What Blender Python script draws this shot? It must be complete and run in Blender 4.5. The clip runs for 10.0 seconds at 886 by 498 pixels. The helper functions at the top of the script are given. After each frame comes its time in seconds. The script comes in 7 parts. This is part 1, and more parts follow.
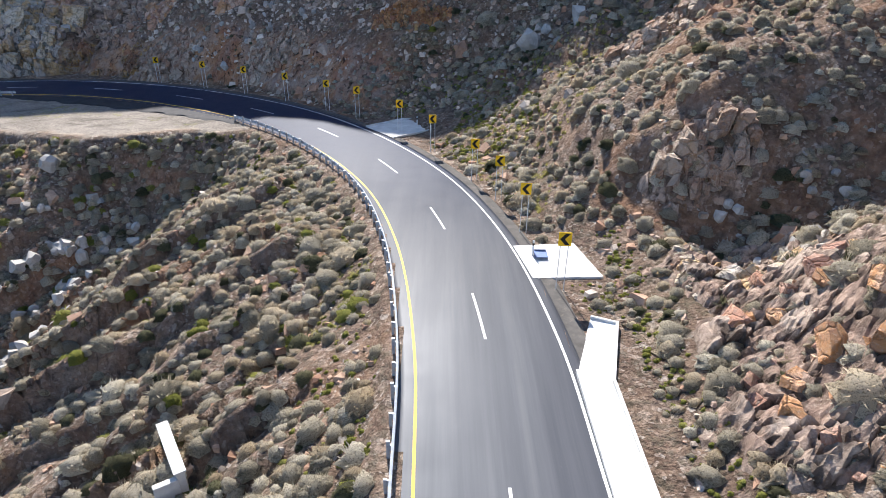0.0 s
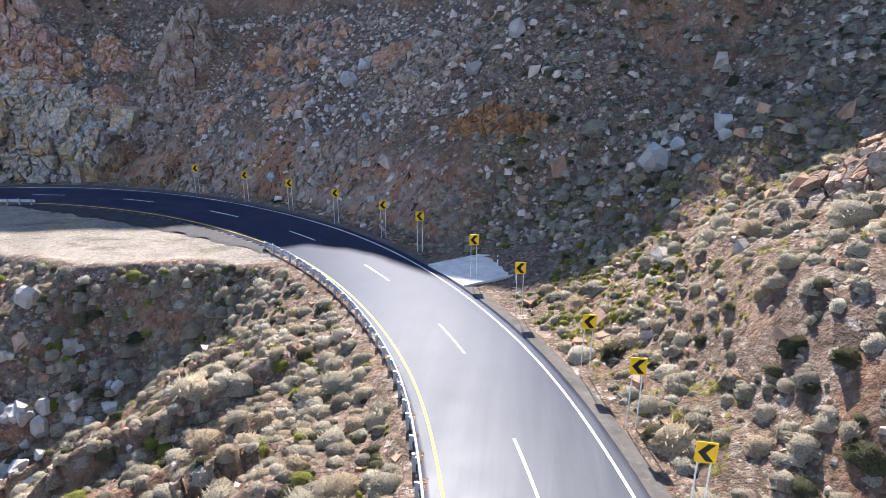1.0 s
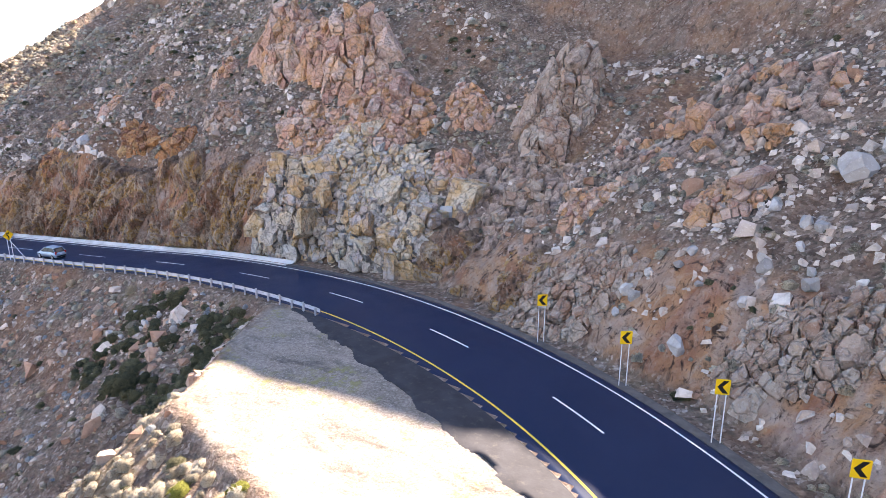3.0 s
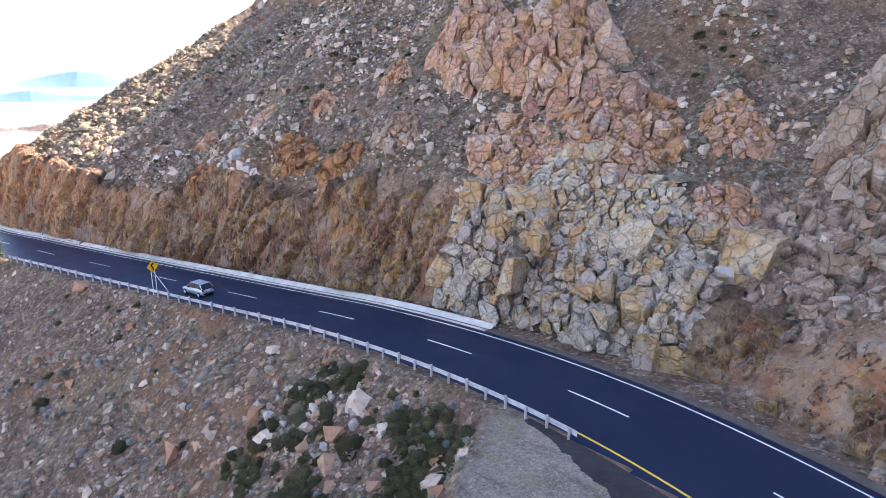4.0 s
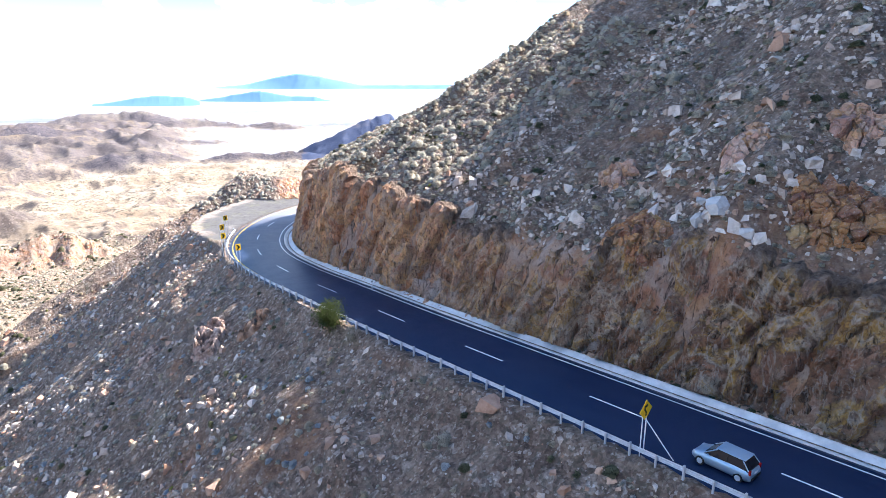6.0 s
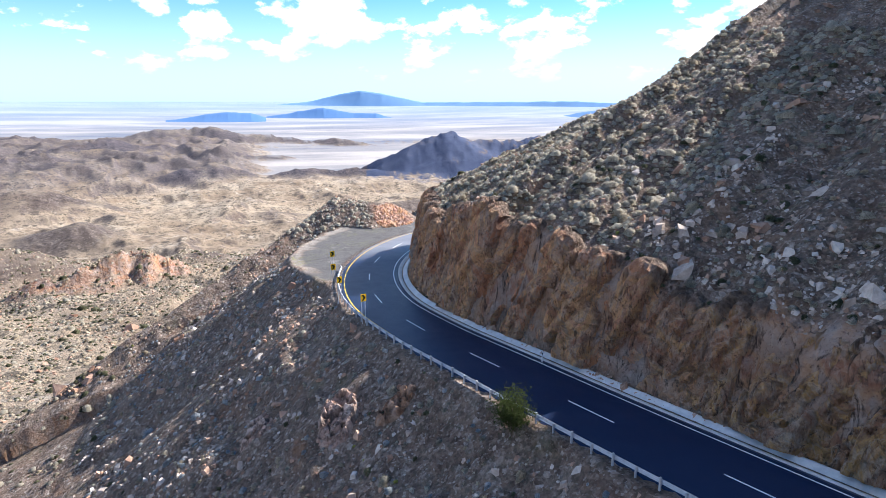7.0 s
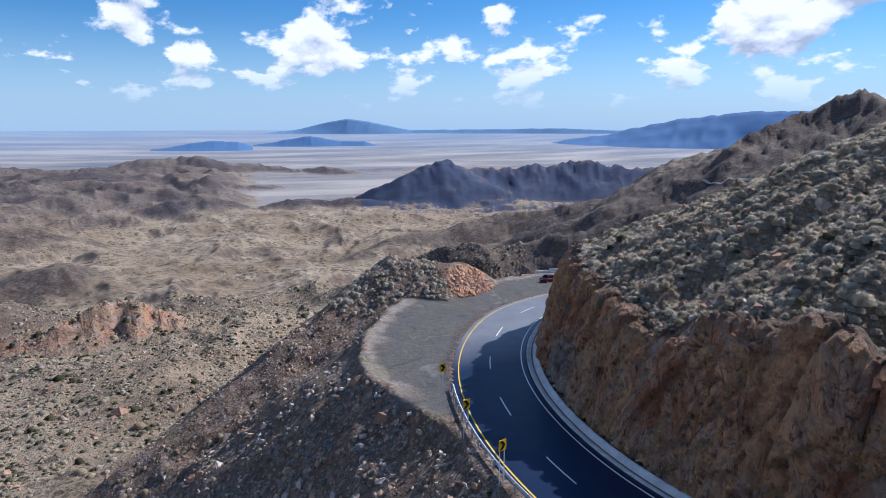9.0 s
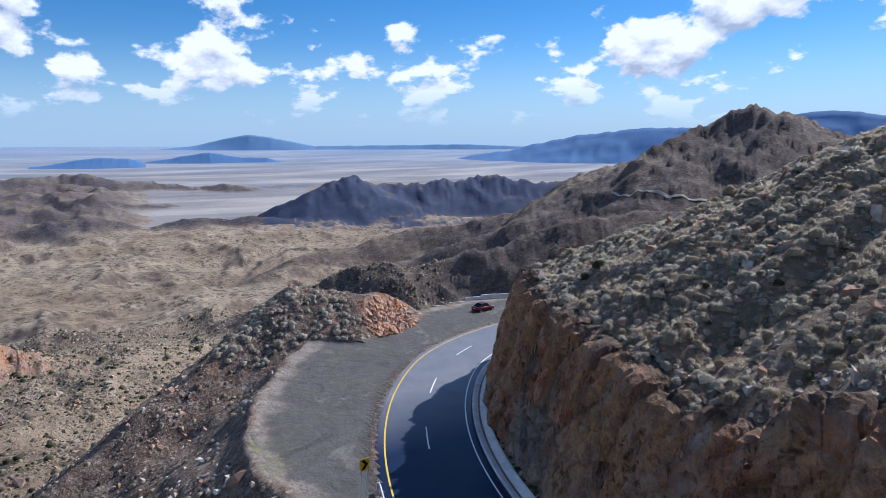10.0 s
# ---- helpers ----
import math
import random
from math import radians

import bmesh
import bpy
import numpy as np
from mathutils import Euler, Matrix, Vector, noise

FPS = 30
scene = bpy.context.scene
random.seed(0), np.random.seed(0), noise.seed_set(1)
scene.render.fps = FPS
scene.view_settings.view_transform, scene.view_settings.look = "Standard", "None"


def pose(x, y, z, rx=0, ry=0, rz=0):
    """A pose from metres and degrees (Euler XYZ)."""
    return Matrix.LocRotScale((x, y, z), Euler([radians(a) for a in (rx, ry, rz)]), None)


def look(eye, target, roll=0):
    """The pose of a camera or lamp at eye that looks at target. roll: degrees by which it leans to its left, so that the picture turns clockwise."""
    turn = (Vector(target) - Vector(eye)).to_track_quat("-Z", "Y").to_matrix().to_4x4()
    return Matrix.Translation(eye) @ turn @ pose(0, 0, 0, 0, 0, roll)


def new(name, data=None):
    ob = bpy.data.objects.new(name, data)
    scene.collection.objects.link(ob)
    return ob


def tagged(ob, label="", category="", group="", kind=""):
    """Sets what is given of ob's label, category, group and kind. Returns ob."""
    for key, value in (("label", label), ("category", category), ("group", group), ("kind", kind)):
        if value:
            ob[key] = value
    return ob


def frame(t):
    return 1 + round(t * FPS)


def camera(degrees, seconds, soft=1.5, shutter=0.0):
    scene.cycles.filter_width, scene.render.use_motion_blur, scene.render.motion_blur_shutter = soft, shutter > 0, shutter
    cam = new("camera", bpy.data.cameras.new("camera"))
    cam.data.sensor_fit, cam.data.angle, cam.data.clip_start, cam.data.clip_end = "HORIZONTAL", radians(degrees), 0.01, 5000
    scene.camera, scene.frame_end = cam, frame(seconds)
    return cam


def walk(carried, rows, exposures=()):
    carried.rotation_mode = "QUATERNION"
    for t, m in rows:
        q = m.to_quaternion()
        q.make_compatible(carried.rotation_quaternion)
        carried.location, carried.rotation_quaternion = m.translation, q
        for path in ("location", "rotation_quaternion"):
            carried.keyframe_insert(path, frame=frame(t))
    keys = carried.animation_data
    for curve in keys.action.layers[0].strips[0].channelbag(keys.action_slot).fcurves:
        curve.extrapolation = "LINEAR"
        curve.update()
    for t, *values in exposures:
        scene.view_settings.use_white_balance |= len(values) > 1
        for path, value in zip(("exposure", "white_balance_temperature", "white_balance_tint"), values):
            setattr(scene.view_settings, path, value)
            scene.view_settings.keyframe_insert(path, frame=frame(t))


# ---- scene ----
cam = camera(69.4, 10.0, soft=0.35)
METRES, EYE, TILT, LEAN, TURN = 220.0, 22.0, -29.0, -0.5, 0.0
ROWS = [
    (0.0, 0.0, 0.0, 0.0, 0.0, 0.0, -0.0),
    (0.5, -0.0004, 0.0467, 0.017, 1.52, 4.35, -0.67),
    (1.0, -0.0048, 0.0946, 0.0349, 6.58, 8.67, -3.28),
    (1.5, -0.013, 0.1417, 0.0568, 13.64, 10.18, -7.02),
    (2.0, -0.0278, 0.184, 0.0766, 22.0, 10.01, -11.25),
    (3.5, -0.1408, 0.2614, 0.1175, 40.27, 6.87, -19.29),
    (4.0, -0.1929, 0.2689, 0.1223, 44.77, 5.46, -20.96),
    (4.5, -0.2468, 0.2687, 0.1227, 49.24, 3.99, -22.49),
    (5.0, -0.2989, 0.264, 0.1202, 54.26, 1.99, -24.03),
    (5.5, -0.3491, 0.2554, 0.1159, 58.78, 0.08, -25.29),
    (6.0, -0.3975, 0.2422, 0.1094, 61.75, -1.05, -26.0),
    (7.5, -0.5393, 0.2129, 0.0961, 69.38, -2.39, -27.51),
    (8.0, -0.5871, 0.206, 0.093, 70.64, -2.57, -27.65),
    (8.5, -0.6361, 0.2002, 0.0916, 71.31, -2.3, -27.72),
    (9.0, -0.6846, 0.1972, 0.0902, 65.84, 0.93, -26.6),
    (9.5, -0.7316, 0.2091, 0.093, 61.64, 3.55, -25.65),
    (10.0, -0.7767, 0.2313, 0.0972, 56.92, 6.21, -24.59),
]
EXPOSURES = [(0.0, 0.76, 6350, 13), (1.0, 1.2, 6400, 16), (1.6, 1.42, 6650, 18), (2.4, 2.05, 7250, 21), (3.4, 2.38, 7750, 24), (4.5, 2.16, 7600, 23), (5.5, 2.0, 6600, 17), (6.3, 1.58, 6100, 14), (6.8, 1.12, 6100, 14), (7.5, 0.48, 6000, 14), (8.5, 0.03, 5750, 15), (10.0, -0.11, 5650, 15)]
walk(cam, [(t, pose(0, 0, EYE, TILT, LEAN, TURN) @ pose(METRES * x, METRES * y, METRES * z, 90 + pitch, roll, yaw)) for t, x, y, z, yaw, pitch, roll in ROWS], EXPOSURES)

# ---------------------------------------------------------------- light
SUN_AZ, SUN_EL = -10.5, 39.2          # degrees clockwise from +y, and above the horizon
sun_dir = Vector((math.sin(radians(SUN_AZ)) * math.cos(radians(SUN_EL)), math.cos(radians(SUN_AZ)) * math.cos(radians(SUN_EL)), math.sin(radians(SUN_EL))))
sun = new("sun", bpy.data.lights.new("sun", "SUN"))
sun.data.energy, sun.data.angle, sun.data.color = 6.3, radians(0.53), (1.0, 0.95, 0.87)
sun.matrix_world = look((0, 0, 60), Vector((0, 0, 60)) - sun_dir)

world = bpy.data.worlds.new("sky")
scene.world = world
world.use_nodes = True


def link(tree, a, b):
    tree.links.new(a, b)


CLOUD_SHIFT = (4.3, 2.1)


def sky_world():
    """Clear desert sky with scattered fair-weather cumulus, drawn on a level sheet of cloud seen from below."""
    t = world.node_tree
    t.nodes.clear()
    n = t.nodes.new
    out, bg, sky = n("ShaderNodeOutputWorld"), n("ShaderNodeBackground"), n("ShaderNodeTexSky")
    sky.sky_type, sky.sun_disc = "NISHITA", False
    sky.sun_elevation, sky.sun_rotation = radians(SUN_EL), radians(SUN_AZ)
    sky.altitude, sky.air_density, sky.dust_density, sky.ozone_density = 600, 0.9, 0.1, 3.0
    co, sep = n("ShaderNodeTexCoord"), n("ShaderNodeSeparateXYZ")
    link(t, co.outputs["Generated"], sep.inputs[0])

    def m(op, a, b=None, c=None):
        q = n("ShaderNodeMath")
        q.operation = op
        for i, v in enumerate((a, b, c)):
            if v is not None:
                if isinstance(v, (int, float)):
                    q.inputs[i].default_value = v
                else:
                    link(t, v, q.inputs[i])
        return q.outputs[0]

    flat = m("SQRT", m("ADD", m("MULTIPLY", sep.outputs[0], sep.outputs[0]), m("ADD", m("MULTIPLY", sep.outputs[1], sep.outputs[1]), 1e-5)))

    def density(raise_by):
        """How thick the cloud is a little above each direction."""
        lift = m("ADD", m("MAXIMUM", m("ADD", sep.outputs[2], raise_by), 0.0), 0.22)
        reach = m("DIVIDE", m("MULTIPLY", m("POWER", lift, -0.62), 1.55), flat)
        comb = n("ShaderNodeCombineXYZ")
        link(t, m("ADD", m("MULTIPLY", sep.outputs[0], reach), CLOUD_SHIFT[0]), comb.inputs[0]), link(t, m("ADD", m("MULTIPLY", sep.outputs[1], reach), CLOUD_SHIFT[1]), comb.inputs[1])
        total = None
        for scale, detail, rough, share in ((1.1, 1.0, 0.5, 0.40), (2.9, 9.0, 0.56, 0.75)):
            q = n("ShaderNodeTexNoise")
            q.inputs["Scale"].default_value, q.inputs["Detail"].default_value, q.inputs["Roughness"].default_value = scale, detail, rough
            link(t, comb.outputs[0], q.inputs["Vector"])
            v = m("MULTIPLY", q.outputs["Fac"], share)
            total = v if total is None else m("ADD", total, v)
        return total

    # unseen overhead, cloud cover is thinned to set the shade's fill light
    gaps = n("ShaderNodeMapRange")
    link(t, sep.outputs[2], gaps.inputs["Value"])
    for k, val in (("From Min", 0.24), ("From Max", 0.55), ("To Min", 0.0), ("To Max", 0.015)):
        gaps.inputs[k].default_value = val
    dens, above = m("SUBTRACT", density(0.0), gaps.outputs[0]), m("SUBTRACT", density(0.022), gaps.outputs[0])
    cover = n("ShaderNodeMapRange")
    cover.interpolation_type = "SMOOTHSTEP"
    link(t, dens, cover.inputs["Value"])
    for k, val in (("From Min", 0.603), ("From Max", 0.655), ("To Min", 0.0), ("To Max", 1.0)):
        cover.inputs[k].default_value = val
    # thin towards the top: bright; thick cloud overhead: a grey base
    core = n("ShaderNodeMapRange")
    link(t, m("SUBTRACT", above, m("MULTIPLY", dens, 0.55)), core.inputs["Value"])
    for k, val in (("From Min", 0.27), ("From Max", 0.38), ("To Min", 1.0), ("To Max", 0.0)):
        core.inputs[k].default_value = val
    fade = n("ShaderNodeMapRange")
    link(t, sep.outputs[2], fade.inputs["Value"])
    for k, val in (("From Min", 0.02), ("From Max", 0.09), ("To Min", 0.0), ("To Max", 0.97)):
        fade.inputs[k].default_value = val
    white = n("ShaderNodeMix")
    white.data_type = "RGBA"
    white.inputs["A"].default_value, white.inputs["B"].default_value = (4.2, 4.9, 6.0, 1), (9.8, 10.1, 10.6, 1)
    link(t, core.outputs[0], white.inputs["Factor"])
    rich = n("ShaderNodeHueSaturation")
    rich.inputs["Saturation"].default_value, rich.inputs["Value"].default_value = 1.35, 1.0
    link(t, sky.outputs[0], rich.inputs["Color"])
    low = n("ShaderNodeMapRange")
    low.interpolation_type = "SMOOTHSTEP"
    link(t, sep.outputs[2], low.inputs["Value"])
    for k, val in (("From Min", -0.02), ("From Max", 0.16), ("To Min", 0.92), ("To Max", 0.0)):
        low.inputs[k].default_value = val
    haze = n("ShaderNodeMix")
    haze.data_type = "RGBA"
    haze.inputs["B"].default_value = (3.6, 5.4, 7.3, 1)
    link(t, low.outputs[0], haze.inputs["Factor"]), link(t, rich.outputs[0], haze.inputs["A"])
    mix = n("ShaderNodeMix")
    mix.data_type = "RGBA"
    link(t, m("MULTIPLY", cover.outputs[0], fade.outputs[0]), mix.inputs["Factor"])
    link(t, haze.outputs["Result"], mix.inputs["A"]), link(t, white.outputs["Result"], mix.inputs["B"])
    link(t, mix.outputs["Result"], bg.inputs["Color"])
    bg.inputs["Strength"].default_value = 0.11
    link(t, bg.outputs[0], out.inputs[0])


sky_world()
# ---------------------------------------------------------------- the lie of the land
ROAD = [(3, -70, 4.0), (3, -30, 2.6), (2.9, 17.6, 0.9), (2.5, 28.3, 0.7), (0.5, 42.4, -0.2), (-3.9, 57, -1.6), (-11.9, 70.8, -2.6),
        (-21.9, 81.9, -3.4), (-34.2, 90.2, -3.9), (-46.6, 94.9, -4.05), (-60.9, 97.7, -4.4), (-75.4, 98, -5.0), (-90.1, 96.4, -5.8),
        (-105, 93.3, -6.8), (-133.4, 85.7, -8.0), (-147.1, 81.9, -8.5), (-160.6, 78.5, -9.0), (-175.6, 75.4, -9.9), (-190, 74.1, -10.8),
        (-204.7, 76, -11.7), (-218.8, 80.7, -12.5), (-231.2, 87.9, -13.1), (-240.4, 96.5, -13.5), (-247, 109, -14.0), (-250, 126, -14.4),
        (-247, 148, -15), (-236, 172, -16), (-210, 202, -17), (-165, 240, -18), (-105, 275, -18), (-20, 310, -18)]


def spline(points, step):
    """Even samples along a centripetal curve through the points."""
    p = np.array(points, float)
    p = np.vstack([2 * p[0] - p[1], p, 2 * p[-1] - p[-2]])
    fine = []
    for i in range(1, len(p) - 2):
        u = np.linspace(0, 1, 40, endpoint=False)[:, None]
        k = [0.0]
        for a, b in zip(p[i - 1:i + 2], p[i:i + 3]):
            k.append(k[-1] + np.linalg.norm(b - a) ** 0.5)
        q = k[1] + (k[2] - k[1]) * u
        a1 = (k[1] - q) / (k[1] - k[0]) * p[i - 1] + (q - k[0]) / (k[1] - k[0]) * p[i]
        a2 = (k[2] - q) / (k[2] - k[1]) * p[i] + (q - k[1]) / (k[2] - k[1]) * p[i + 1]
        a3 = (k[3] - q) / (k[3] - k[2]) * p[i + 1] + (q - k[2]) / (k[3] - k[2]) * p[i + 2]
        b1 = (k[2] - q) / (k[2] - k[0]) * a1 + (q - k[0]) / (k[2] - k[0]) * a2
        b2 = (k[3] - q) / (k[3] - k[1]) * a2 + (q - k[1]) / (k[3] - k[1]) * a3
        fine.append((k[2] - q) / (k[2] - k[1]) * b1 + (q - k[1]) / (k[2] - k[1]) * b2)
    fine = np.vstack(fine + [p[-2:-1]])
    run = np.concatenate([[0], np.cumsum(np.linalg.norm(np.diff(fine[:, :2], axis=0), axis=1))])
    even = np.arange(0, run[-1], step)
    return np.stack([np.interp(even, run, fine[:, i]) for i in range(3)], 1)


STEP = 0.5
LINE = spline(ROAD, STEP)
ALONG = np.gradient(LINE[:, :2], axis=0)
for _ in range(6):
    ALONG[1:-1] = (ALONG[:-2] + ALONG[1:-1] * 2 + ALONG[2:]) / 4
ALONG /= np.linalg.norm(ALONG, axis=1)[:, None]
LENGTH = STEP * (len(LINE) - 1)


def hash01(i, j, k, seed):
    h = (i * 374761393 + j * 668265263 + k * 2147483647 + seed * 974711) & 0xFFFFFFFF
    h = ((h ^ (h >> 13)) * 1274126177) & 0xFFFFFFFF
    h = ((h ^ (h >> 15)) * 2246822519) & 0xFFFFFFFF
    return ((h ^ (h >> 16)) & 0xFFFFFF) / float(0xFFFFFF)


def smooth_noise(x, y, z=0.0, seed=0):
    """Value noise from -1 to 1."""
    x, y, z = np.broadcast_arrays(np.asarray(x, float), np.asarray(y, float), np.asarray(z, float))
    i, j, k = (np.floor(a).astype(np.int64) for a in (x, y, z))
    fx, fy, fz = (a - np.floor(a) for a in (x, y, z))
    fx, fy, fz = (a * a * a * (a * (a * 6 - 15) + 10) for a in (fx, fy, fz))
    total = 0
    for a in (0, 1):
        for b in (0, 1):
            for c in (0, 1):
                w = (fx if a else 1 - fx) * (fy if b else 1 - fy) * (fz if c else 1 - fz)
                total = total + w * hash01(i + a, j + b, k + c, seed)
    return total * 2 - 1


def fbm(x, y, z=0.0, octaves=4, seed=0, gain=0.5, ridge=False):
    total, amp, norm = 0, 1.0, 0.0
    for o in range(octaves):
        v = smooth_noise(x * 2.03 ** o, y * 2.03 ** o, z * 2.03 ** o if not np.isscalar(z) else z, seed + o * 17)
        if ridge:
            v = 1 - 2 * np.abs(v)
        total, norm, amp = total + v * amp, norm + amp, amp * gain
    return total / norm


def blocks(x, y, z, seed=0):
    """Cell noise: distance to the nearest and the second nearest centre, and the nearest cell's own number."""
    x, y, z = np.broadcast_arrays(x, y, z)
    i, j, k = (np.floor(a).astype(np.int64) for a in (x, y, z))
    d1, d2, own = np.full(x.shape, 9.0), np.full(x.shape, 9.0), np.zeros(x.shape)
    for a in (-1, 0, 1):
        for b in (-1, 0, 1):
            for c in (-1, 0, 1):
                ii, jj, kk = i + a, j + b, k + c
                px = ii + hash01(ii, jj, kk, seed)
                py = jj + hash01(ii, jj, kk, seed + 1)
                pz = kk + hash01(ii, jj, kk, seed + 2)
                d = np.sqrt((px - x) ** 2 + (py - y) ** 2 + (pz - z) ** 2)
                near = d < d1
                d2 = np.where(near, d1, np.minimum(d2, d))
                own = np.where(near, hash01(ii, jj, kk, seed + 3), own)
                d1 = np.where(near, d, d1)
    return d1, d2, own


def step01(a, b, v):
    u = np.clip((v - a) / (b - a), 0, 1)
    return u * u * (3 - 2 * u)


def to_road(x, y):
    """Station along the road and distance to its left (minus: to its right)."""
    x, y = np.ravel(x), np.ravel(y)
    near = np.empty(len(x), np.int64)
    coarse = LINE[::8, :2]
    for a in range(0, len(x), 20000):
        b = slice(a, a + 20000)
        d = (x[b, None] - coarse[None, :, 0]) ** 2 + (y[b, None] - coarse[None, :, 1]) ** 2
        c = d.argmin(1) * 8
        idx = np.clip(c[:, None] + np.arange(-8, 9)[None], 0, len(LINE) - 1)
        d = (x[b, None] - LINE[idx, 0]) ** 2 + (y[b, None] - LINE[idx, 1]) ** 2
        near[b] = idx[np.arange(len(c)), d.argmin(1)]
    dx, dy = x - LINE[near, 0], y - LINE[near, 1]
    t = ALONG[near]
    s = near * STEP + np.clip(dx * t[:, 0] + dy * t[:, 1], -STEP, STEP)
    side = np.sign(t[:, 0] * dy - t[:, 1] * dx)
    side[side == 0] = 1
    return s, side * np.hypot(dx, dy)


def station(x, y):
    return float(to_road([x], [y])[0][0])


def keyed(rows):
    """Stations of the places given, and the values that hold there."""
    st = [station(r[0], r[1]) for r in rows]
    vals = [r[2] for r in rows]
    return lambda s: np.interp(s, st, vals)


# uphill side: where the cut begins, how high and how wide it is, and how steep the hill goes on
toe = keyed([(2.9, 10, 8), (2, 36, 10), (0.5, 42.4, 7.5), (-4, 57, 6.8), (-12, 71, 10.5), (-22, 82, 7.6), (-47, 95, 7.0), (-61, 98, 8.6), (-75, 98, 7.6), (-90, 96, 7.4), (-133, 85.7, 7.0), (-147, 82, 6.5), (-161, 78.5, 6.6), (-175, 75.4, 6.6), (-190, 74, 7.4), (-219, 81, 7.2), (-247, 109, 7.6)])
cut_high = keyed([(2.9, 10, 2.4), (2, 36, 1), (0.5, 42.4, 1.5), (-4, 57, 1.2), (-12, 71, 2), (-22, 82, 6), (-34, 90, 5.5), (-61, 98, 5), (-75, 98, 8), (-90, 96, 9.5), (-105, 93, 9.8), (-120, 89, 10.0), (-133, 85.7, 9.2), (-161, 78.5, 9.4), (-175, 75.4, 10.6), (-190, 74, 11.2), (-219, 81, 12.3), (-247, 109, 11.9), (-236, 168, 10)])
cut_wide = keyed([(2.9, 10, 3.5), (0.5, 42.4, 2.5), (-22, 82, 5.0), (-52, 96.3, 4.6), (-61, 98, 4.0), (-90, 96, 3.2), (-133, 85.7, 2.6), (-175, 75, 2.6), (-219, 81, 2.6), (-236, 168, 4)])
hill_rise = keyed([(2.9, 10, 0.55), (2, 36, 0.35), (0.5, 42.4, 0.55), (-4, 57, 0.62), (-9, 67, 0.58), (-12, 71, 0.52), (-15, 75, 0.8), (-20, 80, 1.0), (-26, 85, 0.8), (-34, 90, 0.62), (-61, 98, 0.66), (-75, 98, 0.85), (-95, 95.5, 0.92), (-133, 85.7, 0.72), (-161, 78.5, 0.60), (-190, 74.1, 0.51), (-219, 81, 0.49), (-238, 94, 0.43), (-247, 109, 0.40), (-236, 168, 0.45)])
# valley side: how far the level shoulder goes, and how steep the bank falls
shoulder = keyed([(2.9, 10, 5.4), (-12, 71, 5.6), (-19, 79, 6.8), (-27, 85.5, 13), (-34, 90.2, 19), (-54, 96.5, 20.5), (-62, 97.6, 14), (-69, 98, 6.4), (-75, 98, 5.6), (-190, 74, 5.6), (-203, 75.6, 6.4), (-210, 77.5, 11), (-219, 80.7, 16.5), (-228, 85.6, 18.5), (-240, 96.5, 22), (-250, 126, 17), (-236, 168, 7)])
bank_fall = keyed([(2.9, 10, 0.55), (0.5, 42.4, 0.42), (-12, 71, 0.30), (-27, 85.5, 0.36), (-40, 92.6, 0.56), (-54, 96.5, 0.64), (-75, 98, 0.52), (-105, 93, 0.68), (-133, 85.7, 0.76), (-190, 74, 0.78), (-219, 81, 0.77), (-236, 168, 0.6)])


def mound(x, y, cx, cy, rx, ry, high, turn=0.0, power=1.0):
    c, s = math.cos(radians(turn)), math.sin(radians(turn))
    u, v = ((x - cx) * c + (y - cy) * s) / rx, (-(x - cx) * s + (y - cy) * c) / ry
    return high * np.exp(-((u * u + v * v) ** power))


def polar(azimuth, far):
    """A place seen from the last bend, by its bearing to the left of +y and its distance."""
    return -171 - far * math.sin(radians(azimuth)), 55 + far * math.cos(radians(azimuth))


def crest_line(x, y, rows, slope, seed, wander=0.3):
    """A ridge whose crest runs through the places given (bearing, distance, height in degrees above the last bend's eye)."""
    pts = [(*polar(az, far), 14.5 + far * math.tan(radians(el))) for az, far, el in rows]
    warp = 1 + wander * fbm(x / 130, y / 130, 0.0, 3, seed)
    top = np.full(np.shape(x), -999.0)
    for (ax, ay, az), (bx, by, bz) in zip(pts, pts[1:]):
        u = np.clip(((x - ax) * (bx - ax) + (y - ay) * (by - ay)) / ((bx - ax) ** 2 + (by - ay) ** 2), 0, 1)
        away = np.hypot(x - ax - u * (bx - ax), y - ay - u * (by - ay))
        top = np.maximum(top, az + u * (bz - az) - slope * warp * (np.sqrt(away ** 2 + 12) - 3.4))
    return top


# crests of the hills below: bearing, distance, height in degrees; then the fall of their sides
DARK_RIDGE = [(98, 1000, -7.6), (95.2, 1010, -7.0), (91.9, 1020, -5.95), (89.7, 1030, -5.6), (87.9, 1030, -6.1), (85.6, 1020, -7.2), (84.6, 1030, -6.6), (81.3, 1050, -6.25), (79, 1060, -6.5), (75.5, 1050, -6.5), (72.7, 1040, -6.9), (69, 1000, -7.4)]
MID_RIDGE = [(104, 1500, -4.4), (100, 1560, -3.9), (98.3, 1600, -3.5), (94.9, 1620, -3.8), (92.6, 1640, -4.1), (90.9, 1660, -3.75), (89.8, 1640, -4.4), (86, 1620, -5.0), (83.8, 1640, -4.95), (82.5, 1650, -5.2)]
BACK_RIDGE = [(112, 2100, -2.6), (106, 2150, -2.7), (101.7, 2150, -3.2), (96, 2200, -3.3), (94.8, 2250, -2.8), (91.4, 2250, -2.7), (89, 2250, -2.45), (87.7, 2250, -2.95), (83.4, 2200, -3.4), (81.2, 2150, -3.8), (79.2, 2150, -3.5), (76.8, 2100, -3.9), (74.7, 2050, -4.6)]
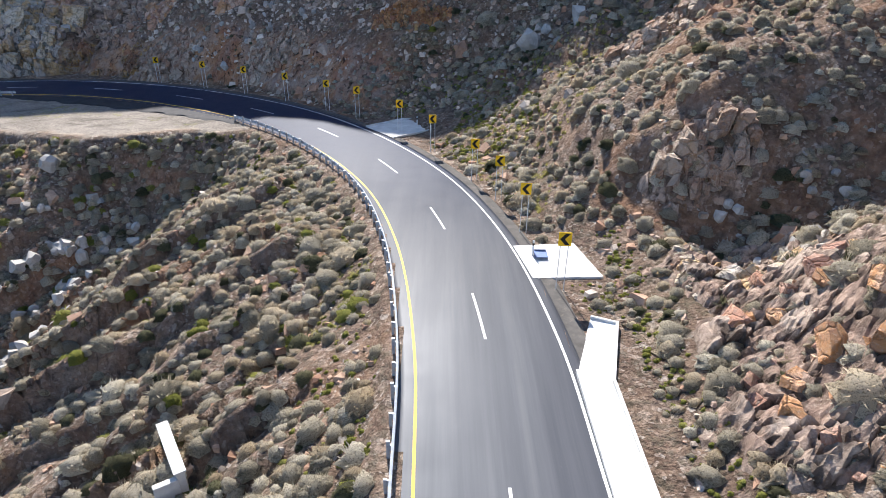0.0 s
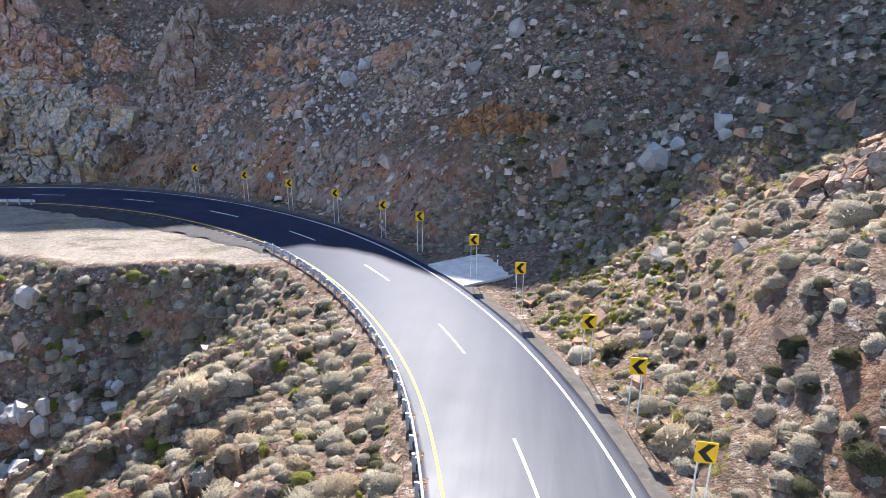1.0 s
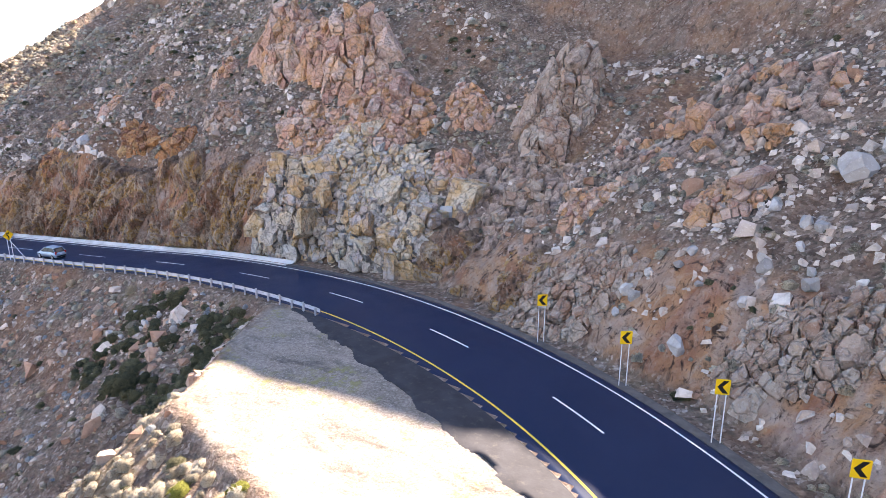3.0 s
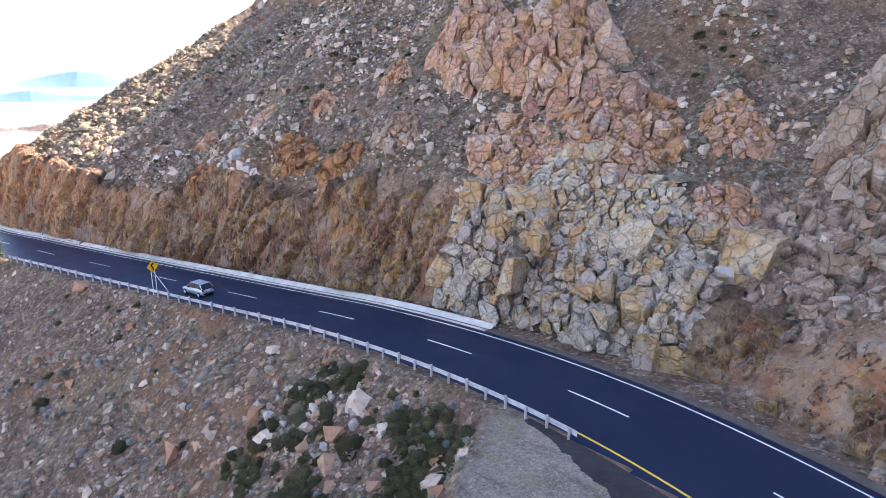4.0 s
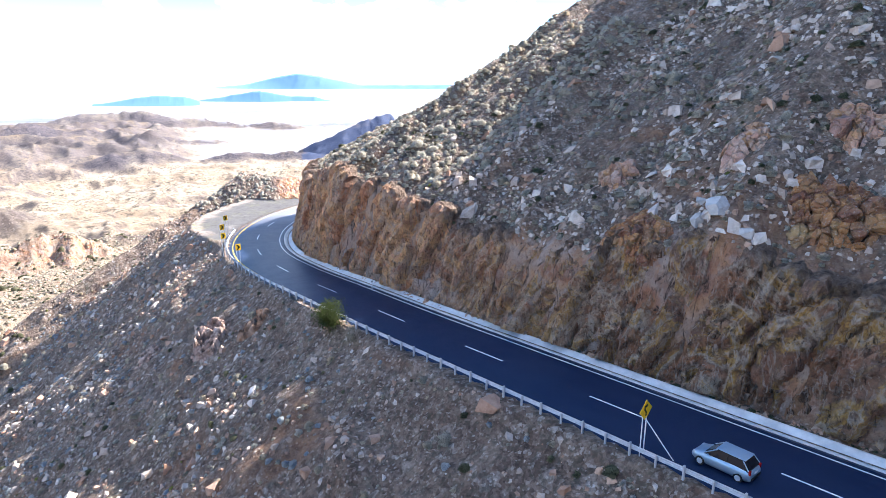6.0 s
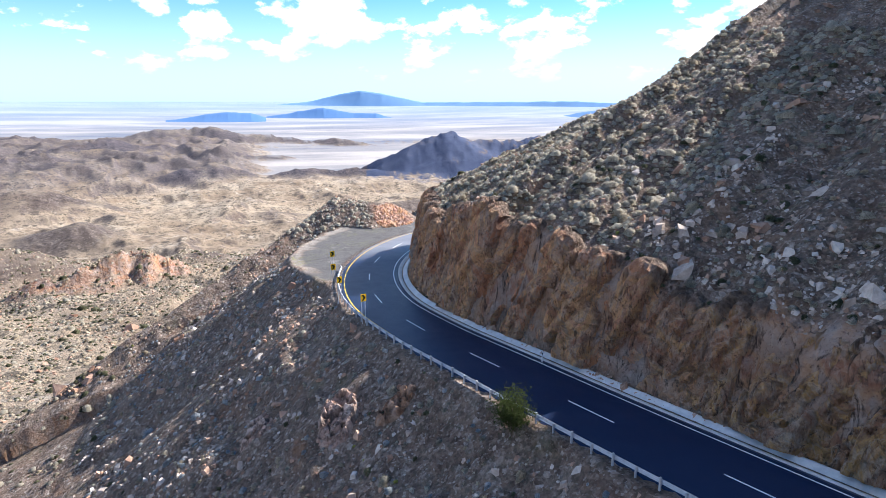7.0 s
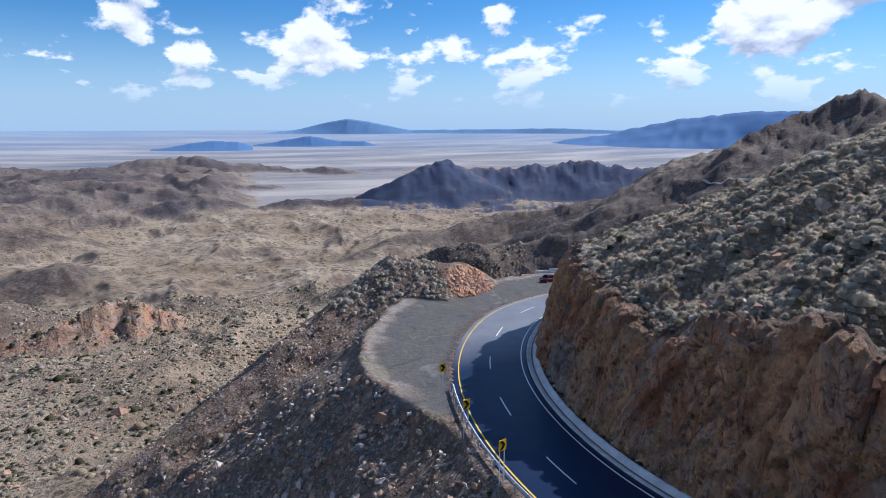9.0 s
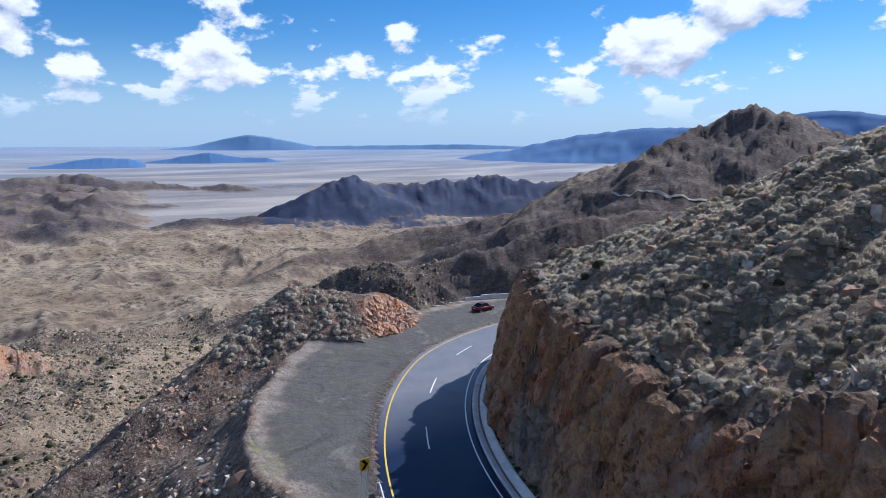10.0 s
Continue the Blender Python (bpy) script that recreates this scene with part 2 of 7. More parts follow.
NEAR_HILLS = [(113, 1150, -4.6), (107, 1200, -5.0), (103, 1300, -4.6), (100, 1350, -5.2), (97, 1300, -5.9)]
BLUE_HILL = [(73.7, 1180, -6.2), (71.1, 1180, -4.7), (69.6, 1190, -3.9), (68.2, 1200, -3.05), (66.7, 1210, -3.7), (64.5, 1220, -3.7), (62.2, 1230, -3.5), (60.3, 1230, -3.35), (55, 1250, -3.3), (50, 1250, -3.8), (45, 1200, -4)]
SPUR = [(79, 480, -13.2), (76, 520, -11.5), (72.8, 560, -10.2), (67.9, 600, -9.2), (62.6, 640, -7.5), (58, 630, -6.9), (55.3, 620, -6.1), (50.9, 600, -5.7), (46.6, 570, -4.8), (44.8, 560, -3.6), (43.4, 560, -3.2), (41.5, 560, -2.0), (38.3, 570, 0.13), (36.5, 575, 1.3), (34.6, 580, 2.4), (32.9, 590, 1.25), (31.5, 600, 1.2), (27.8, 620, 0.5), (20, 650, 1.0), (8, 700, 1.0)]
FRONT_SPUR = [(79, 350, -15.0), (75, 340, -13.4), (70, 325, -12.0), (66, 315, -11.0), (60.3, 305, -9.7), (55, 300, -8.9), (48, 300, -7.6), (40, 320, -6.4), (30, 340, -4.0)]
CONES = [[(97, 330, -17.0), (94.5, 330, -15.8), (91.3, 335, -14.85), (88.5, 340, -15.3), (86.5, 345, -15.9)], [(85.5, 430, -14.1), (83.8, 440, -13.5), (82, 450, -14.0)], [(80, 470, -13.4), (76.5, 480, -12.6), (74, 500, -12.6)],
         [(104, 480, -11.6), (101.5, 485, -10.7), (99, 480, -11.6)], [(108, 700, -8.3), (105, 720, -7.3), (102, 720, -8.0)], [(88, 590, -11.0), (85, 600, -10.6), (82, 620, -10.9)], [(112, 330, -14), (108, 350, -12.6), (105.5, 350, -14)]]
RED_KNOB = [(106, 290, -16.2), (103, 285, -16.0), (99.5, 290, -15.0), (97.5, 290, -14.8), (95, 285, -15.9), (92, 280, -17.4)]


def far_land(x, y):
    """The desert below: foothills, a sandy basin and the plain that rises a little to the horizon."""
    r = np.hypot(x + 171, y - 55)
    floor = np.interp(r, [0, 150, 300, 520, 900, 1500, 2500, 3300, 4000, 4950], [-40, -60, -88, -102, -120, -139, -142, -118, -82, -22])
    rough = step01(60, 260, r) * (1 - step01(1900, 2700, r))
    wx, wy = x + 26 * fbm(x / 120, y / 120, 0.0, 3, 2), y + 26 * fbm(x / 120, y / 120, 0.0, 3, 4)
    az = np.degrees(np.arctan2(-(x + 171), y - 55))
    rugged = step01(84, 89, az) * step01(900, 1150, r) * (1 - step01(2000, 2400, r))
    basin = step01(1060, 1180, r) * (1 - step01(1900, 2300, r)) * (1 - rugged)
    z = floor + rough * (1 - 0.85 * basin) * (fbm(wx / 150, wy / 150, 0.0, 4, 3, 0.5, True) * (13 + 22 * rugged) + fbm(wx / 46, wy / 46, 0.0, 4, 9, 0.5, True) * 5 + 3 + 14 * rugged)
    tops = [crest_line(wx * 0.25 + x * 0.75, wy * 0.25 + y * 0.75, rows, slope, 60 + i) for i, (rows, slope) in enumerate([(DARK_RIDGE, 0.50), (MID_RIDGE, 0.40), (BACK_RIDGE, 0.34), (NEAR_HILLS, 0.34), (BLUE_HILL, 0.42), (SPUR, 0.46), (FRONT_SPUR, 0.55)])]
    tops += [crest_line(x, y, rows, 0.42, 80 + i, 0.5) for i, rows in enumerate(CONES)]
    top = tops[0]
    for t in tops[1:]:
        top = np.maximum(top, t)
    crag = fbm(wx / 70, wy / 70, 0.0, 6, 21, 0.58, True)
    rise = np.clip(top - floor, 0, 120)
    top = top + crag * ((0.13 + 0.09 * step01(700, 950, r)) * rise + 2.5) - 0.03 * rise
    low, z = z, soft_max(top, z, 6.0)
    knob = np.clip(crest_line(x, y, RED_KNOB, 0.55, 44, 0.5) - floor, 0, 40) * (1 + 0.25 * fbm(x / 14, y / 14, 0.0, 4, 41, 0.6, True))
    return soft_max(z, floor + knob, 2.0), knob * 0.35, np.maximum(step01(-4, 6, top - low), rugged * 0.8)


def soft_max(a, b, k):
    h = np.clip(0.5 + 0.5 * (a - b) / k, 0, 1)
    return b + (a - b) * h + k * h * (1 - h)


def brow_wander(s):
    """How the brow of the cut rises and dips along the road."""
    calm = np.interp(s, [330, 360], [1.0, 0.35])
    return 1 + calm * (0.30 * fbm(s / 14, 0 * s, 0.0, 2, 8) + 0.16 * fbm(s / 3.6, 0 * s, 0.0, 3, 11))


def knoll_sides(x, y):
    """How far a place lies inside the knoll's two feet by the lay-by, behind its crest and past its lower end."""
    return -0.79 * (x + 249.8) + 0.613 * (y - 88.5), -0.86 * (x + 249.8) - 0.51 * (y - 88.5), np.maximum(-0.87 * (x + 264) + 0.49 * (y - 89), 0), np.maximum(-0.49 * (x + 263.5) - 0.87 * (y - 90) - 8, 0)


def ground(x, y, detail=True):
    """Height of the ground at every place, and its station, offset and how bare the rock is."""
    shape = np.shape(x)
    x, y = np.ravel(np.asarray(x, float)), np.ravel(np.asarray(y, float))
    s, d = to_road(x, y)
    zr = np.interp(s, np.arange(len(LINE)) * STEP, LINE[:, 2])
    e = np.maximum(-d, 0)
    wav = fbm(x / 9, y / 9, 0.0, 3, 5)
    b, hc, wc = toe(s) + 0.5 * wav, cut_high(s) * brow_wander(s), cut_wide(s)
    up = e - b
    cut = hc * np.clip(up / wc, 0, 1) ** 0.85
    rest = np.maximum(up - wc, 0)
    rise = hill_rise(s) * rest
    steepen = STEEP_ABOVE(s) * np.maximum(rest - STEEP_FROM(s), 0)
    rise = np.minimum(rise + steepen, CREST(s) + 5 * fbm(x / 30, y / 30, 0.0, 3, 12))
    right = zr + cut + rise - step01(4.4, 5.2, e) * 0.12 * step01(0.2, 1.2, b - e)
    f = shoulder(s) + 0.6 * fbm(x / 5, y / 5, 0.0, 2, 6)
    out = np.maximum(d - f, 0)
    left = zr - bank_fall(s) * out * (1 - 0.25 * step01(60, 200, out)) - 0.35 * step01(0, 1.2, out)
    far, knobs, _ = far_land(x, y)
    left = soft_max(left, far, 10.0)
    z = np.where(d > 0, left, right)
    # up the hill the slope ends in the far country behind
    z = np.where(d > 0, z, soft_max(z * (1 - step01(130, 420, e)) + far * step01(130, 420, e), far - 3 * (1 - step01(40, 200, e)), 2.0))
    free = np.where(d > 0, step01(0.5, 7, out), step01(0.0, 5, rest))
    off = 0
    for cx, cy, rx, ry, high, turn in GULLIES:
        off = off + mound(x, y, cx, cy, rx, ry, high, turn)
    z = z + off * free
    # the spur beside the first bend: its crest climbs away from the road, steep on the gully's side
    for (ax, ay, az), (bx, by, bz) in zip(SPUR_CREST, SPUR_CREST[1:]):
        u = np.clip(((x - ax) * (bx - ax) + (y - ay) * (by - ay)) / ((bx - ax) ** 2 + (by - ay) ** 2), 0, 1)
        away = np.hypot(x - ax - u * (bx - ax), y - ay - u * (by - ay))
        behind = (bx - ax) * (y - ay) - (by - ay) * (x - ax) > 0
        top = soft_max(z, az + u * (bz - az) - np.where(behind, 1.1, 0.85) * away, 1.2)
        z = np.where((d < 0) & (x > -2), z + (top - z) * step01(9, 17, e), z)
    # a dark scarp and a hollow before it, beside the straight
    z = z + np.where(d < 0, SCARP * step01(40.8, 44.2, y + 0.6 * wav) * (1 - step01(47, 60, y)) * step01(16.5, 19.5, x), 0)
    # the knoll beside the wide lay-by
    shrubby, bare_side, behind, end = knoll_sides(x, y)
    bumpy = 0.5 * fbm(x / 4, y / 4, 0.0, 4, 51, 0.5, True)
    kn = np.minimum(np.minimum(0.58 * shrubby, 0.35 * bare_side + 0.75 * np.maximum(bare_side - 2.0 - 0.8 * wav, 0)), np.minimum(5.3 - 1.0 * behind, 5.3 - 0.8 * end))
    kn = np.minimum(kn, 4.9) + bumpy * step01(0.3, 2.0, kn)
    over = soft_max(z, zr - 0.25 + kn, 0.3)
    kn = np.where((x < -235) & (d > 0) & (d < 70) & (y < 118), np.maximum(over - z, 0), 0)
    z = z + kn
    kn = np.where(zr - z > 2.5, 0, kn) + 0.6 * knobs * step01(60, 120, d)
    near = step01(0.5, 16, np.minimum(np.minimum(x + 300, 40 - x), np.minimum(y - 8, 172 - y)))
    if detail:
        lump = fbm(x / 11, y / 11, 0.0, 3, 14, 0.5, True) * 0.9 + fbm(x / 3.4, y / 3.4, 0.0, 3, 15) * 0.35
        rill = fbm(s / 6.5, d / 40, 0.0, 3, 16, 0.5, True) * 0.8 * step01(3, 14, out)
        # scarps along the first bank: each steps up away from the road's start, then slopes back
        saw = (0.82 * y - 0.57 * x) / 4.3 + 0.5 * fbm(x / 18, y / 16, 0.0, 3, 18)
        part_way = saw - np.floor(saw)
        ribs = (3.0 * (1 - part_way) * step01(0.0, 0.12, part_way) - 1.4) * (0.35 + 0.65 * step01(-0.35, 0.25, fbm(x / 14, y / 5, 0.0, 3, 17))) * step01(-62, -45, x) * (1 - step01(56, 70, y)) * step01(2, 9, out)
        crags = fbm((x * 0.8 + y * 0.6) / 6, (y * 0.8 - x * 0.6) / 9, 0.0, 4, 19, 0.55, True) * 1.3 * step01(4, 8, x) * step01(1, 5, rest)
        z = z + free * near * (lump + rill + ribs + crags)
    bed = (np.abs(d) < 4.35)
    z = np.where(bed, zr - 0.35, z)
    rock = np.where(d < 0, step01(2.5, 4.5, hc) * step01(0.0, 0.4, up) * (1 - step01(wc * 1.0, wc + 3.0, up)), 0)
    return z.reshape(shape), s.reshape(shape), d.reshape(shape), rock.reshape(shape), kn.reshape(shape)


SCARP = 1.0
SPUR_CREST = [(3.0, 74.0, -3.2), (7.2, 71.5, 1.6), (11.6, 75.0, 4.6), (18.5, 75.0, 12.2), (25.5, 83.8, 15.2), (40, 92, 23)]
# broad hollows and humps: place, reach along and across, height, how the long axis lies
GULLIES = [(16, 80, 18, 5, -1.5, 40), (30, 34, 18, 6, -5, 0), (24, 22, 9, 9, 4, 0), (26, 58, 14, 8, 3, 30),
           (-42, 52, 26, 9, -7, 60), (-20, 40, 16, 3.0, 1.6, 40), (-14, 30, 14, 2.2, -1.2, 40), (-26, 50, 16, 3, 1.8, 50), (-36, 72, 7, 5, -1.5, 0), (-57, 128, 4.5, 5.5, 6.5, 0), (12, 52, 9, 16, 1.2, 0), (19, 40, 4.5, 2.4, -1.6, 0), (26, 33, 7, 4, 3.0, 20)]
# the hill grows steeper higher up, to a crest that keeps the sun off the road below
STEEP_ABOVE = keyed([(2.9, 10, 0.0), (-6, 62, 0.0), (-11, 70, 0.5), (-16, 76, 1.1), (-26, 85, 1.1), (-46, 95, 0.9), (-105, 93, 0.6), (-135, 85.2, 0.8), (-150, 81, 0.9), (-170, 76.3, 0.5), (-186, 74.3, 0.0), (-200, 75, 0.0), (-236, 172, 0.0), (-210, 202, 0.4), (-105, 275, 0.8)])
STEEP_FROM = keyed([(-11, 70, 22), (-16, 76, 20), (-46, 95, 28), (-105, 93, 33), (-140, 83.7, 46), (-167, 77, 50), (-183, 74.4, 50), (-105, 275, 20)])
CREST = keyed([(2.9, 10, 30), (-6, 62, 30), (-11, 70, 63), (-16, 76, 74), (-34, 90, 74), (-46.6, 94.9, 76), (-60, 97.7, 73.5), (-66, 98, 67), (-74, 98, 63), (-85, 97, 78), (-105, 93, 88), (-161, 78.5, 88), (-183, 74.4, 80), (-200, 75, 60), (-236, 172, 60), (-105, 275, 90)])
# -- end land --
# ---------------------------------------------------------------- materials
class Nodes:
    """Short hand for building a material's nodes."""

    def __init__(self, name, rough=0.9, metal=0.0):
        self.m = bpy.data.materials.new(name)
        self.m.use_nodes = True
        self.t = self.m.node_tree
        self.bsdf = self.t.nodes["Principled BSDF"]
        self.bsdf.inputs["Roughness"].default_value = rough
        self.bsdf.inputs["Metallic"].default_value = metal
        self.bsdf.inputs["Specular IOR Level"].default_value = 0.25
        self.co = self.t.nodes.new("ShaderNodeTexCoord").outputs["Object"]

    def put(self, sock, v):
        if isinstance(v, (int, float)):
            sock.default_value = v
        elif isinstance(v, tuple):
            sock.default_value = (*v, 1) if len(v) == 3 and sock.type == "RGBA" else v
        else:
            self.t.links.new(v, sock)

    def noise(self, scale, detail=4, rough=0.55, stretch=None, distort=0.0):
        n = self.t.nodes.new("ShaderNodeTexNoise")
        n.inputs["Scale"].default_value, n.inputs["Detail"].default_value, n.inputs["Roughness"].default_value, n.inputs["Distortion"].default_value = scale, detail, rough, distort
        self.put(n.inputs["Vector"], self.mapped(stretch) if stretch else self.co)
        return n.outputs["Fac"]

    def mapped(self, scale, turn=(0, 0, 0)):
        n = self.t.nodes.new("ShaderNodeMapping")
        n.inputs["Scale"].default_value, n.inputs["Rotation"].default_value = scale, [radians(a) for a in turn]
        self.put(n.inputs["Vector"], self.co)
        return n.outputs[0]

    def warped(self, amount=0.5):
        n = self.t.nodes.new("ShaderNodeTexNoise")
        n.inputs["Scale"].default_value, n.inputs["Detail"].default_value = 1.2, 3
        self.put(n.inputs["Vector"], self.co)
        a = self.t.nodes.new("ShaderNodeVectorMath")
        a.operation, a.inputs[1].default_value = "MULTIPLY_ADD", (amount,) * 3
        self.put(a.inputs[0], n.outputs["Color"]), self.put(a.inputs[2], self.co)
        return a.outputs[0]

    def cells(self, scale, feature="DISTANCE_TO_EDGE", vector=None, out="Distance"):
        n = self.t.nodes.new("ShaderNodeTexVoronoi")
        n.feature = feature
        n.inputs["Scale"].default_value = scale
        self.put(n.inputs["Vector"], vector or self.co)
        return n.outputs[out]

    def ramp(self, fac, *stops):
        n = self.t.nodes.new("ShaderNodeValToRGB")
        e = n.color_ramp.elements
        while len(e) < len(stops):
            e.new(0.5)
        for el, (pos, col) in zip(e, stops):
            el.position, el.color = pos, (*col, 1) if isinstance(col, tuple) else (col, col, col, 1)
        self.put(n.inputs[0], fac)
        return n.outputs[0]

    def mix(self, fac, a, b, mode="MIX"):
        n = self.t.nodes.new("ShaderNodeMix")
        n.data_type, n.blend_type = "RGBA", mode
        self.put(n.inputs["Factor"], fac), self.put(n.inputs["A"], a), self.put(n.inputs["B"], b)
        return n.outputs["Result"]

    def math(self, op, a, b=0.0):
        n = self.t.nodes.new("ShaderNodeMath")
        n.operation = op
        self.put(n.inputs[0], a), self.put(n.inputs[1], b)
        return n.outputs[0]

    def attr(self, name):
        n = self.t.nodes.new("ShaderNodeAttribute")
        n.attribute_name = name
        s = self.t.nodes.new("ShaderNodeSeparateColor")
        self.put(s.inputs[0], n.outputs["Color"])
        return [*s.outputs, n.outputs["Alpha"]]

    def richer(self, colour, amount):
        n = self.t.nodes.new("ShaderNodeHueSaturation")
        n.inputs["Saturation"].default_value = amount
        self.put(n.inputs["Color"], colour)
        return n.outputs[0]

    def island(self):
        return self.t.nodes.new("ShaderNodeNewGeometry").outputs["Random Per Island"]

    def own(self):
        return self.t.nodes.new("ShaderNodeObjectInfo").outputs["Random"]

    def done(self, colour, bump=None, strength=0.5, dist=0.1, rough=None):
        self.put(self.bsdf.inputs["Base Color"], colour)
        if rough is not None:
            self.put(self.bsdf.inputs["Roughness"], rough)
        if bump is not None:
            b = self.t.nodes.new("ShaderNodeBump")
            b.inputs["Strength"].default_value, b.inputs["Distance"].default_value = strength, dist
            self.put(b.inputs["Height"], bump)
            self.put(self.bsdf.inputs["Normal"], b.outputs[0])
        return self.m


def ground_material():
    """Dry stony soil, with bare rock, pale sand and dark desert hills where the land has them."""
    k = Nodes("desert_ground", 0.95)
    cover = k.attr("cover")
    soil = k.ramp(k.noise(0.35, 6, 0.62), (0.3, (0.070, 0.043, 0.030)), (0.5, (0.24, 0.16, 0.112)), (0.68, (0.46, 0.345, 0.25)))
    for scale, share in ((0.8, 0.40), (2.1, 0.6), (5.0, 0.5)):
        pebble = k.ramp(k.cells(scale, "F1", k.warped(), "Color"), (0.2, (0.035, 0.024, 0.018)), (0.42, (0.14, 0.092, 0.066)), (0.62, (0.24, 0.165, 0.12)), (0.78, (0.40, 0.31, 0.245)), (0.86, (0.68, 0.61, 0.53)))
        soil = k.mix(k.math("MULTIPLY", k.ramp(k.noise(scale * 0.6, 3, 0.6), (0.4, 0.25), (0.6, 1.0)), share), soil, pebble)
    speck = k.ramp(k.noise(1.6, 6, 0.7), (0.50, 0.0), (0.60, 1.0))
    soil = k.mix(k.math("MULTIPLY", speck, 0.6), soil, (0.10, 0.088, 0.06))
    soil = k.mix(k.ramp(k.noise(0.075, 4, 0.6, None, 0.8), (0.54, 0.0), (0.66, 0.6)), soil, k.ramp(k.noise(1.3, 5, 0.7), (0.35, (0.13, 0.055, 0.03)), (0.6, (0.36, 0.19, 0.10))))
    grass = k.ramp(k.noise(0.11, 3, 0.6), (0.60, 0.0), (0.70, 1.0))
    soil = k.mix(k.math("MULTIPLY", grass, 0.14), soil, (0.22, 0.22, 0.08))
    rock = rock_colour(k)
    sand = k.ramp(k.noise(0.014, 8, 0.62), (0.32, (0.235, 0.167, 0.108)), (0.5, (0.35, 0.267, 0.18)), (0.66, (0.455, 0.365, 0.255)))
    sand = k.mix(k.ramp(k.noise(0.12, 5, 0.7), (0.50, 0.0), (0.66, 0.4)), sand, (0.14, 0.108, 0.076))
    sand = k.mix(k.ramp(k.noise(0.05, 4, 0.6, None, 1.5), (0.60, 0.0), (0.66, 0.7)), sand, (0.47, 0.40, 0.31))
    hill = k.ramp(k.noise(0.03, 7, 0.65), (0.36, (0.020, 0.015, 0.018)), (0.50, (0.062, 0.046, 0.046)), (0.70, (0.175, 0.128, 0.112)))
    col = k.mix(cover[1], soil, sand)
    for scale, tone in ((0.75, (0.075, 0.066, 0.044)), (0.28, (0.075, 0.064, 0.045)), (0.13, (0.08, 0.066, 0.05))):
        dots = k.math("MULTIPLY", k.ramp(k.cells(scale, "F1"), (0.0, 1.0), (0.30, 0.95), (0.38, 0.0)), k.ramp(k.noise(0.06, 4, 0.6), (0.38, 0.25), (0.6, 1.0)))
        col = k.mix(k.math("MULTIPLY", k.math("MULTIPLY", cover[1], dots), 0.85), col, tone)
    for scale, share in ((0.22, 0.5), (0.7, 0.45)):
        hill = k.mix(share, hill, k.ramp(k.cells(scale, "F1", None, "Color"), (0.25, (0.026, 0.020, 0.020)), (0.5, (0.085, 0.066, 0.058)), (0.75, (0.14, 0.11, 0.094)), (0.9, (0.27, 0.22, 0.18))))
    col = k.mix(cover[2], col, hill)
    # far plain: blue-grey bands painted in for cloud shadow
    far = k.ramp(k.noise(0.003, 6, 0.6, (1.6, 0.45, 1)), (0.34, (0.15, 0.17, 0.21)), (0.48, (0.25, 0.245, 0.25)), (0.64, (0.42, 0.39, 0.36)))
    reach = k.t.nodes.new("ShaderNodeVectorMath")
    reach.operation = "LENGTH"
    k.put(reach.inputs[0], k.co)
    # distance haze painted in as a blend to blue
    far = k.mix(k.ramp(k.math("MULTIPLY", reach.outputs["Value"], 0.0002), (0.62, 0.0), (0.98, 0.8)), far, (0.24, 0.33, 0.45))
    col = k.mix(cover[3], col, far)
    bays = k.attr("bay")
    # haze on the middle ridges, painted over their rock as navy
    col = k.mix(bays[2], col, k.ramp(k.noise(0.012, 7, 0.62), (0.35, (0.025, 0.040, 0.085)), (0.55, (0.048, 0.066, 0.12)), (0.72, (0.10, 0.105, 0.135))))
    col = k.mix(cover[0], col, rock)
    col = k.mix(bays[0], col, gravel_colour(k, (0.125, 0.108, 0.088), (0.30, 0.265, 0.225)))
    worn_bay = k.mix(0.3, k.ramp(k.noise(0.14, 7, 0.66, None, 1.4), (0.32, (0.045, 0.043, 0.042)), (0.46, (0.105, 0.099, 0.094)), (0.56, (0.075, 0.071, 0.067)), (0.68, (0.19, 0.175, 0.16))), gravel_colour(k, (0.065, 0.061, 0.057), (0.17, 0.158, 0.145)))
    col = k.mix(bays[1], col, worn_bay)
    bump = k.math("ADD", k.noise(1.4, 8, 0.7), k.math("MULTIPLY", k.noise(8, 4, 0.7), 0.35))
    bump = k.math("ADD", bump, k.math("ADD", k.math("MULTIPLY", k.noise(0.35, 6, 0.7), 2.0), k.math("MULTIPLY", k.noise(0.06, 6, 0.68), k.math("MULTIPLY", cover[1], 3.5))))
    bump = k.math("MULTIPLY", bump, k.math("SUBTRACT", 1.0, k.math("MULTIPLY", k.math("ADD", bays[0], bays[1]), 0.8)))
    return k.done(col, bump, 1.0, 0.45)


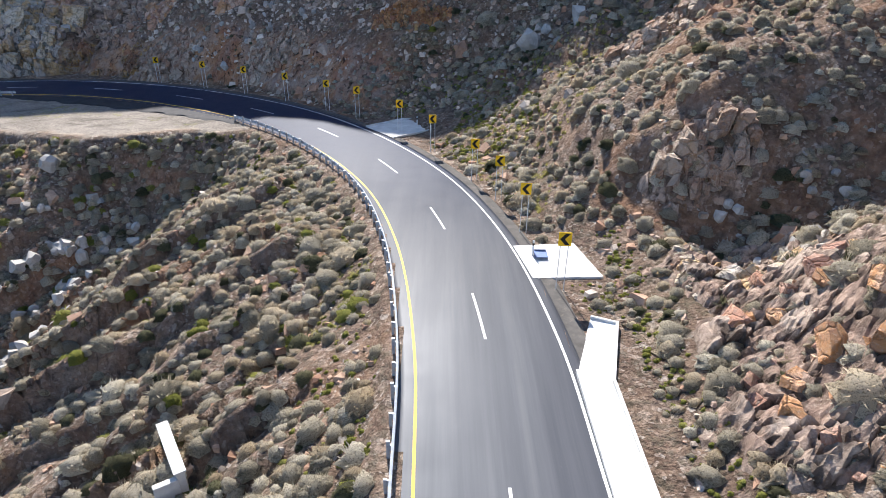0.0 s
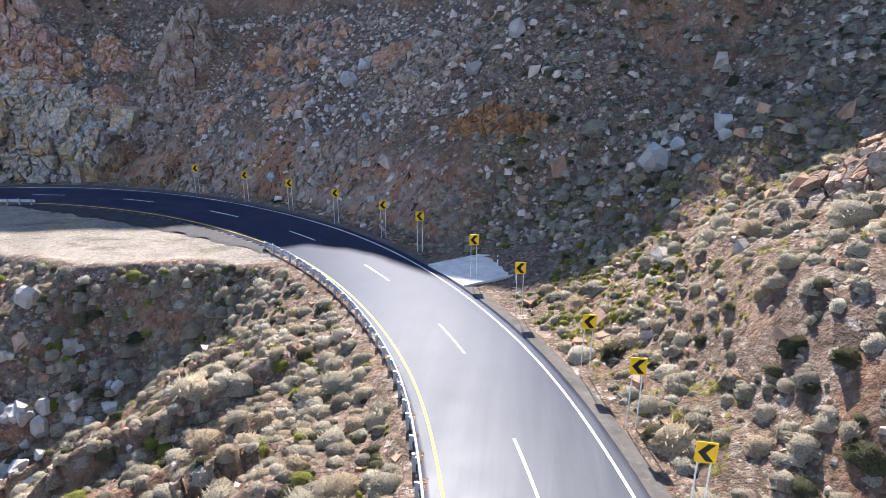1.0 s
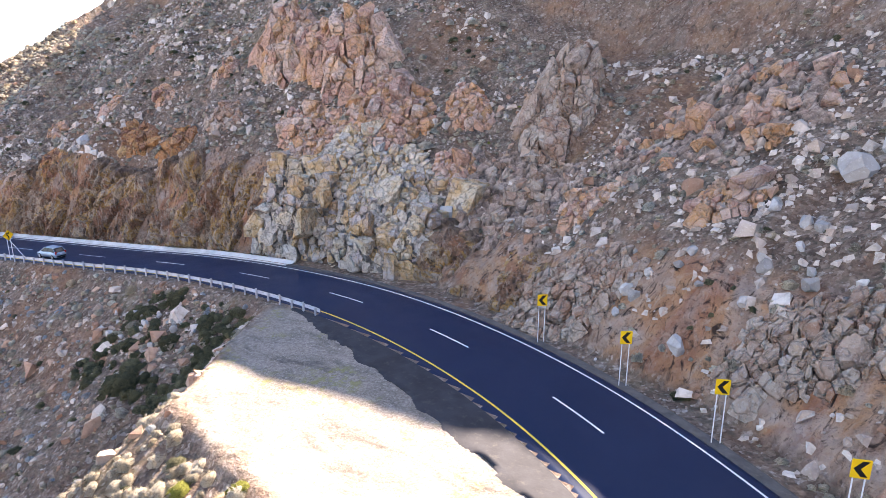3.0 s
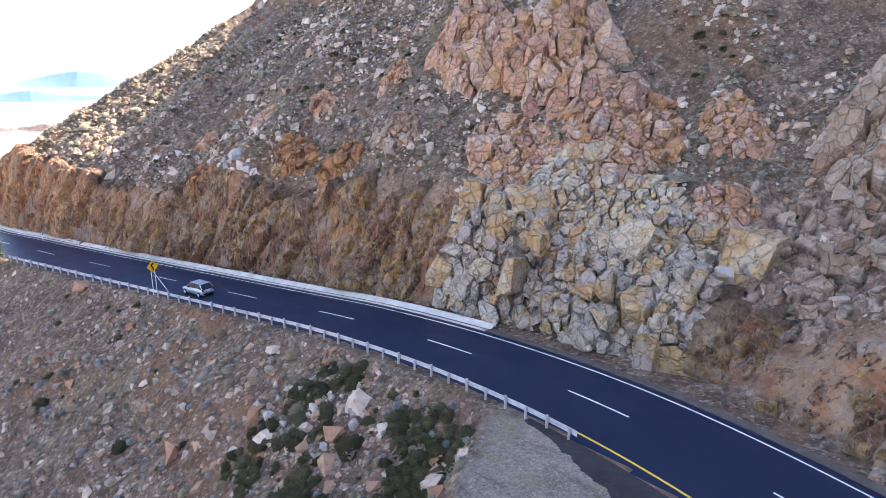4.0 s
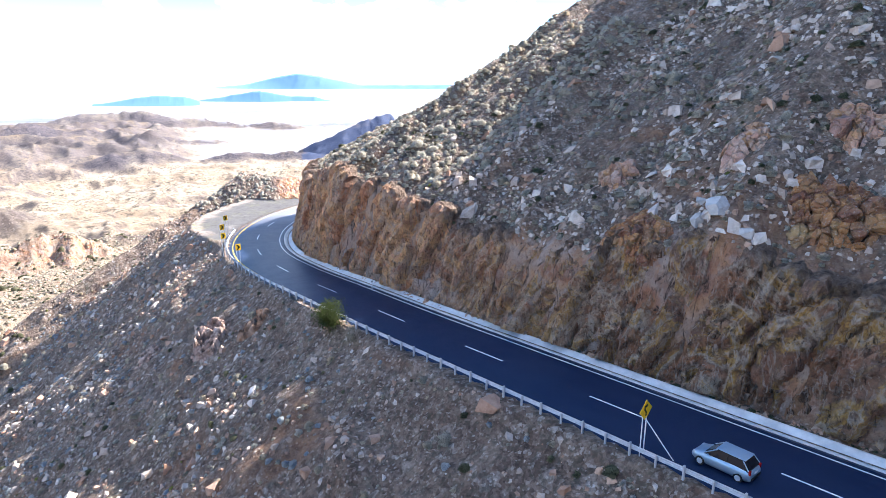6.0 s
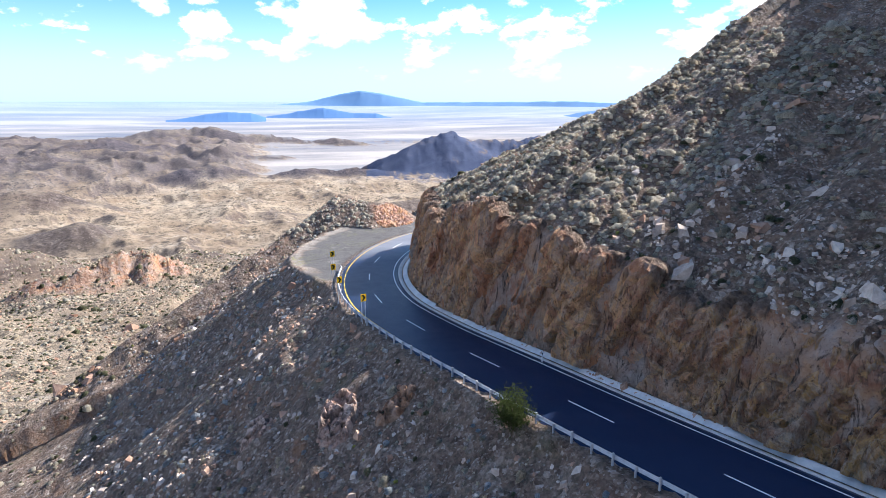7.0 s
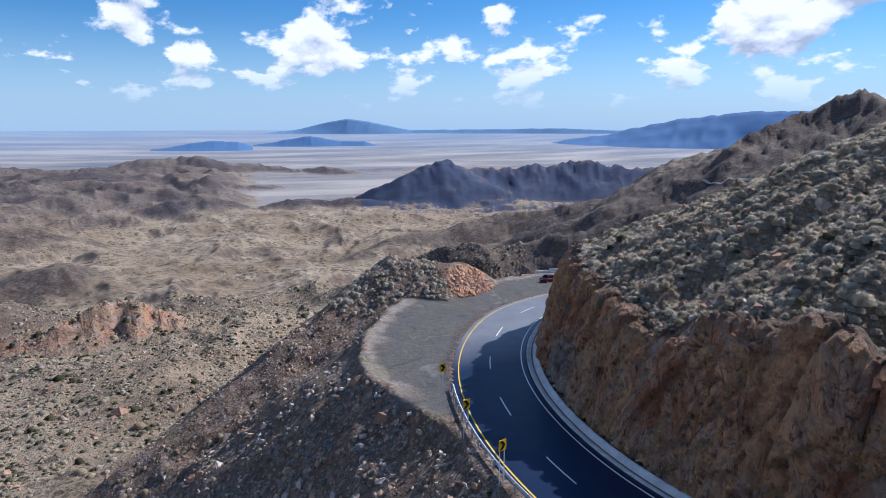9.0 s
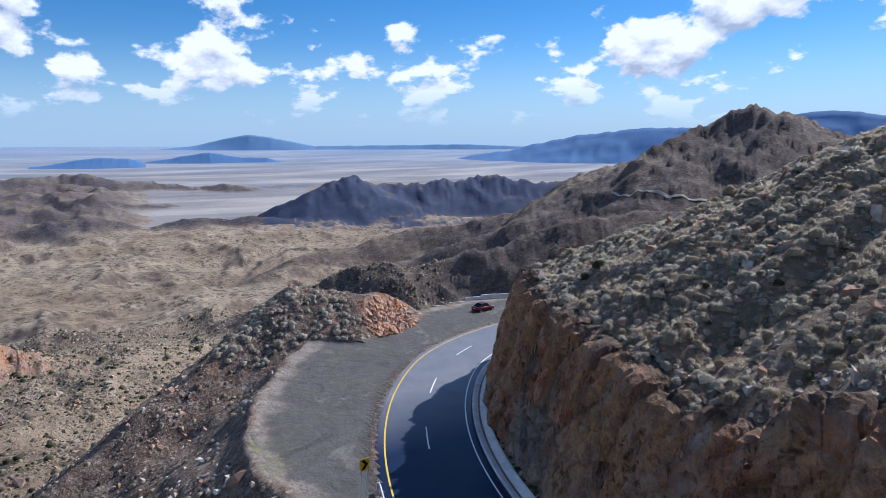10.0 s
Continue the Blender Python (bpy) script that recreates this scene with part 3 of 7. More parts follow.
def rock_colour(k):
    """Iron-stained rock: brown, orange and red in broad soft patches, upright pale and dark streaks, dark seams."""
    warm = k.ramp(k.noise(0.11, 4, 0.55, (1, 1, 0.8), 0.8), (0.32, (0.13, 0.075, 0.052)), (0.40, (0.25, 0.14, 0.09)), (0.46, (0.40, 0.275, 0.20)), (0.52, (0.46, 0.245, 0.125)), (0.58, (0.34, 0.15, 0.085)), (0.64, (0.36, 0.26, 0.20)), (0.72, (0.24, 0.11, 0.07)))
    warm = k.mix(k.ramp(k.noise(0.27, 4, 0.6), (0.52, 0.0), (0.64, 0.6)), warm, (0.46, 0.39, 0.34))
    warm = k.mix(k.ramp(k.noise(0.9, 6, 0.66, (1, 1, 0.25), 1.2), (0.52, 0.0), (0.66, 0.6)), warm, (0.50, 0.37, 0.27))
    warm = k.mix(k.ramp(k.noise(0.7, 5, 0.65, (1, 1, 0.3), 1.0), (0.57, 0.0), (0.70, 0.5)), warm, (0.47, 0.225, 0.10))
    chip = k.ramp(k.cells(1.5, "F1", k.warped(0.9), "Color"), (0.1, (0.06, 0.036, 0.028)), (0.4, (0.30, 0.165, 0.11)), (0.65, (0.50, 0.33, 0.225)), (0.9, (0.62, 0.53, 0.45)))
    warm = k.mix(0.14, warm, chip)
    warm = k.mix(k.ramp(k.noise(1.2, 8, 0.7, (1, 1, 0.22), 1.0), (0.36, 0.95), (0.47, 0.0)), warm, (0.032, 0.019, 0.014))
    return k.mix(k.ramp(k.noise(4.0, 8, 0.75, (1, 1, 0.5)), (0.32, 0.8), (0.44, 0.0)), k.richer(warm, 1.02), (0.05, 0.032, 0.024))


def cliff_material():
    k = Nodes("blasted_rock", 0.9)
    cover = k.attr("cover")
    col = k.ramp(k.noise(0.15, 6, 0.62, (1, 1, 0.8), 1.6), (0.30, (0.12, 0.065, 0.042)), (0.38, (0.38, 0.18, 0.11)), (0.44, (0.26, 0.155, 0.105)), (0.49, (0.60, 0.36, 0.135)), (0.53, (0.62, 0.50, 0.38)), (0.58, (0.33, 0.205, 0.14)), (0.64, (0.46, 0.22, 0.13)), (0.72, (0.54, 0.42, 0.33)))
    tone = k.ramp(cover[2], (0.15, (0.085, 0.045, 0.028)), (0.3, (0.30, 0.155, 0.085)), (0.42, (0.46, 0.27, 0.13)), (0.55, (0.24, 0.13, 0.09)), (0.68, (0.52, 0.41, 0.31)), (0.82, (0.36, 0.20, 0.12)))
    col = k.mix(0.28, k.richer(col, 1.15), tone)
    # past the middle of the cut the rock is rustier; before it pale streaks run down
    sep = k.t.nodes.new("ShaderNodeSeparateXYZ")
    k.put(sep.inputs[0], k.co)
    rusty = k.ramp(k.math("MULTIPLY", k.math("ADD", sep.outputs[0], 112.0), -0.02), (0.3, 0.0), (0.9, 1.0))
    rust = k.ramp(k.noise(0.2, 8, 0.72, (1, 1, 0.6), 1.0), (0.34, (0.44, 0.17, 0.09)), (0.42, (0.74, 0.32, 0.15)), (0.48, (0.62, 0.41, 0.28)), (0.54, (0.86, 0.48, 0.21)), (0.60, (0.72, 0.33, 0.19)), (0.66, (0.88, 0.58, 0.28)), (0.74, (0.74, 0.57, 0.44)))
    col = k.mix(k.math("MULTIPLY", rusty, 0.85), col, rust)
    col = k.mix(k.ramp(k.noise(0.6, 7, 0.7, None, 1.2), (0.40, 0.6), (0.52, 0.0)), col, k.mix(rusty, (0.16, 0.095, 0.065), (0.30, 0.14, 0.085)))
    col = k.mix(k.ramp(k.noise(0.8, 9, 0.72, (1, 1, 0.4), 2.2), (0.37, 0.8), (0.45, 0.0)), col, k.mix(rusty, (0.03, 0.018, 0.013), (0.11, 0.05, 0.03)))
    col = k.mix(k.ramp(k.noise(2.4, 8, 0.76, (1, 1, 0.4), 1.0), (0.33, 0.8), (0.42, 0.0)), col, (0.06, 0.03, 0.02))
    col = k.mix(k.ramp(k.noise(1.7, 8, 0.74, (1, 1, 0.35), 0.8), (0.56, 0.0), (0.68, 0.75)), col, (0.58, 0.45, 0.35))
    streak = k.math("MULTIPLY", k.ramp(k.noise(0.9, 7, 0.7, (1, 1, 0.35), 2.4), (0.52, 0.0), (0.62, 0.5)), k.math("SUBTRACT", 1.0, rusty))
    col = k.mix(streak, col, (0.60, 0.50, 0.40))
    # darkened under the blocks, so the gaps between them read as shade
    pale = k.ramp(cover[2], (0.0, (0.30, 0.26, 0.23)), (0.35, (0.42, 0.38, 0.34)), (0.6, (0.50, 0.44, 0.37)), (0.8, (0.46, 0.32, 0.19)), (1.0, (0.34, 0.31, 0.29)))
    pale = k.mix(k.ramp(k.noise(1.4, 7, 0.7), (0.42, 0.7), (0.58, 0.0)), pale, (0.20, 0.17, 0.14))
    col = k.mix(cover[0], col, pale)
    col = k.mix(cover[1], col, k.ramp(k.noise(1.6, 6, 0.7), (0.35, (0.09, 0.058, 0.04)), (0.5, (0.20, 0.135, 0.095)), (0.65, (0.33, 0.24, 0.175))))
    bump = k.math("ADD", k.noise(1.6, 10, 0.74, None, 0.5), k.math("MULTIPLY", k.noise(1.6, 6, 0.68, (1, 1, 0.4), 2.0), 1.2))
    return k.done(col, bump, 1.0, 0.7)


def outcrop_material(name, a, b, c):
    """Jointed rock whose blocks differ in tone."""
    k = Nodes(name, 0.92)
    cover = k.attr("cover")
    col = k.ramp(cover[2], (0.0, a), (0.5, b), (1.0, c))
    col = k.mix(k.ramp(k.noise(0.9, 7, 0.7, None, 0.6), (0.42, 0.8), (0.56, 0.0)), col, tuple(v * 0.42 for v in a))
    col = k.mix(k.ramp(k.noise(3.5, 6, 0.7), (0.52, 0.0), (0.7, 0.5)), col, tuple(min(1, v * 1.3) for v in c))
    col = k.mix(cover[1], col, (0.035, 0.026, 0.02))
    col = k.mix(cover[0], col, k.ramp(k.cells(2.1, "F1", k.warped(), "Color"), (0.2, (0.09, 0.07, 0.055)), (0.8, (0.34, 0.28, 0.22))))
    return k.done(col, k.noise(2.2, 9, 0.72), 0.9, 0.3)


def asphalt_material():
    k = Nodes("asphalt", 0.55)
    k.bsdf.inputs["Specular IOR Level"].default_value = 0.11
    k.bsdf.inputs["Specular Tint"].default_value = (0.78, 0.88, 1.0, 1)
    # navy base carries the shade's blue of the stretch under the hill
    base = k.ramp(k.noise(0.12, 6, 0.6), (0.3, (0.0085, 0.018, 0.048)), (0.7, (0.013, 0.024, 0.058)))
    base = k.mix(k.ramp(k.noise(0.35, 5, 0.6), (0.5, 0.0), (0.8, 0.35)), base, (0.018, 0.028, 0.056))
    base = k.mix(k.ramp(k.noise(60, 2, 0.5), (0.55, 0.0), (0.75, 0.4)), base, (0.042, 0.044, 0.054))
    base = k.mix(k.ramp(k.noise(2.5, 6, 0.8), (0.68, 0.0), (0.76, 0.4)), base, (0.018, 0.018, 0.02))
    # sunlit ends painted paler: worn, tyre-streaked first straight, and past the last bend
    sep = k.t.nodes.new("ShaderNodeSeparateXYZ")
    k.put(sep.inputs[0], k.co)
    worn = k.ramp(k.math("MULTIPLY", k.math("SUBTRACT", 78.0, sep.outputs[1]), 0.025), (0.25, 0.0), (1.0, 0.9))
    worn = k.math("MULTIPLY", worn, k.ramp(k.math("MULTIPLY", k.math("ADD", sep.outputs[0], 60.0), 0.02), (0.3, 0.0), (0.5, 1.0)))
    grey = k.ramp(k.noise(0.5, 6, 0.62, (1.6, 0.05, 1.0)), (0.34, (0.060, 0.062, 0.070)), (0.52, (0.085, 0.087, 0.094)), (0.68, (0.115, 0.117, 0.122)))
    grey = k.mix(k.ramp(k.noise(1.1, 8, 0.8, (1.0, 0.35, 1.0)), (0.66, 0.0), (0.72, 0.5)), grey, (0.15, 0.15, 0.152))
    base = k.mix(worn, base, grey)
    sunlit_end = k.ramp(k.math("MULTIPLY", k.math("ADD", sep.outputs[0], 212.0), -0.05), (0.3, 0.0), (1.0, 0.8))
    base = k.mix(sunlit_end, base, k.ramp(k.noise(0.3, 6, 0.65), (0.3, (0.20, 0.205, 0.22)), (0.7, (0.26, 0.265, 0.275))))
    return k.done(base, k.noise(50, 3, 0.6), 0.3, 0.01, k.ramp(k.noise(0.5, 5), (0.3, 0.39), (0.7, 0.45)))


def gravel_colour(k, dark, light):
    """Loose gravel with tyre-swept patches and a few weeds."""
    col = k.ramp(k.noise(0.22, 7, 0.68, None, 0.7), (0.32, dark), (0.66, light))
    col = k.mix(0.28, col, k.ramp(k.cells(9.0, "F1", k.warped(), "Color"), (0.2, tuple(v * 0.4 for v in dark)), (0.6, light), (0.9, tuple(min(1, v * 1.6) for v in light))))
    col = k.mix(k.ramp(k.noise(0.5, 6, 0.7, (0.35, 1.0, 1.0), 0.6), (0.52, 0.0), (0.66, 0.7)), col, tuple(v * 0.55 for v in dark))
    col = k.mix(k.ramp(k.noise(3.2, 6, 0.75), (0.56, 0.0), (0.66, 0.6)), col, tuple(min(1, v * 1.5) for v in light))
    weed = k.math("MULTIPLY", k.ramp(k.noise(0.13, 3, 0.6), (0.54, 0.0), (0.62, 1.0)), k.ramp(k.noise(1.4, 5, 0.7), (0.48, 0.0), (0.6, 0.7)))
    return k.mix(weed, col, (0.20, 0.20, 0.05))


def plain(name, colour, rough=0.6, metal=0.0, vary=0.25, scale=6.0, bump=0.0, wear=None):
    k = Nodes(name, rough, metal)
    lo, hi = tuple(c * (1 - vary) for c in colour), tuple(min(1, c * (1 + vary * 0.6)) for c in colour)
    col = k.ramp(k.noise(scale, 5, 0.6), (0.3, lo), (0.7, hi))
    if wear:
        col = k.mix(k.ramp(k.noise(scale * 2.3, 6, 0.75), (0.55, 0.0), (0.72, wear[1])), col, wear[0])
    return k.done(col, k.noise(scale * 8, 4, 0.65) if bump else None, bump or 0.1, 0.02)


def scrub_material(name, a, b, c, tufts=True, thin=0.5):
    k = Nodes(name, 0.95)
    k.bsdf.inputs["Specular IOR Level"].default_value = 0.1
    tone = k.math("ADD", k.math("MULTIPLY", k.attr("tone")[0] if tufts else k.own(), 0.7), k.math("MULTIPLY", k.island(), 0.3))
    col = k.ramp(tone, (0.05, a), (0.5, b), (0.95, c))
    col = k.mix(k.ramp(k.noise(0.4, 3), (0.35, 0.0), (0.7, 0.4)), col, a)
    twigs = k.noise(11, 4, 0.7)
    col = k.mix(k.ramp(twigs, (0.38, 0.7), (0.50, 0.0)), col, tuple(v * 0.25 for v in a))
    col = k.mix(k.ramp(k.noise(17, 3, 0.7), (0.54, 0.0), (0.68, 0.6)), col, tuple(min(1, v * 1.25) for v in c))
    k.done(col, twigs, 1.0, 0.12)
    # thin sprigs let the sun through
    glow, both = k.t.nodes.new("ShaderNodeBsdfTranslucent"), k.t.nodes.new("ShaderNodeMixShader")
    k.put(glow.inputs["Color"], col)
    both.inputs[0].default_value = thin
    k.put(both.inputs[1], k.bsdf.outputs[0]), k.put(both.inputs[2], glow.outputs[0])
    k.put(k.t.nodes["Material Output"].inputs["Surface"], both.outputs[0])
    return k.m


def stone_material(name, a, b, c, per_object=False):
    k = Nodes(name, 0.92)
    col = k.ramp(k.own() if per_object else k.island(), (0.0, a), (0.45, b), (0.8, c), (1.0, a))
    col = k.mix(k.ramp(k.noise(1.3, 6, 0.65), (0.42, 0.0), (0.68, 0.55)), col, tuple(v * 0.55 for v in a))
    col = k.mix(k.ramp(k.noise(7, 5, 0.7), (0.55, 0.0), (0.75, 0.4)), col, tuple(min(1, v * 1.35) for v in c))
    return k.done(col, k.noise(4, 8, 0.7), 0.8, 0.12)


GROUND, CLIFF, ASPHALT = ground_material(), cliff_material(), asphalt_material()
WHITE_PAINT = plain("white_road_paint", (0.78, 0.78, 0.76), 0.6, 0, 0.12, 5, 0.2, ((0.30, 0.30, 0.30), 0.6))
YELLOW_PAINT = plain("yellow_road_paint", (0.78, 0.52, 0.06), 0.6, 0, 0.15, 5, 0.2, ((0.35, 0.27, 0.10), 0.5))
CONCRETE = plain("pale_concrete", (0.62, 0.61, 0.58), 0.85, 0, 0.22, 0.9, 0.4, ((0.40, 0.38, 0.34), 0.5))
DARK_SHOULDER = plain("worn_shoulder", (0.10, 0.093, 0.085), 0.92, 0, 0.35, 1.1, 0.7, ((0.24, 0.205, 0.165), 0.5))
LAYBY = plain("old_asphalt", (0.034, 0.035, 0.040), 0.8, 0, 0.35, 0.7, 0.6, ((0.10, 0.088, 0.075), 0.5))
STEEL = plain("galvanised_steel", (0.56, 0.60, 0.64), 0.45, 0.25, 0.2, 3, 0.1, ((0.36, 0.34, 0.32), 0.4))
POST_STEEL = plain("galvanised_post", (0.46, 0.48, 0.50), 0.5, 0.2, 0.2, 6, 0.1)
WHITE_POST = plain("white_post_paint", (0.74, 0.74, 0.72), 0.55, 0, 0.1, 6)
SIGN_YELLOW = plain("sign_yellow", (0.90, 0.54, 0.015), 0.45, 0, 0.05, 3)
SIGN_BLACK = plain("sign_black", (0.012, 0.012, 0.012), 0.5, 0, 0.1, 3)
SIGN_BLUE = plain("blue_grey_steel", (0.10, 0.15, 0.28), 0.5, 0.3, 0.15, 4)
CAR_SILVER = plain("silver_blue_car_paint", (0.36, 0.46, 0.54), 0.28, 0.5, 0.04, 2)
CAR_MAROON = plain("maroon_car_paint", (0.11, 0.02, 0.025), 0.3, 0.2, 0.06, 2)
CAR_GLASS = plain("dark_car_glass", (0.012, 0.014, 0.018), 0.08, 0, 0.05, 2)
CAR_RED = plain("red_lamp_glass", (0.35, 0.01, 0.008), 0.2, 0, 0.05, 2)
CAR_LAMP = plain("clear_lamp_glass", (0.6, 0.62, 0.65), 0.15, 0.2, 0.05, 2)
TYRE = plain("tyre_rubber", (0.018, 0.018, 0.019), 0.85, 0, 0.2, 8)
# haze over the far ranges is painted into their base colour
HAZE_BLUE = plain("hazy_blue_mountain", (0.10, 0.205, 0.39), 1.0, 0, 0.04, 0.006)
HAZE_FAR = plain("hazy_pale_mountain", (0.19, 0.33, 0.51), 1.0, 0, 0.04, 0.003)
OUTCROP_SALMON = outcrop_material("salmon_granite", (0.33, 0.20, 0.145), (0.52, 0.34, 0.255), (0.62, 0.50, 0.41))
OUTCROP_PALE = outcrop_material("pale_granite", (0.40, 0.37, 0.335), (0.54, 0.50, 0.455), (0.64, 0.56, 0.45))
OUTCROP_BROWN = outcrop_material("brown_gneiss", (0.27, 0.18, 0.135), (0.42, 0.30, 0.23), (0.55, 0.45, 0.36))
OUTCROP_OCHRE = outcrop_material("ochre_rock", (0.21, 0.10, 0.06), (0.36, 0.185, 0.095), (0.42, 0.30, 0.22))


def block_material(name, *tones, rust=0.55, per_island=False):
    """Jointed granite blocks, each its own tone, with rust stains, hairline joints and dark lichen that run on from block to block."""
    k = Nodes(name, 0.9)
    k.co = k.t.nodes.new("ShaderNodeNewGeometry").outputs["Position"]
    n = len(tones) - 1
    lot = k.island() if per_island else k.own()
    lot = k.math("ADD", k.math("MULTIPLY", lot, 0.62), k.ramp(k.noise(0.35, 4, 0.6), (0.3, 0.0), (0.7, 0.38)))
    col = k.ramp(lot, *[(0.02 + 0.96 * i / n, t) for i, t in enumerate(tones)])
    col = k.mix(k.ramp(k.noise(0.55, 6, 0.65, None, 0.8), (0.54, 0.0), (0.66, rust)), col, (0.54, 0.32, 0.15))
    col = k.mix(k.ramp(k.noise(1.7, 8, 0.74), (0.36, 0.6), (0.46, 0.0)), col, (0.16, 0.115, 0.09))
    col = k.mix(k.ramp(k.noise(6, 6, 0.75), (0.53, 0.0), (0.70, 0.5)), col, (0.78, 0.73, 0.66))
    joint = k.cells(0.95, "DISTANCE_TO_EDGE", k.warped(0.9))
    fine = k.cells(2.6, "DISTANCE_TO_EDGE", k.warped(0.6))
    col = k.mix(k.ramp(joint, (0.0, 0.3), (0.018, 0.0)), col, (0.05, 0.035, 0.027))
    col = k.mix(k.ramp(fine, (0.0, 0.12), (0.03, 0.0)), col, (0.07, 0.05, 0.04))
    bump = k.math("ADD", k.noise(2.4, 10, 0.75), k.math("MULTIPLY", k.ramp(joint, (0.0, 0.0), (0.09, 1.0)), 0.6))
    return k.done(col, bump, 1.0, 0.5)


BLOCK_TONES = {
    "cream_granite_blocks": (((0.46, 0.385, 0.32), (0.74, 0.63, 0.50), (0.60, 0.54, 0.475), (0.78, 0.65, 0.47), (0.68, 0.43, 0.20), (0.56, 0.49, 0.45), (0.70, 0.50, 0.385)), 0.3),
    "salmon_granite_blocks": (((0.54, 0.26, 0.17), (0.72, 0.42, 0.29), (0.66, 0.34, 0.155), (0.76, 0.55, 0.43), (0.50, 0.255, 0.18), (0.68, 0.44, 0.34)), 0.5),
    "brown_gneiss_blocks": (((0.27, 0.165, 0.115), (0.48, 0.33, 0.24), (0.58, 0.48, 0.385), (0.42, 0.24, 0.155), (0.68, 0.61, 0.52)), 0.4),
    "rust_orange_blocks": (((0.38, 0.16, 0.075), (0.58, 0.28, 0.105), (0.30, 0.125, 0.075), (0.62, 0.40, 0.17)), 0.5)}
BLOCK_PALE, BLOCK_SALMON, BLOCK_BROWN, BLOCK_OCHRE = [block_material(name, *tones, rust=rust) for name, (tones, rust) in BLOCK_TONES.items()]
BLOCK_REST = {name: block_material("small_" + name, *tones, rust=rust, per_island=True) for name, (tones, rust) in BLOCK_TONES.items()}
# ---------------------------------------------------------------- building tools
def mesh_object(name, verts, faces, material, parent=None, smooth=False, label=""):
    me = bpy.data.meshes.new(name)
    me.from_pydata([tuple(v) for v in verts], [], [tuple(f) for f in faces])
    me.materials.append(material)
    if smooth:
        me.polygons.foreach_set("use_smooth", [True] * len(me.polygons))
    me.update()
    ob = new(name, me)
    ob.parent = parent
    return tagged(ob, label)


def part(name, bm, material, parent=None, label="", smooth=False):
    """Links a bmesh as one mesh object under a thing or a part."""
    me = bpy.data.meshes.new(name)
    bm.normal_update()
    bm.to_mesh(me)
    bm.free()
    me.materials.append(material)
    if smooth:
        me.polygons.foreach_set("use_smooth", [True] * len(me.polygons))
    ob = new(name, me)
    ob.parent = parent
    return tagged(ob, label)


def block(bm, centre, size, turn=None, bevel=0.0):
    m = Matrix.Translation(centre) @ (turn or Matrix()) @ Matrix.Diagonal((*size, 1))
    g = bmesh.ops.create_cube(bm, size=1, matrix=m)
    if bevel:
        edges = list({e for v in g["verts"] for e in v.link_edges})
        bmesh.ops.bevel(bm, geom=edges, offset=bevel, segments=2, affect="EDGES", profile=0.6)
    return bm


def rod(bm, a, b, r, sides=8):
    a, b = Vector(a), Vector(b)
    m = Matrix.Translation((a + b) / 2) @ (b - a).to_track_quat("Z", "Y").to_matrix().to_4x4()
    bmesh.ops.create_cone(bm, cap_ends=True, segments=sides, radius1=r, radius2=r, depth=(b - a).length, matrix=m)
    return bm


def prism(bm, outline, depth, m):
    """A flat shape in x and z, thickened along y."""
    front = [bm.verts.new(m @ Vector((x, -depth / 2, z))) for x, z in outline]
    back = [bm.verts.new(m @ Vector((x, depth / 2, z))) for x, z in outline]
    bm.faces.new(front), bm.faces.new(back[::-1])
    for i in range(len(outline)):
        j = (i + 1) % len(outline)
        bm.faces.new((front[j], front[i], back[i], back[j]))
    return bm


def on_road(s, d=0.0, dz=0.0):
    i = min(max(s / STEP, 0), len(LINE) - 1.001)
    a, u = int(i), i - int(i)
    p, t = LINE[a] * (1 - u) + LINE[a + 1] * u, ALONG[a] * (1 - u) + ALONG[a + 1] * u
    return Vector((p[0] - t[1] * d, p[1] + t[0] * d, p[2] + dz))


def heading(s):
    t = ALONG[int(min(max(s / STEP, 0), len(ALONG) - 1))]
    return math.atan2(t[1], t[0])


def loft(s0, s1, profile, step=1.0, closed=False):
    """Sweeps a cross-section of (offset to the left, height) along the road."""
    n = max(2, int(round((s1 - s0) / step)) + 1)
    verts, faces, k = [], [], len(profile)
    for i in range(n):
        s = s0 + (s1 - s0) * i / (n - 1)
        verts += [on_road(s, d, h) for d, h in profile]
    for i in range(n - 1):
        for j in range(k if closed else k - 1):
            a, b = i * k + j, i * k + (j + 1) % k
            faces.append((a, b, b + k, a + k))
    if closed:
        faces += [tuple(range(k - 1, -1, -1)), tuple(range((n - 1) * k, n * k))]
    return verts, faces


def empty(name, at=(0, 0, 0), turn=0.0):
    ob = new(name)
    ob.matrix_basis = Matrix.Translation(at) @ Matrix.Rotation(turn, 4, "Z")
    return ob


def paint_cover(me, rgb, name="cover"):
    layer = me.color_attributes.new(name, "FLOAT_COLOR", "POINT")
    layer.data.foreach_set("color", (rgb if rgb.shape[1] == 4 else np.hstack([rgb, np.zeros((len(rgb), 1))])).astype(np.float32).ravel())


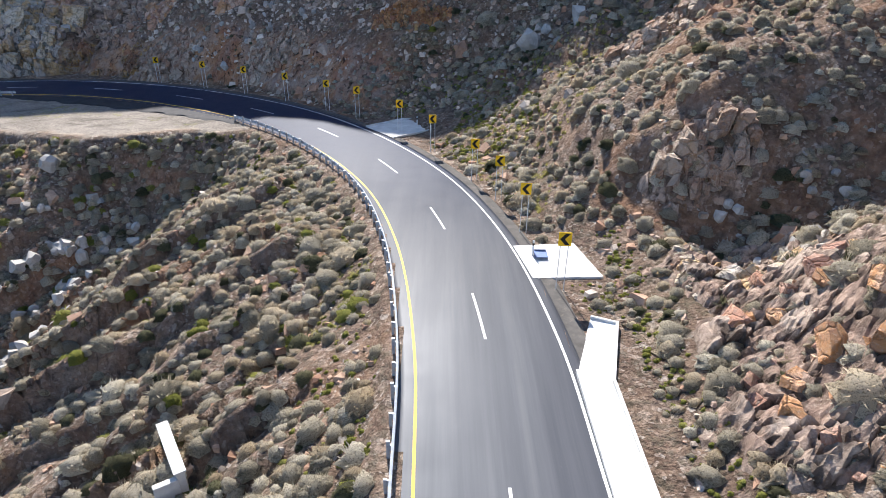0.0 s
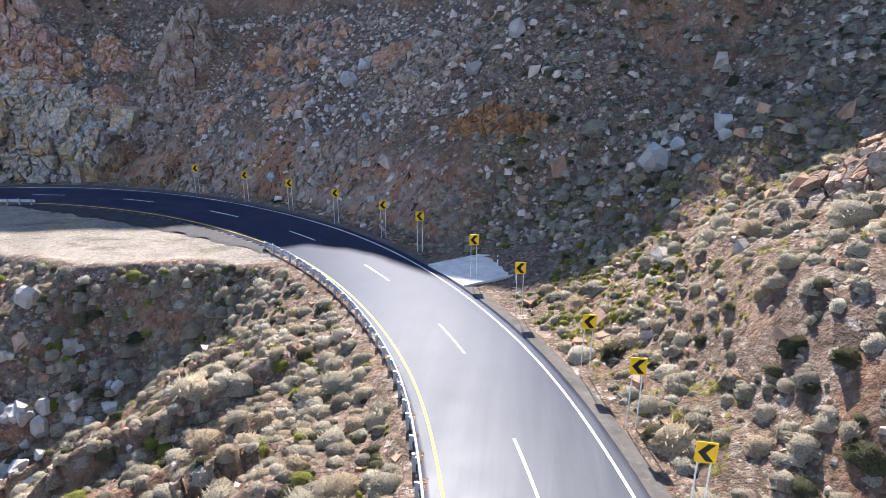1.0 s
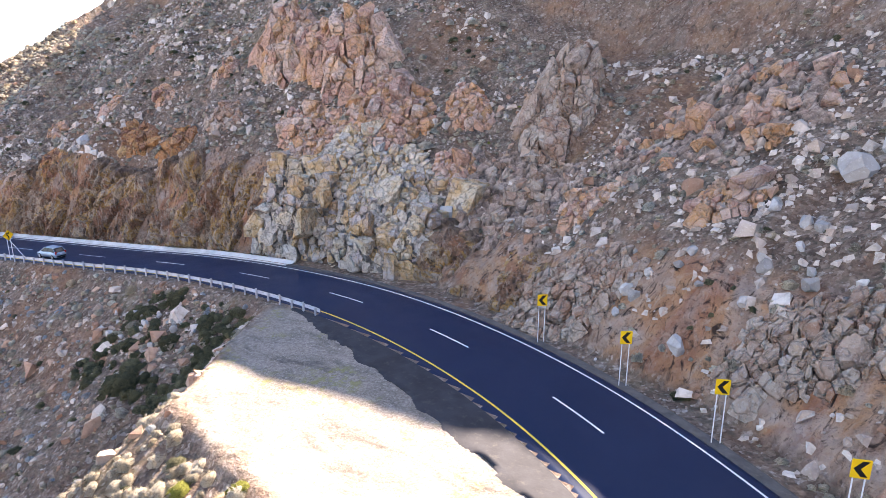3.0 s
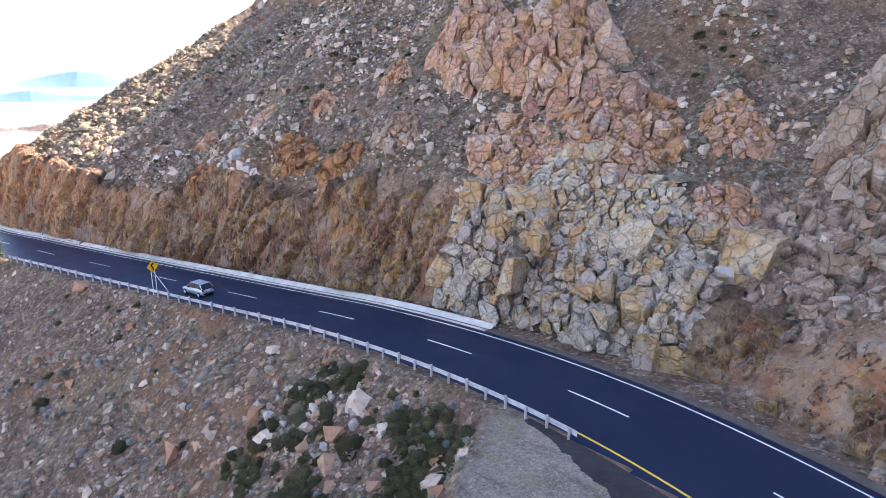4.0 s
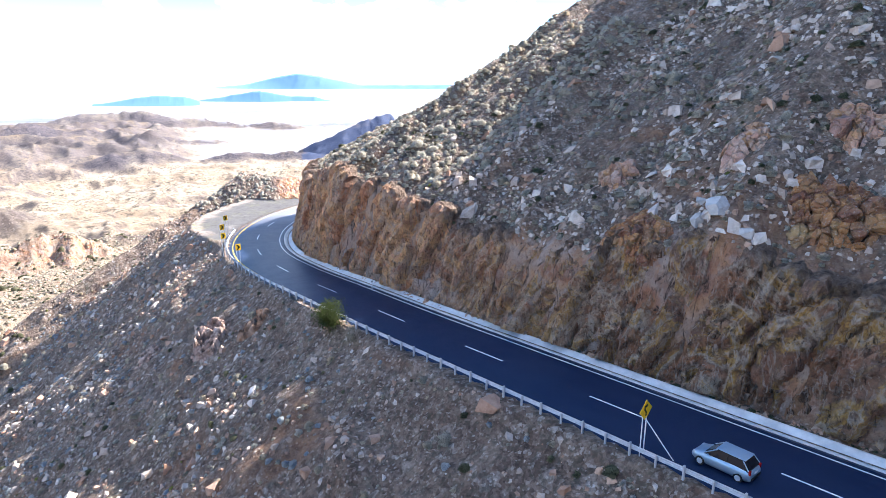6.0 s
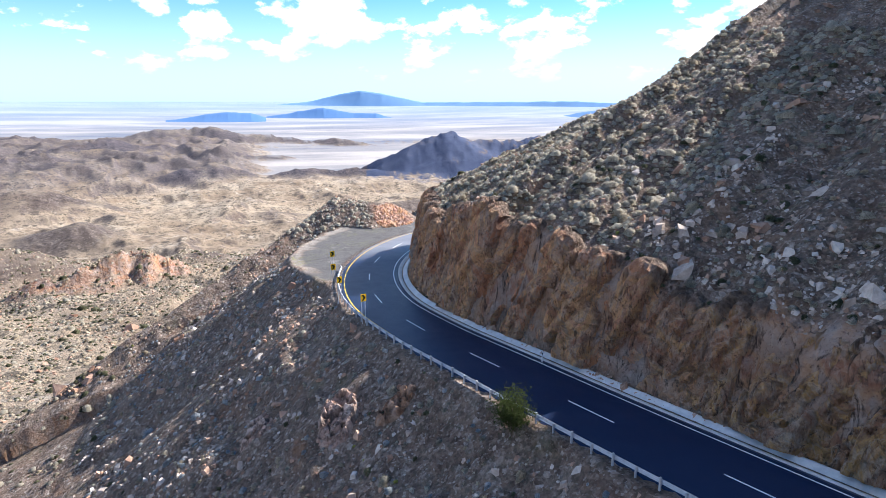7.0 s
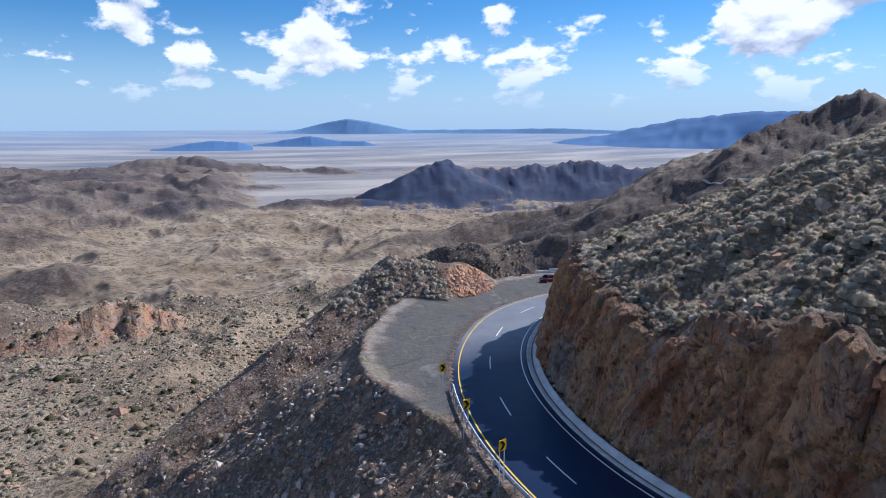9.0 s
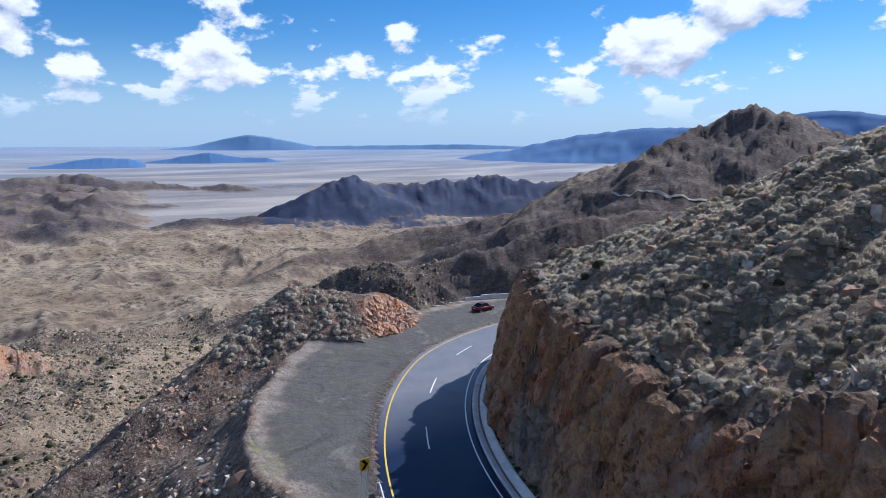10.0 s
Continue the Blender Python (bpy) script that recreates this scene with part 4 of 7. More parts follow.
def grid_mesh(name, xyz, material, smooth=True):
    """A mesh from an array of rows of points."""
    r, c = xyz.shape[:2]
    me = bpy.data.meshes.new(name)
    me.vertices.add(r * c)
    me.vertices.foreach_set("co", xyz.reshape(-1).astype(np.float32))
    i = (np.arange(r - 1)[:, None] * c + np.arange(c - 1)[None]).ravel()
    quads = np.stack([i, i + 1, i + c + 1, i + c], 1)
    me.loops.add(quads.size)
    me.loops.foreach_set("vertex_index", quads.ravel().astype(np.int32))
    me.polygons.add(len(quads))
    me.polygons.foreach_set("loop_start", np.arange(0, quads.size, 4, dtype=np.int32))
    me.polygons.foreach_set("use_smooth", np.full(len(quads), smooth))
    me.update(calc_edges=True)
    me.materials.append(material)
    return new(name, me)


# ---------------------------------------------------------------- the ground
def land_cover(x, y, z, d, rock, knoll, steep):
    """How much of the ground is bare rock, pale sand, dark stony hill, or far plain."""
    r = np.hypot(x + 171, y - 55)
    az = np.degrees(np.arctan2(-(x + 171), y - 55))
    bare = np.clip(rock + 1.0 * step01(0.5, 3.0, knoll) * step01(0.25, 0.6, steep) * np.where(x > -285, step01(0.0, 1.5, knoll_sides(x, y)[0] - knoll_sides(x, y)[1]), 1) + step01(1.2, 1.8, steep) * (r < 900) * 0.5, 0, 1)
    # pale sand also stands in for sunlight, beyond the bank and over the nose
    sand = np.clip(0.5 * step01(178, 192, -x) * (d < 0) * (r < 120) + step01(55, 130, r) * step01(45, 75, d) * (1 - step01(0.35, 0.7, steep) * 0.4) + step01(2300, 2900, r), 0, 1)
    patch = fbm(x / 45, y / 45, 0.0, 4, 31)
    rocky = far_land(x, y)[2] * (r > 230)
    hill = rocky * (0.55 + 0.45 * step01(-0.55, 0.25, patch + 1.2 * (steep - 0.3))) * (0.85 + 0.15 * step01(600, 900, r))
    hill = np.clip(np.maximum(hill, 0.7 * step01(0.30, 0.5, steep + 0.1 * patch) * step01(240, 420, r)) * (1 - step01(2300, 2900, r)), 0, 1)
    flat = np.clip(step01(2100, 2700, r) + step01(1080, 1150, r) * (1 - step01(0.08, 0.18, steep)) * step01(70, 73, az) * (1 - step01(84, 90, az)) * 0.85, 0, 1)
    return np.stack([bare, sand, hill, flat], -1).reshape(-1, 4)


NEAR = (-300.0, 40.0, 8.0, 172.0)
gx, gy = np.arange(NEAR[0], NEAR[1] + 0.1, 0.5), np.arange(NEAR[2], NEAR[3] + 0.1, 0.5)
GX, GY = np.meshgrid(gx, gy)
GZ, GS, GD, GROCK, GKNOLL = ground(GX, GY)
G_STEEP = np.hypot(np.gradient(GZ, gx, axis=1), np.gradient(GZ, gy, axis=0))
edge_drop = np.zeros_like(GZ)
edge_drop[[0, -1], :] = 5.0
edge_drop[:, [0, -1]] = 5.0
land = grid_mesh("ground", np.stack([GX, GY, GZ - edge_drop], 2), GROUND)
paint_cover(land.data, land_cover(GX, GY, GZ, GD, GROCK, GKNOLL, G_STEEP))
bay = np.where(GD > 0, 1 - step01(-1.2, 0.6, GD - shoulder(GS) + 1.6 * fbm(GX / 3.5, GY / 3.5, 0.0, 4, 91)), 0) * step01(4, 6, GD) * step01(6.6, 8.5, shoulder(GS)) * (1 - step01(0.15, 0.5, np.where(GX < -235, GKNOLL, 0)))
brow = step01(-3.2, -1.8, GD - shoulder(GS) + 1.6 * fbm(GX / 3.0, GY / 3.0, 0.0, 4, 94)) * (GX < -200) * step01(9.0, 14.0, shoulder(GS))
paint_cover(land.data, np.stack([bay * np.where(GX > -120, 1, brow), bay * (GX < -120) * (1 - brow), 0 * bay], 2).reshape(-1, 3), "bay")
tagged(land, "dry stony desert hillside cut by the road", "ground", kind="structure")

# the country around and below, in rings that widen to the horizon
rings = np.geomspace(42, 4950, 340)
turns = np.radians(np.concatenate([np.linspace(14, 136, 620), np.linspace(136, 374, 60)[1:]]))
FR, FA = np.meshgrid(rings, turns)
FX, FY = -171 - FR * np.sin(FA), 55 + FR * np.cos(FA)
FZ, _, FD, FROCK, FKN = ground(FX, FY, False)
inside = np.minimum(np.minimum(FX - NEAR[0], NEAR[1] - FX), np.minimum(FY - NEAR[2], NEAR[3] - FY))
f_steep = np.hypot(np.gradient(FZ, axis=1) / np.gradient(FR, axis=1), np.gradient(FZ, axis=0) / (FR * np.gradient(FA, axis=0)))
FZ = FZ - 14.0 * step01(6.0, 12.0, inside)
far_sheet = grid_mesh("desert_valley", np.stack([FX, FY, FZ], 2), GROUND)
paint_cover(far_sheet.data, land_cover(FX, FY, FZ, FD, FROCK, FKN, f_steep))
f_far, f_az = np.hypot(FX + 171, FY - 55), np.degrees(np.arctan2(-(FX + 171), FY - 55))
# share of painted haze on the ridges, kept in the third channel
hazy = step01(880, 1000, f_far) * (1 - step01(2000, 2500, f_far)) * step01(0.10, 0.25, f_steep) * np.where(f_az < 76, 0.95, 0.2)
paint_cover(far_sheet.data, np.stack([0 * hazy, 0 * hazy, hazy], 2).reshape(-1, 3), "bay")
tagged(far_sheet, "sandy desert valley with brown hills reaching the horizon", "ground", kind="structure")


def height(x, y):
    """The ground under a place, read from the near sheet."""
    i, j = (y - NEAR[2]) / 0.5, (x - NEAR[0]) / 0.5
    i, j = np.clip(i, 0, GZ.shape[0] - 1.001), np.clip(j, 0, GZ.shape[1] - 1.001)
    a, b = np.floor(i).astype(int), np.floor(j).astype(int)
    u, v = i - a, j - b
    return (GZ[a, b] * (1 - u) + GZ[a + 1, b] * u) * (1 - v) + (GZ[a, b + 1] * (1 - u) + GZ[a + 1, b + 1] * u) * v


def sampled(field, x, y):
    i = np.clip(np.rint((y - NEAR[2]) / 0.5).astype(int), 0, GZ.shape[0] - 1)
    j = np.clip(np.rint((x - NEAR[0]) / 0.5).astype(int), 0, GZ.shape[1] - 1)
    return field[i, j]


# ---------------------------------------------------------------- the blasted rock face
def facets(a, b, c, scale, seed):
    """Broken rock: every cell a flat plane of its own height and tilt. Gives the relief and the cell's own number."""
    a, b, c = np.broadcast_arrays(a * scale, b * scale, c * scale * 0.5)
    a, b, c = (v + 0.25 * fbm(a * 1.7, b * 1.7, 0.0, 2, seed + 40 + k) for k, v in enumerate((a, b, c)))
    i, j, k = (np.floor(v).astype(np.int64) for v in (a, b, c))
    best, second, relief, own = np.full(a.shape, 9.0), np.full(a.shape, 9.0), np.zeros(a.shape), np.zeros(a.shape)
    for u in (-1, 0, 1):
        for v in (-1, 0, 1):
            for w in (-1, 0, 1):
                ii, jj, kk = i + u, j + v, k + w
                da = a - ii - hash01(ii, jj, kk, seed)
                db = b - jj - hash01(ii, jj, kk, seed + 1)
                dc = c - kk - hash01(ii, jj, kk, seed + 2)
                d = da ** 2 + db ** 2 + dc ** 2
                h = hash01(ii, jj, kk, seed + 3)
                plane = (h - 0.5) + 0.9 * (hash01(ii, jj, kk, seed + 4) - 0.5) * da + 0.9 * (hash01(ii, jj, kk, seed + 5) - 0.5) * db
                near = d < best
                second = np.where(near, best, np.minimum(second, d))
                relief, own, best = np.where(near, plane, relief), np.where(near, h, own), np.where(near, d, best)
    return relief - 0.3 * np.exp(-((np.sqrt(second) - np.sqrt(best)) / 0.07) ** 2), own


def rock_face(s0, s1):
    """The cut above the road: pale jointed blocks at first, then brown ribbed and orange rock."""
    st = np.arange(s0, s1, 0.24)
    b0 = toe(st)
    hc, wc = cut_high(st) * brow_wander(st), cut_wide(st)
    rows = 76
    v = np.linspace(0, 1, rows)
    i = np.clip(st / STEP, 0, len(LINE) - 2).astype(int)
    u = (st / STEP - i)[:, None]
    base, along = LINE[i] * (1 - u) + LINE[i + 1] * u, ALONG[i] * (1 - u) + ALONG[i + 1] * u
    # along the profile: a little under the toe, up the face, then over the brow
    share = np.array([0.0, 0.04, 0.80, 1.0])
    off = np.stack([np.interp(v, share, [-0.35, 0.0, w, w + 3.4]) for w in wc])
    rel = np.stack([np.interp(v, share, [-0.6, 0.0, 1.0, 1.0]) for _ in wc])
    low = np.minimum(rel, 0)
    e = b0[:, None] + off
    x = base[:, 0:1] + along[:, 1:2] * e
    y = base[:, 1:2] - along[:, 0:1] * e
    e = e + 0.5 * fbm(x / 9, y / 9, 0.0, 3, 5)
    x, y = base[:, 0:1] + along[:, 1:2] * e, base[:, 1:2] - along[:, 0:1] * e
    over = np.maximum(off - wc[:, None], 0)
    z = base[:, 2:3] + low + hc[:, None] * np.clip(off / wc[:, None], 0, 1) ** 0.85 + hill_rise(st)[:, None] * over
    p = np.stack([x, y, z], 2)
    nrm = np.cross(np.gradient(p, axis=0), np.gradient(p, axis=1))
    nrm /= np.linalg.norm(nrm, axis=2)[..., None] + 1e-9
    toward = np.stack([-along[:, 1], along[:, 0]], 1)
    if (nrm[:, 30, :2] * toward).sum(1).mean() < 0:
        nrm = -nrm
    px = base[:, 0:1] + 0 * v
    pale = (1 - step01(-66, -61, px)) * step01(-89, -84, px)
    pale = np.clip(pale + 0.8 * step01(-205, -211, px) * (1 - step01(-213, -219, px)) * (v < 0.35), 0, 1)
    q = p + 0.6 * np.stack([fbm(x / 2.5, y / 2.5, z / 2.5, 2, 70 + a) for a in range(3)], 2)
    d1, d2, own = blocks(q[..., 0] / 1.7, q[..., 1] / 1.7, q[..., 2] / 1.5, 61)
    e1, e2, own2 = blocks(q[..., 0] / 0.7, q[..., 1] / 0.7, q[..., 2] / 0.8, 64)
    slabs, slab_own = facets(st[:, None] + 0.3 * z, 0.25 * z, off, 1.0 / 3.0, 62)
    chips_, chip_own = facets(st[:, None] + 0.45 * z, 0.5 * z, off, 1.0 / 0.85, 65)
    ribs = fbm((st[:, None] + 0.35 * z) / 3.2, z / 9, 0.0, 5, 66, 0.58, True)
    fine = fbm(x / 0.8, y / 0.8, z / 1.4, 3, 69, 0.6, True)
    big = fbm(st[:, None] / 9 + 0 * z, z / 8, 0.0, 3, 68)
    calm = np.interp(st, [300, 335], [1.0, 0.35])[:, None]
    push = pale * ((own - 0.45) * 1.5 - 0.5 * np.exp(-((d2 - d1) / 0.10) ** 2) + (own2 - 0.5) * 0.35) \
        + (1 - pale) * (ribs * (0.25 + 0.35 * calm) + slabs * (0.9 + 1.0 * calm) + chips_ * 0.5 + fine * 0.14) + big * 1.3 * calm
    ends = step01(0.0, 0.06, v) * (1 - step01(0.80, 0.97, v))
    p = p + nrm * ((0.55 + push) * ends - 0.5 * step01(0.85, 1.0, v))[..., None]
    ob = grid_mesh("rock_face", p, CLIFF, smooth=False)
    soil = step01(0.76, 0.86, v + 0.05 * fbm(x / 2, y / 2, 0.0, 3, 77))
    paint_cover(ob.data, np.stack([pale, soil, 0.6 * slab_own + 0.4 * chip_own], 2).reshape(-1, 3))
    return tagged(ob, "steep blasted rock cut in brown, orange and pale grey", "rock face", kind="structure")


rock_face(station(-50, 95.8), station(-249, 128))


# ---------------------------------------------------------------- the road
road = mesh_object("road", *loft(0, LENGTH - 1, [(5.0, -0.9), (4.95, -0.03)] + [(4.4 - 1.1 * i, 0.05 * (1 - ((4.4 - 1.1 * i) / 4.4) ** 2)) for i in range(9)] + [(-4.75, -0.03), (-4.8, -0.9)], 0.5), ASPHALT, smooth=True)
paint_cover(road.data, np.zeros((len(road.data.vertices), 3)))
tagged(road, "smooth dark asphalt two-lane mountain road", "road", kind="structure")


def marking(name, s0, s1, d0, d1, material, label):
    h = lambda d: 0.05 * (1 - (d / 4.4) ** 2) + 0.006
    ob = mesh_object(name, *loft(s0, s1, [(d1, h(d1) - 0.004), (d1, h(d1)), (d0, h(d0)), (d0, h(d0) - 0.004)], 0.5), material, road)
    return tagged(ob, label)


marking("edge_line", 0, LENGTH - 1, -4.07, -3.93, WHITE_PAINT, "solid white edge line")
marking("edge_line", 0, LENGTH - 1, 3.85, 4.0, YELLOW_PAINT, "solid yellow edge line")
for i in range(-6, 30):
    a = float(np.interp(i, [-6, 0, 4, 12, 20, 30], [7.2, 98.2, 158.9, 275.2, 390.5, 535.0]))
    if 0 < a < LENGTH - 6:
        marking("lane_dash", a, a + 5.0, -0.07, 0.07, WHITE_PAINT, "")
# ---------------------------------------------------------------- things by the road
def chevron_sign(x, y, faces, points_left=True, high=3.5):
    """A yellow curve marker with a black chevron on two thin posts; it faces the place given."""
    z0 = float(ground(np.array([x]), np.array([y]))[0][0])
    s = station(x, y)
    zr = float(np.interp(s, np.arange(len(LINE)) * STEP, LINE[:, 2]))
    centre = zr + high - z0
    turn = math.atan2(faces[1] - y, faces[0] - x) + math.pi / 2
    sign = empty("chevron_sign", (x, y, z0), turn)
    m = Matrix.Translation((0, 0, centre))
    bm = bmesh.new()
    prism(bm, [(-0.36, -0.46), (0.36, -0.46), (0.39, -0.43), (0.39, 0.43), (0.36, 0.46), (-0.36, 0.46), (-0.39, 0.43), (-0.39, -0.43)], 0.03, m)
    part("panel", bm, SIGN_YELLOW, sign, "yellow sheet-metal panel")
    k = -1 if points_left else 1
    shape = [(0.30 * k, 0.0), (-0.02 * k, 0.38), (-0.30 * k, 0.38), (0.02 * k, 0.0), (-0.30 * k, -0.38), (-0.02 * k, -0.38)]
    bm = bmesh.new()
    prism(bm, shape if k < 0 else shape[::-1], 0.012, Matrix.Translation((0, -0.02, 0)) @ m)
    part("chevron", bm, SIGN_BLACK, sign, "black arrowhead")
    for px in (-0.24, 0.24):
        bm = bmesh.new()
        block(bm, (px, 0.04, centre / 2 + 0.1), (0.05, 0.05, centre + 0.6))
        part("post", bm, WHITE_POST, sign)
    return tagged(sign, "yellow chevron curve sign with black arrowhead on two thin white posts", "road sign", "chevron signs along the bend")


for x, y in ((7.5, 33.9), (6.2, 42.7), (4.9, 49.8), (3.1, 55.4), (-0.9, 64.9), (-4.8, 71.8), (-10.6, 79.3), (-15.1, 83.5), (-21.6, 88.5), (-28.6, 93.1), (-35.7, 96.6), (-43.8, 99.6)):
    st = station(x, y)
    chevron_sign(x, y, on_road(max(st - 55, 0)))
for x, y in ((-181, 69.6), (-191.9, 68.8), (-200.8, 69.6), (-211.3, 71.4)):
    chevron_sign(x, y, on_road(station(x, y) - 40), False, 3.3)


def warning_sign(x, y, faces):
    s = station(x, y)
    z0 = float(ground(np.array([x]), np.array([y]))[0][0])
    zr = float(np.interp(s, np.arange(len(LINE)) * STEP, LINE[:, 2]))
    top = zr + 3.3 - z0
    sign = empty("warning_sign", (x, y, z0), math.atan2(faces[1] - y, faces[0] - x) + math.pi / 2)
    m = Matrix.Translation((0, 0, top))
    r = 0.72
    bm = bmesh.new()
    prism(bm, [(0, -r), (r, 0), (0, r), (-r, 0)], 0.03, m)
    part("panel", bm, SIGN_YELLOW, sign, "yellow diamond panel")
    bm = bmesh.new()
    prism(bm, [(-0.04, -0.42), (0.09, -0.42), (0.09, -0.12), (-0.09, 0.1), (-0.09, 0.22), (0.02, 0.22), (0.02, 0.14), (0.2, 0.3), (0.02, 0.46), (0.02, 0.36), (-0.22, 0.36), (-0.22, 0.05), (-0.04, -0.17)], 0.012, Matrix.Translation((0, -0.022, 0)) @ m)
    part("symbol", bm, SIGN_BLACK, sign, "black winding-road arrow")
    for px in (-0.22, 0.22):
        bm = bmesh.new()
        block(bm, (px, 0.045, (top - 0.2) / 2 - 0.2), (0.06, 0.06, top + 0.4))
        part("post", bm, WHITE_POST, sign)
    bm = bmesh.new()
    rod(bm, (0.0, 0.08, top - 0.5), (0.4, -2.0, 0.4), 0.03)
    part("brace", bm, WHITE_POST, sign)
    return tagged(sign, "yellow diamond winding-road sign on braced white posts behind the guardrail", "road sign")


warning_sign(-115.5, 86.0, on_road(station(-115.5, 86) - 45))


def guardrail(s0, s1, label):
    """A steel W-beam on posts along the valley side."""
    rail = empty("guardrail", on_road(s0, 4.95))
    inv = Matrix.Translation(-Vector(rail.location))
    section = [(0.0, 0.42), (0.10, 0.48), (0.10, 0.54), (0.0, 0.58), (0.0, 0.62), (0.10, 0.66), (0.10, 0.72), (0.0, 0.78)]
    prof = [(4.86 - d, h) for d, h in section] + [(4.87 - d, h + 0.004) for d, h in section[::-1]]
    v, f = loft(s0, s1, prof, 1.0, True)
    mesh_object("beam", [inv @ p for p in v], f, STEEL, rail)
    proto = None
    n = int((s1 - s0) / 1.905)
    tall = None
    for i in range(n + 1):
        s = s0 + 0.2 + (s1 - s0 - 0.4) * i / n
        p, h = on_road(s, 5.02), heading(s)
        if proto is None:
            bm = bmesh.new()
            block(bm, (0, 0, 0.05), (0.10, 0.15, 1.5), bevel=0.01)
            block(bm, (0, -0.11, 0.6), (0.10, 0.10, 0.32))
            proto = part("post", bm, POST_STEEL, rail)
            ob = proto
        elif tall is None:
            bm = bmesh.new()
            block(bm, (0, 0, 0.14), (0.12, 0.16, 1.68), bevel=0.01)
            block(bm, (0, -0.11, 0.6), (0.10, 0.10, 0.32))
            tall = part("post", bm, POST_STEEL, rail)
            ob = tall
        else:
            ob = new("post", (proto if i % 2 == 0 else tall).data)
            ob.parent = rail
        ob.matrix_basis = inv @ Matrix.Translation(p) @ Matrix.Rotation(h, 4, "Z")
    for s, way in ((s0, -1), (s1, 1)):
        p, h = on_road(s, 4.86, 0.6), heading(s)
        bm = bmesh.new()
        block(bm, (0.12 * way, 0, 0), (0.34, 0.06, 0.36), bevel=0.025)
        ob = part("end_terminal", bm, STEEL, rail)
        ob.matrix_basis = inv @ Matrix.Translation(p) @ Matrix.Rotation(h, 4, "Z")
    return tagged(rail, label, "guardrail")


guardrail(4, 160.3, "grey galvanised W-beam guardrail on the outer road edge")
guardrail(station(-62.6, 92.6), station(-212.5, 73.4), "grey galvanised W-beam guardrail above the steep bank")
# ---------------------------------------------------------------- stones and scrub
RNG = np.random.default_rng(7)


def stone_shape(seed, cuts=9, flat=0.75, chunky=True):
    """A broken stone, about one metre across: a block with its corners split off along flat planes."""
    r = np.random.default_rng(seed)
    bm = bmesh.new()
    bmesh.ops.create_cube(bm, size=1.0, matrix=Matrix.Diagonal((1.1, 0.95, flat, 1)))
    for _ in range(cuts):
        n = Vector(r.normal(size=3).tolist())
        n.z *= 0.8
        n.normalize()
        g = bm.verts[:] + bm.edges[:] + bm.faces[:]
        cut = bmesh.ops.bisect_plane(bm, geom=g, plane_co=n * r.uniform(0.33, 0.47) * (0.6 + 0.4 * flat if abs(n.z) > 0.6 else 1.0), plane_no=n, clear_outer=True)
        edges = [q for q in cut["geom_cut"] if isinstance(q, bmesh.types.BMEdge)]
        if edges:
            bmesh.ops.contextual_create(bm, geom=edges)
    bmesh.ops.triangulate(bm, faces=bm.faces[:])
    bm.verts.index_update()
    out = np.array([q.co[:] for q in bm.verts]), np.array([[q.index for q in f.verts] for f in bm.faces])
    bm.free()
    return out


def shrub_shape(seed, blades, long, k=6, wide=0.1, rings=2, crumple=0.12, heart=0.86):
    """A rounded cushion of fine twigs, about one metre in radius: a soft dome bristling with thin sprigs."""
    r = np.random.default_rng(seed)
    core, cf = [], []
    lump = r.uniform(0, 6.28, 3)
    for n in range(rings):
        u = n / rings
        h, w = -0.18 + 0.92 * math.sin(u * 1.45) * heart, heart * math.cos(u * 1.35)
        for i in range(k):
            a = 2 * math.pi * (i + 0.5 * n) / k + r.normal(0, 0.12)
            q = w * (1 + crumple * (0.8 * math.sin(2 * a + lump[0]) + 0.6 * math.sin(3 * a + lump[1]) + r.normal(0, 0.5)))
            core.append((math.cos(a) * q, math.sin(a) * q, h * (1 + r.normal(0, 0.10))))
    core.append((r.normal(0, 0.12), r.normal(0, 0.12), 0.78 * heart))
    for n in range(rings - 1):
        for i in range(k):
            j = (i + 1) % k
            cf += [(n * k + i, n * k + j, n * k + j + k), (n * k + i, n * k + j + k, n * k + i + k)]
    cf += [((rings - 1) * k + i, (rings - 1) * k + (i + 1) % k, rings * k) for i in range(k)]
    a = r.normal(size=(blades, 3))
    a[:, 2] = np.abs(a[:, 2]) * 0.9 + 0.05
    a /= np.linalg.norm(a, axis=1)[:, None]
    foot = a * np.array([0.80, 0.80, 0.66]) * heart * r.uniform(0.85, 1.05, blades)[:, None]
    side = np.cross(a, r.normal(size=a.shape))
    side /= np.linalg.norm(side, axis=1)[:, None]
    reach = long * r.uniform(0.6, 1.3, blades)[:, None]
    lean = a + r.normal(size=a.shape) * 0.45 + np.array([0, 0, 0.12])
    tip = foot + lean / np.linalg.norm(lean, axis=1)[:, None] * reach
    tri = np.stack([foot - side * wide * 0.5, foot + side * wide * 0.5, tip], 1).reshape(-1, 3)
    return np.vstack([np.array(core), tri]), np.vstack([np.array(cf), np.arange(len(tri)).reshape(-1, 3) + len(core)])


def tri_mesh(name, verts, faces, material, smooth=False):
    me = bpy.data.meshes.new(name)
    me.vertices.add(len(verts))
    me.vertices.foreach_set("co", np.asarray(verts, np.float32).ravel())
    me.loops.add(faces.size)
    me.loops.foreach_set("vertex_index", faces.ravel().astype(np.int32))
    me.polygons.add(len(faces))
    me.polygons.foreach_set("loop_start", np.arange(0, faces.size, 3, dtype=np.int32))
    me.polygons.foreach_set("use_smooth", np.full(len(faces), smooth))
    me.update(calc_edges=True)
    me.materials.append(material)
    return me


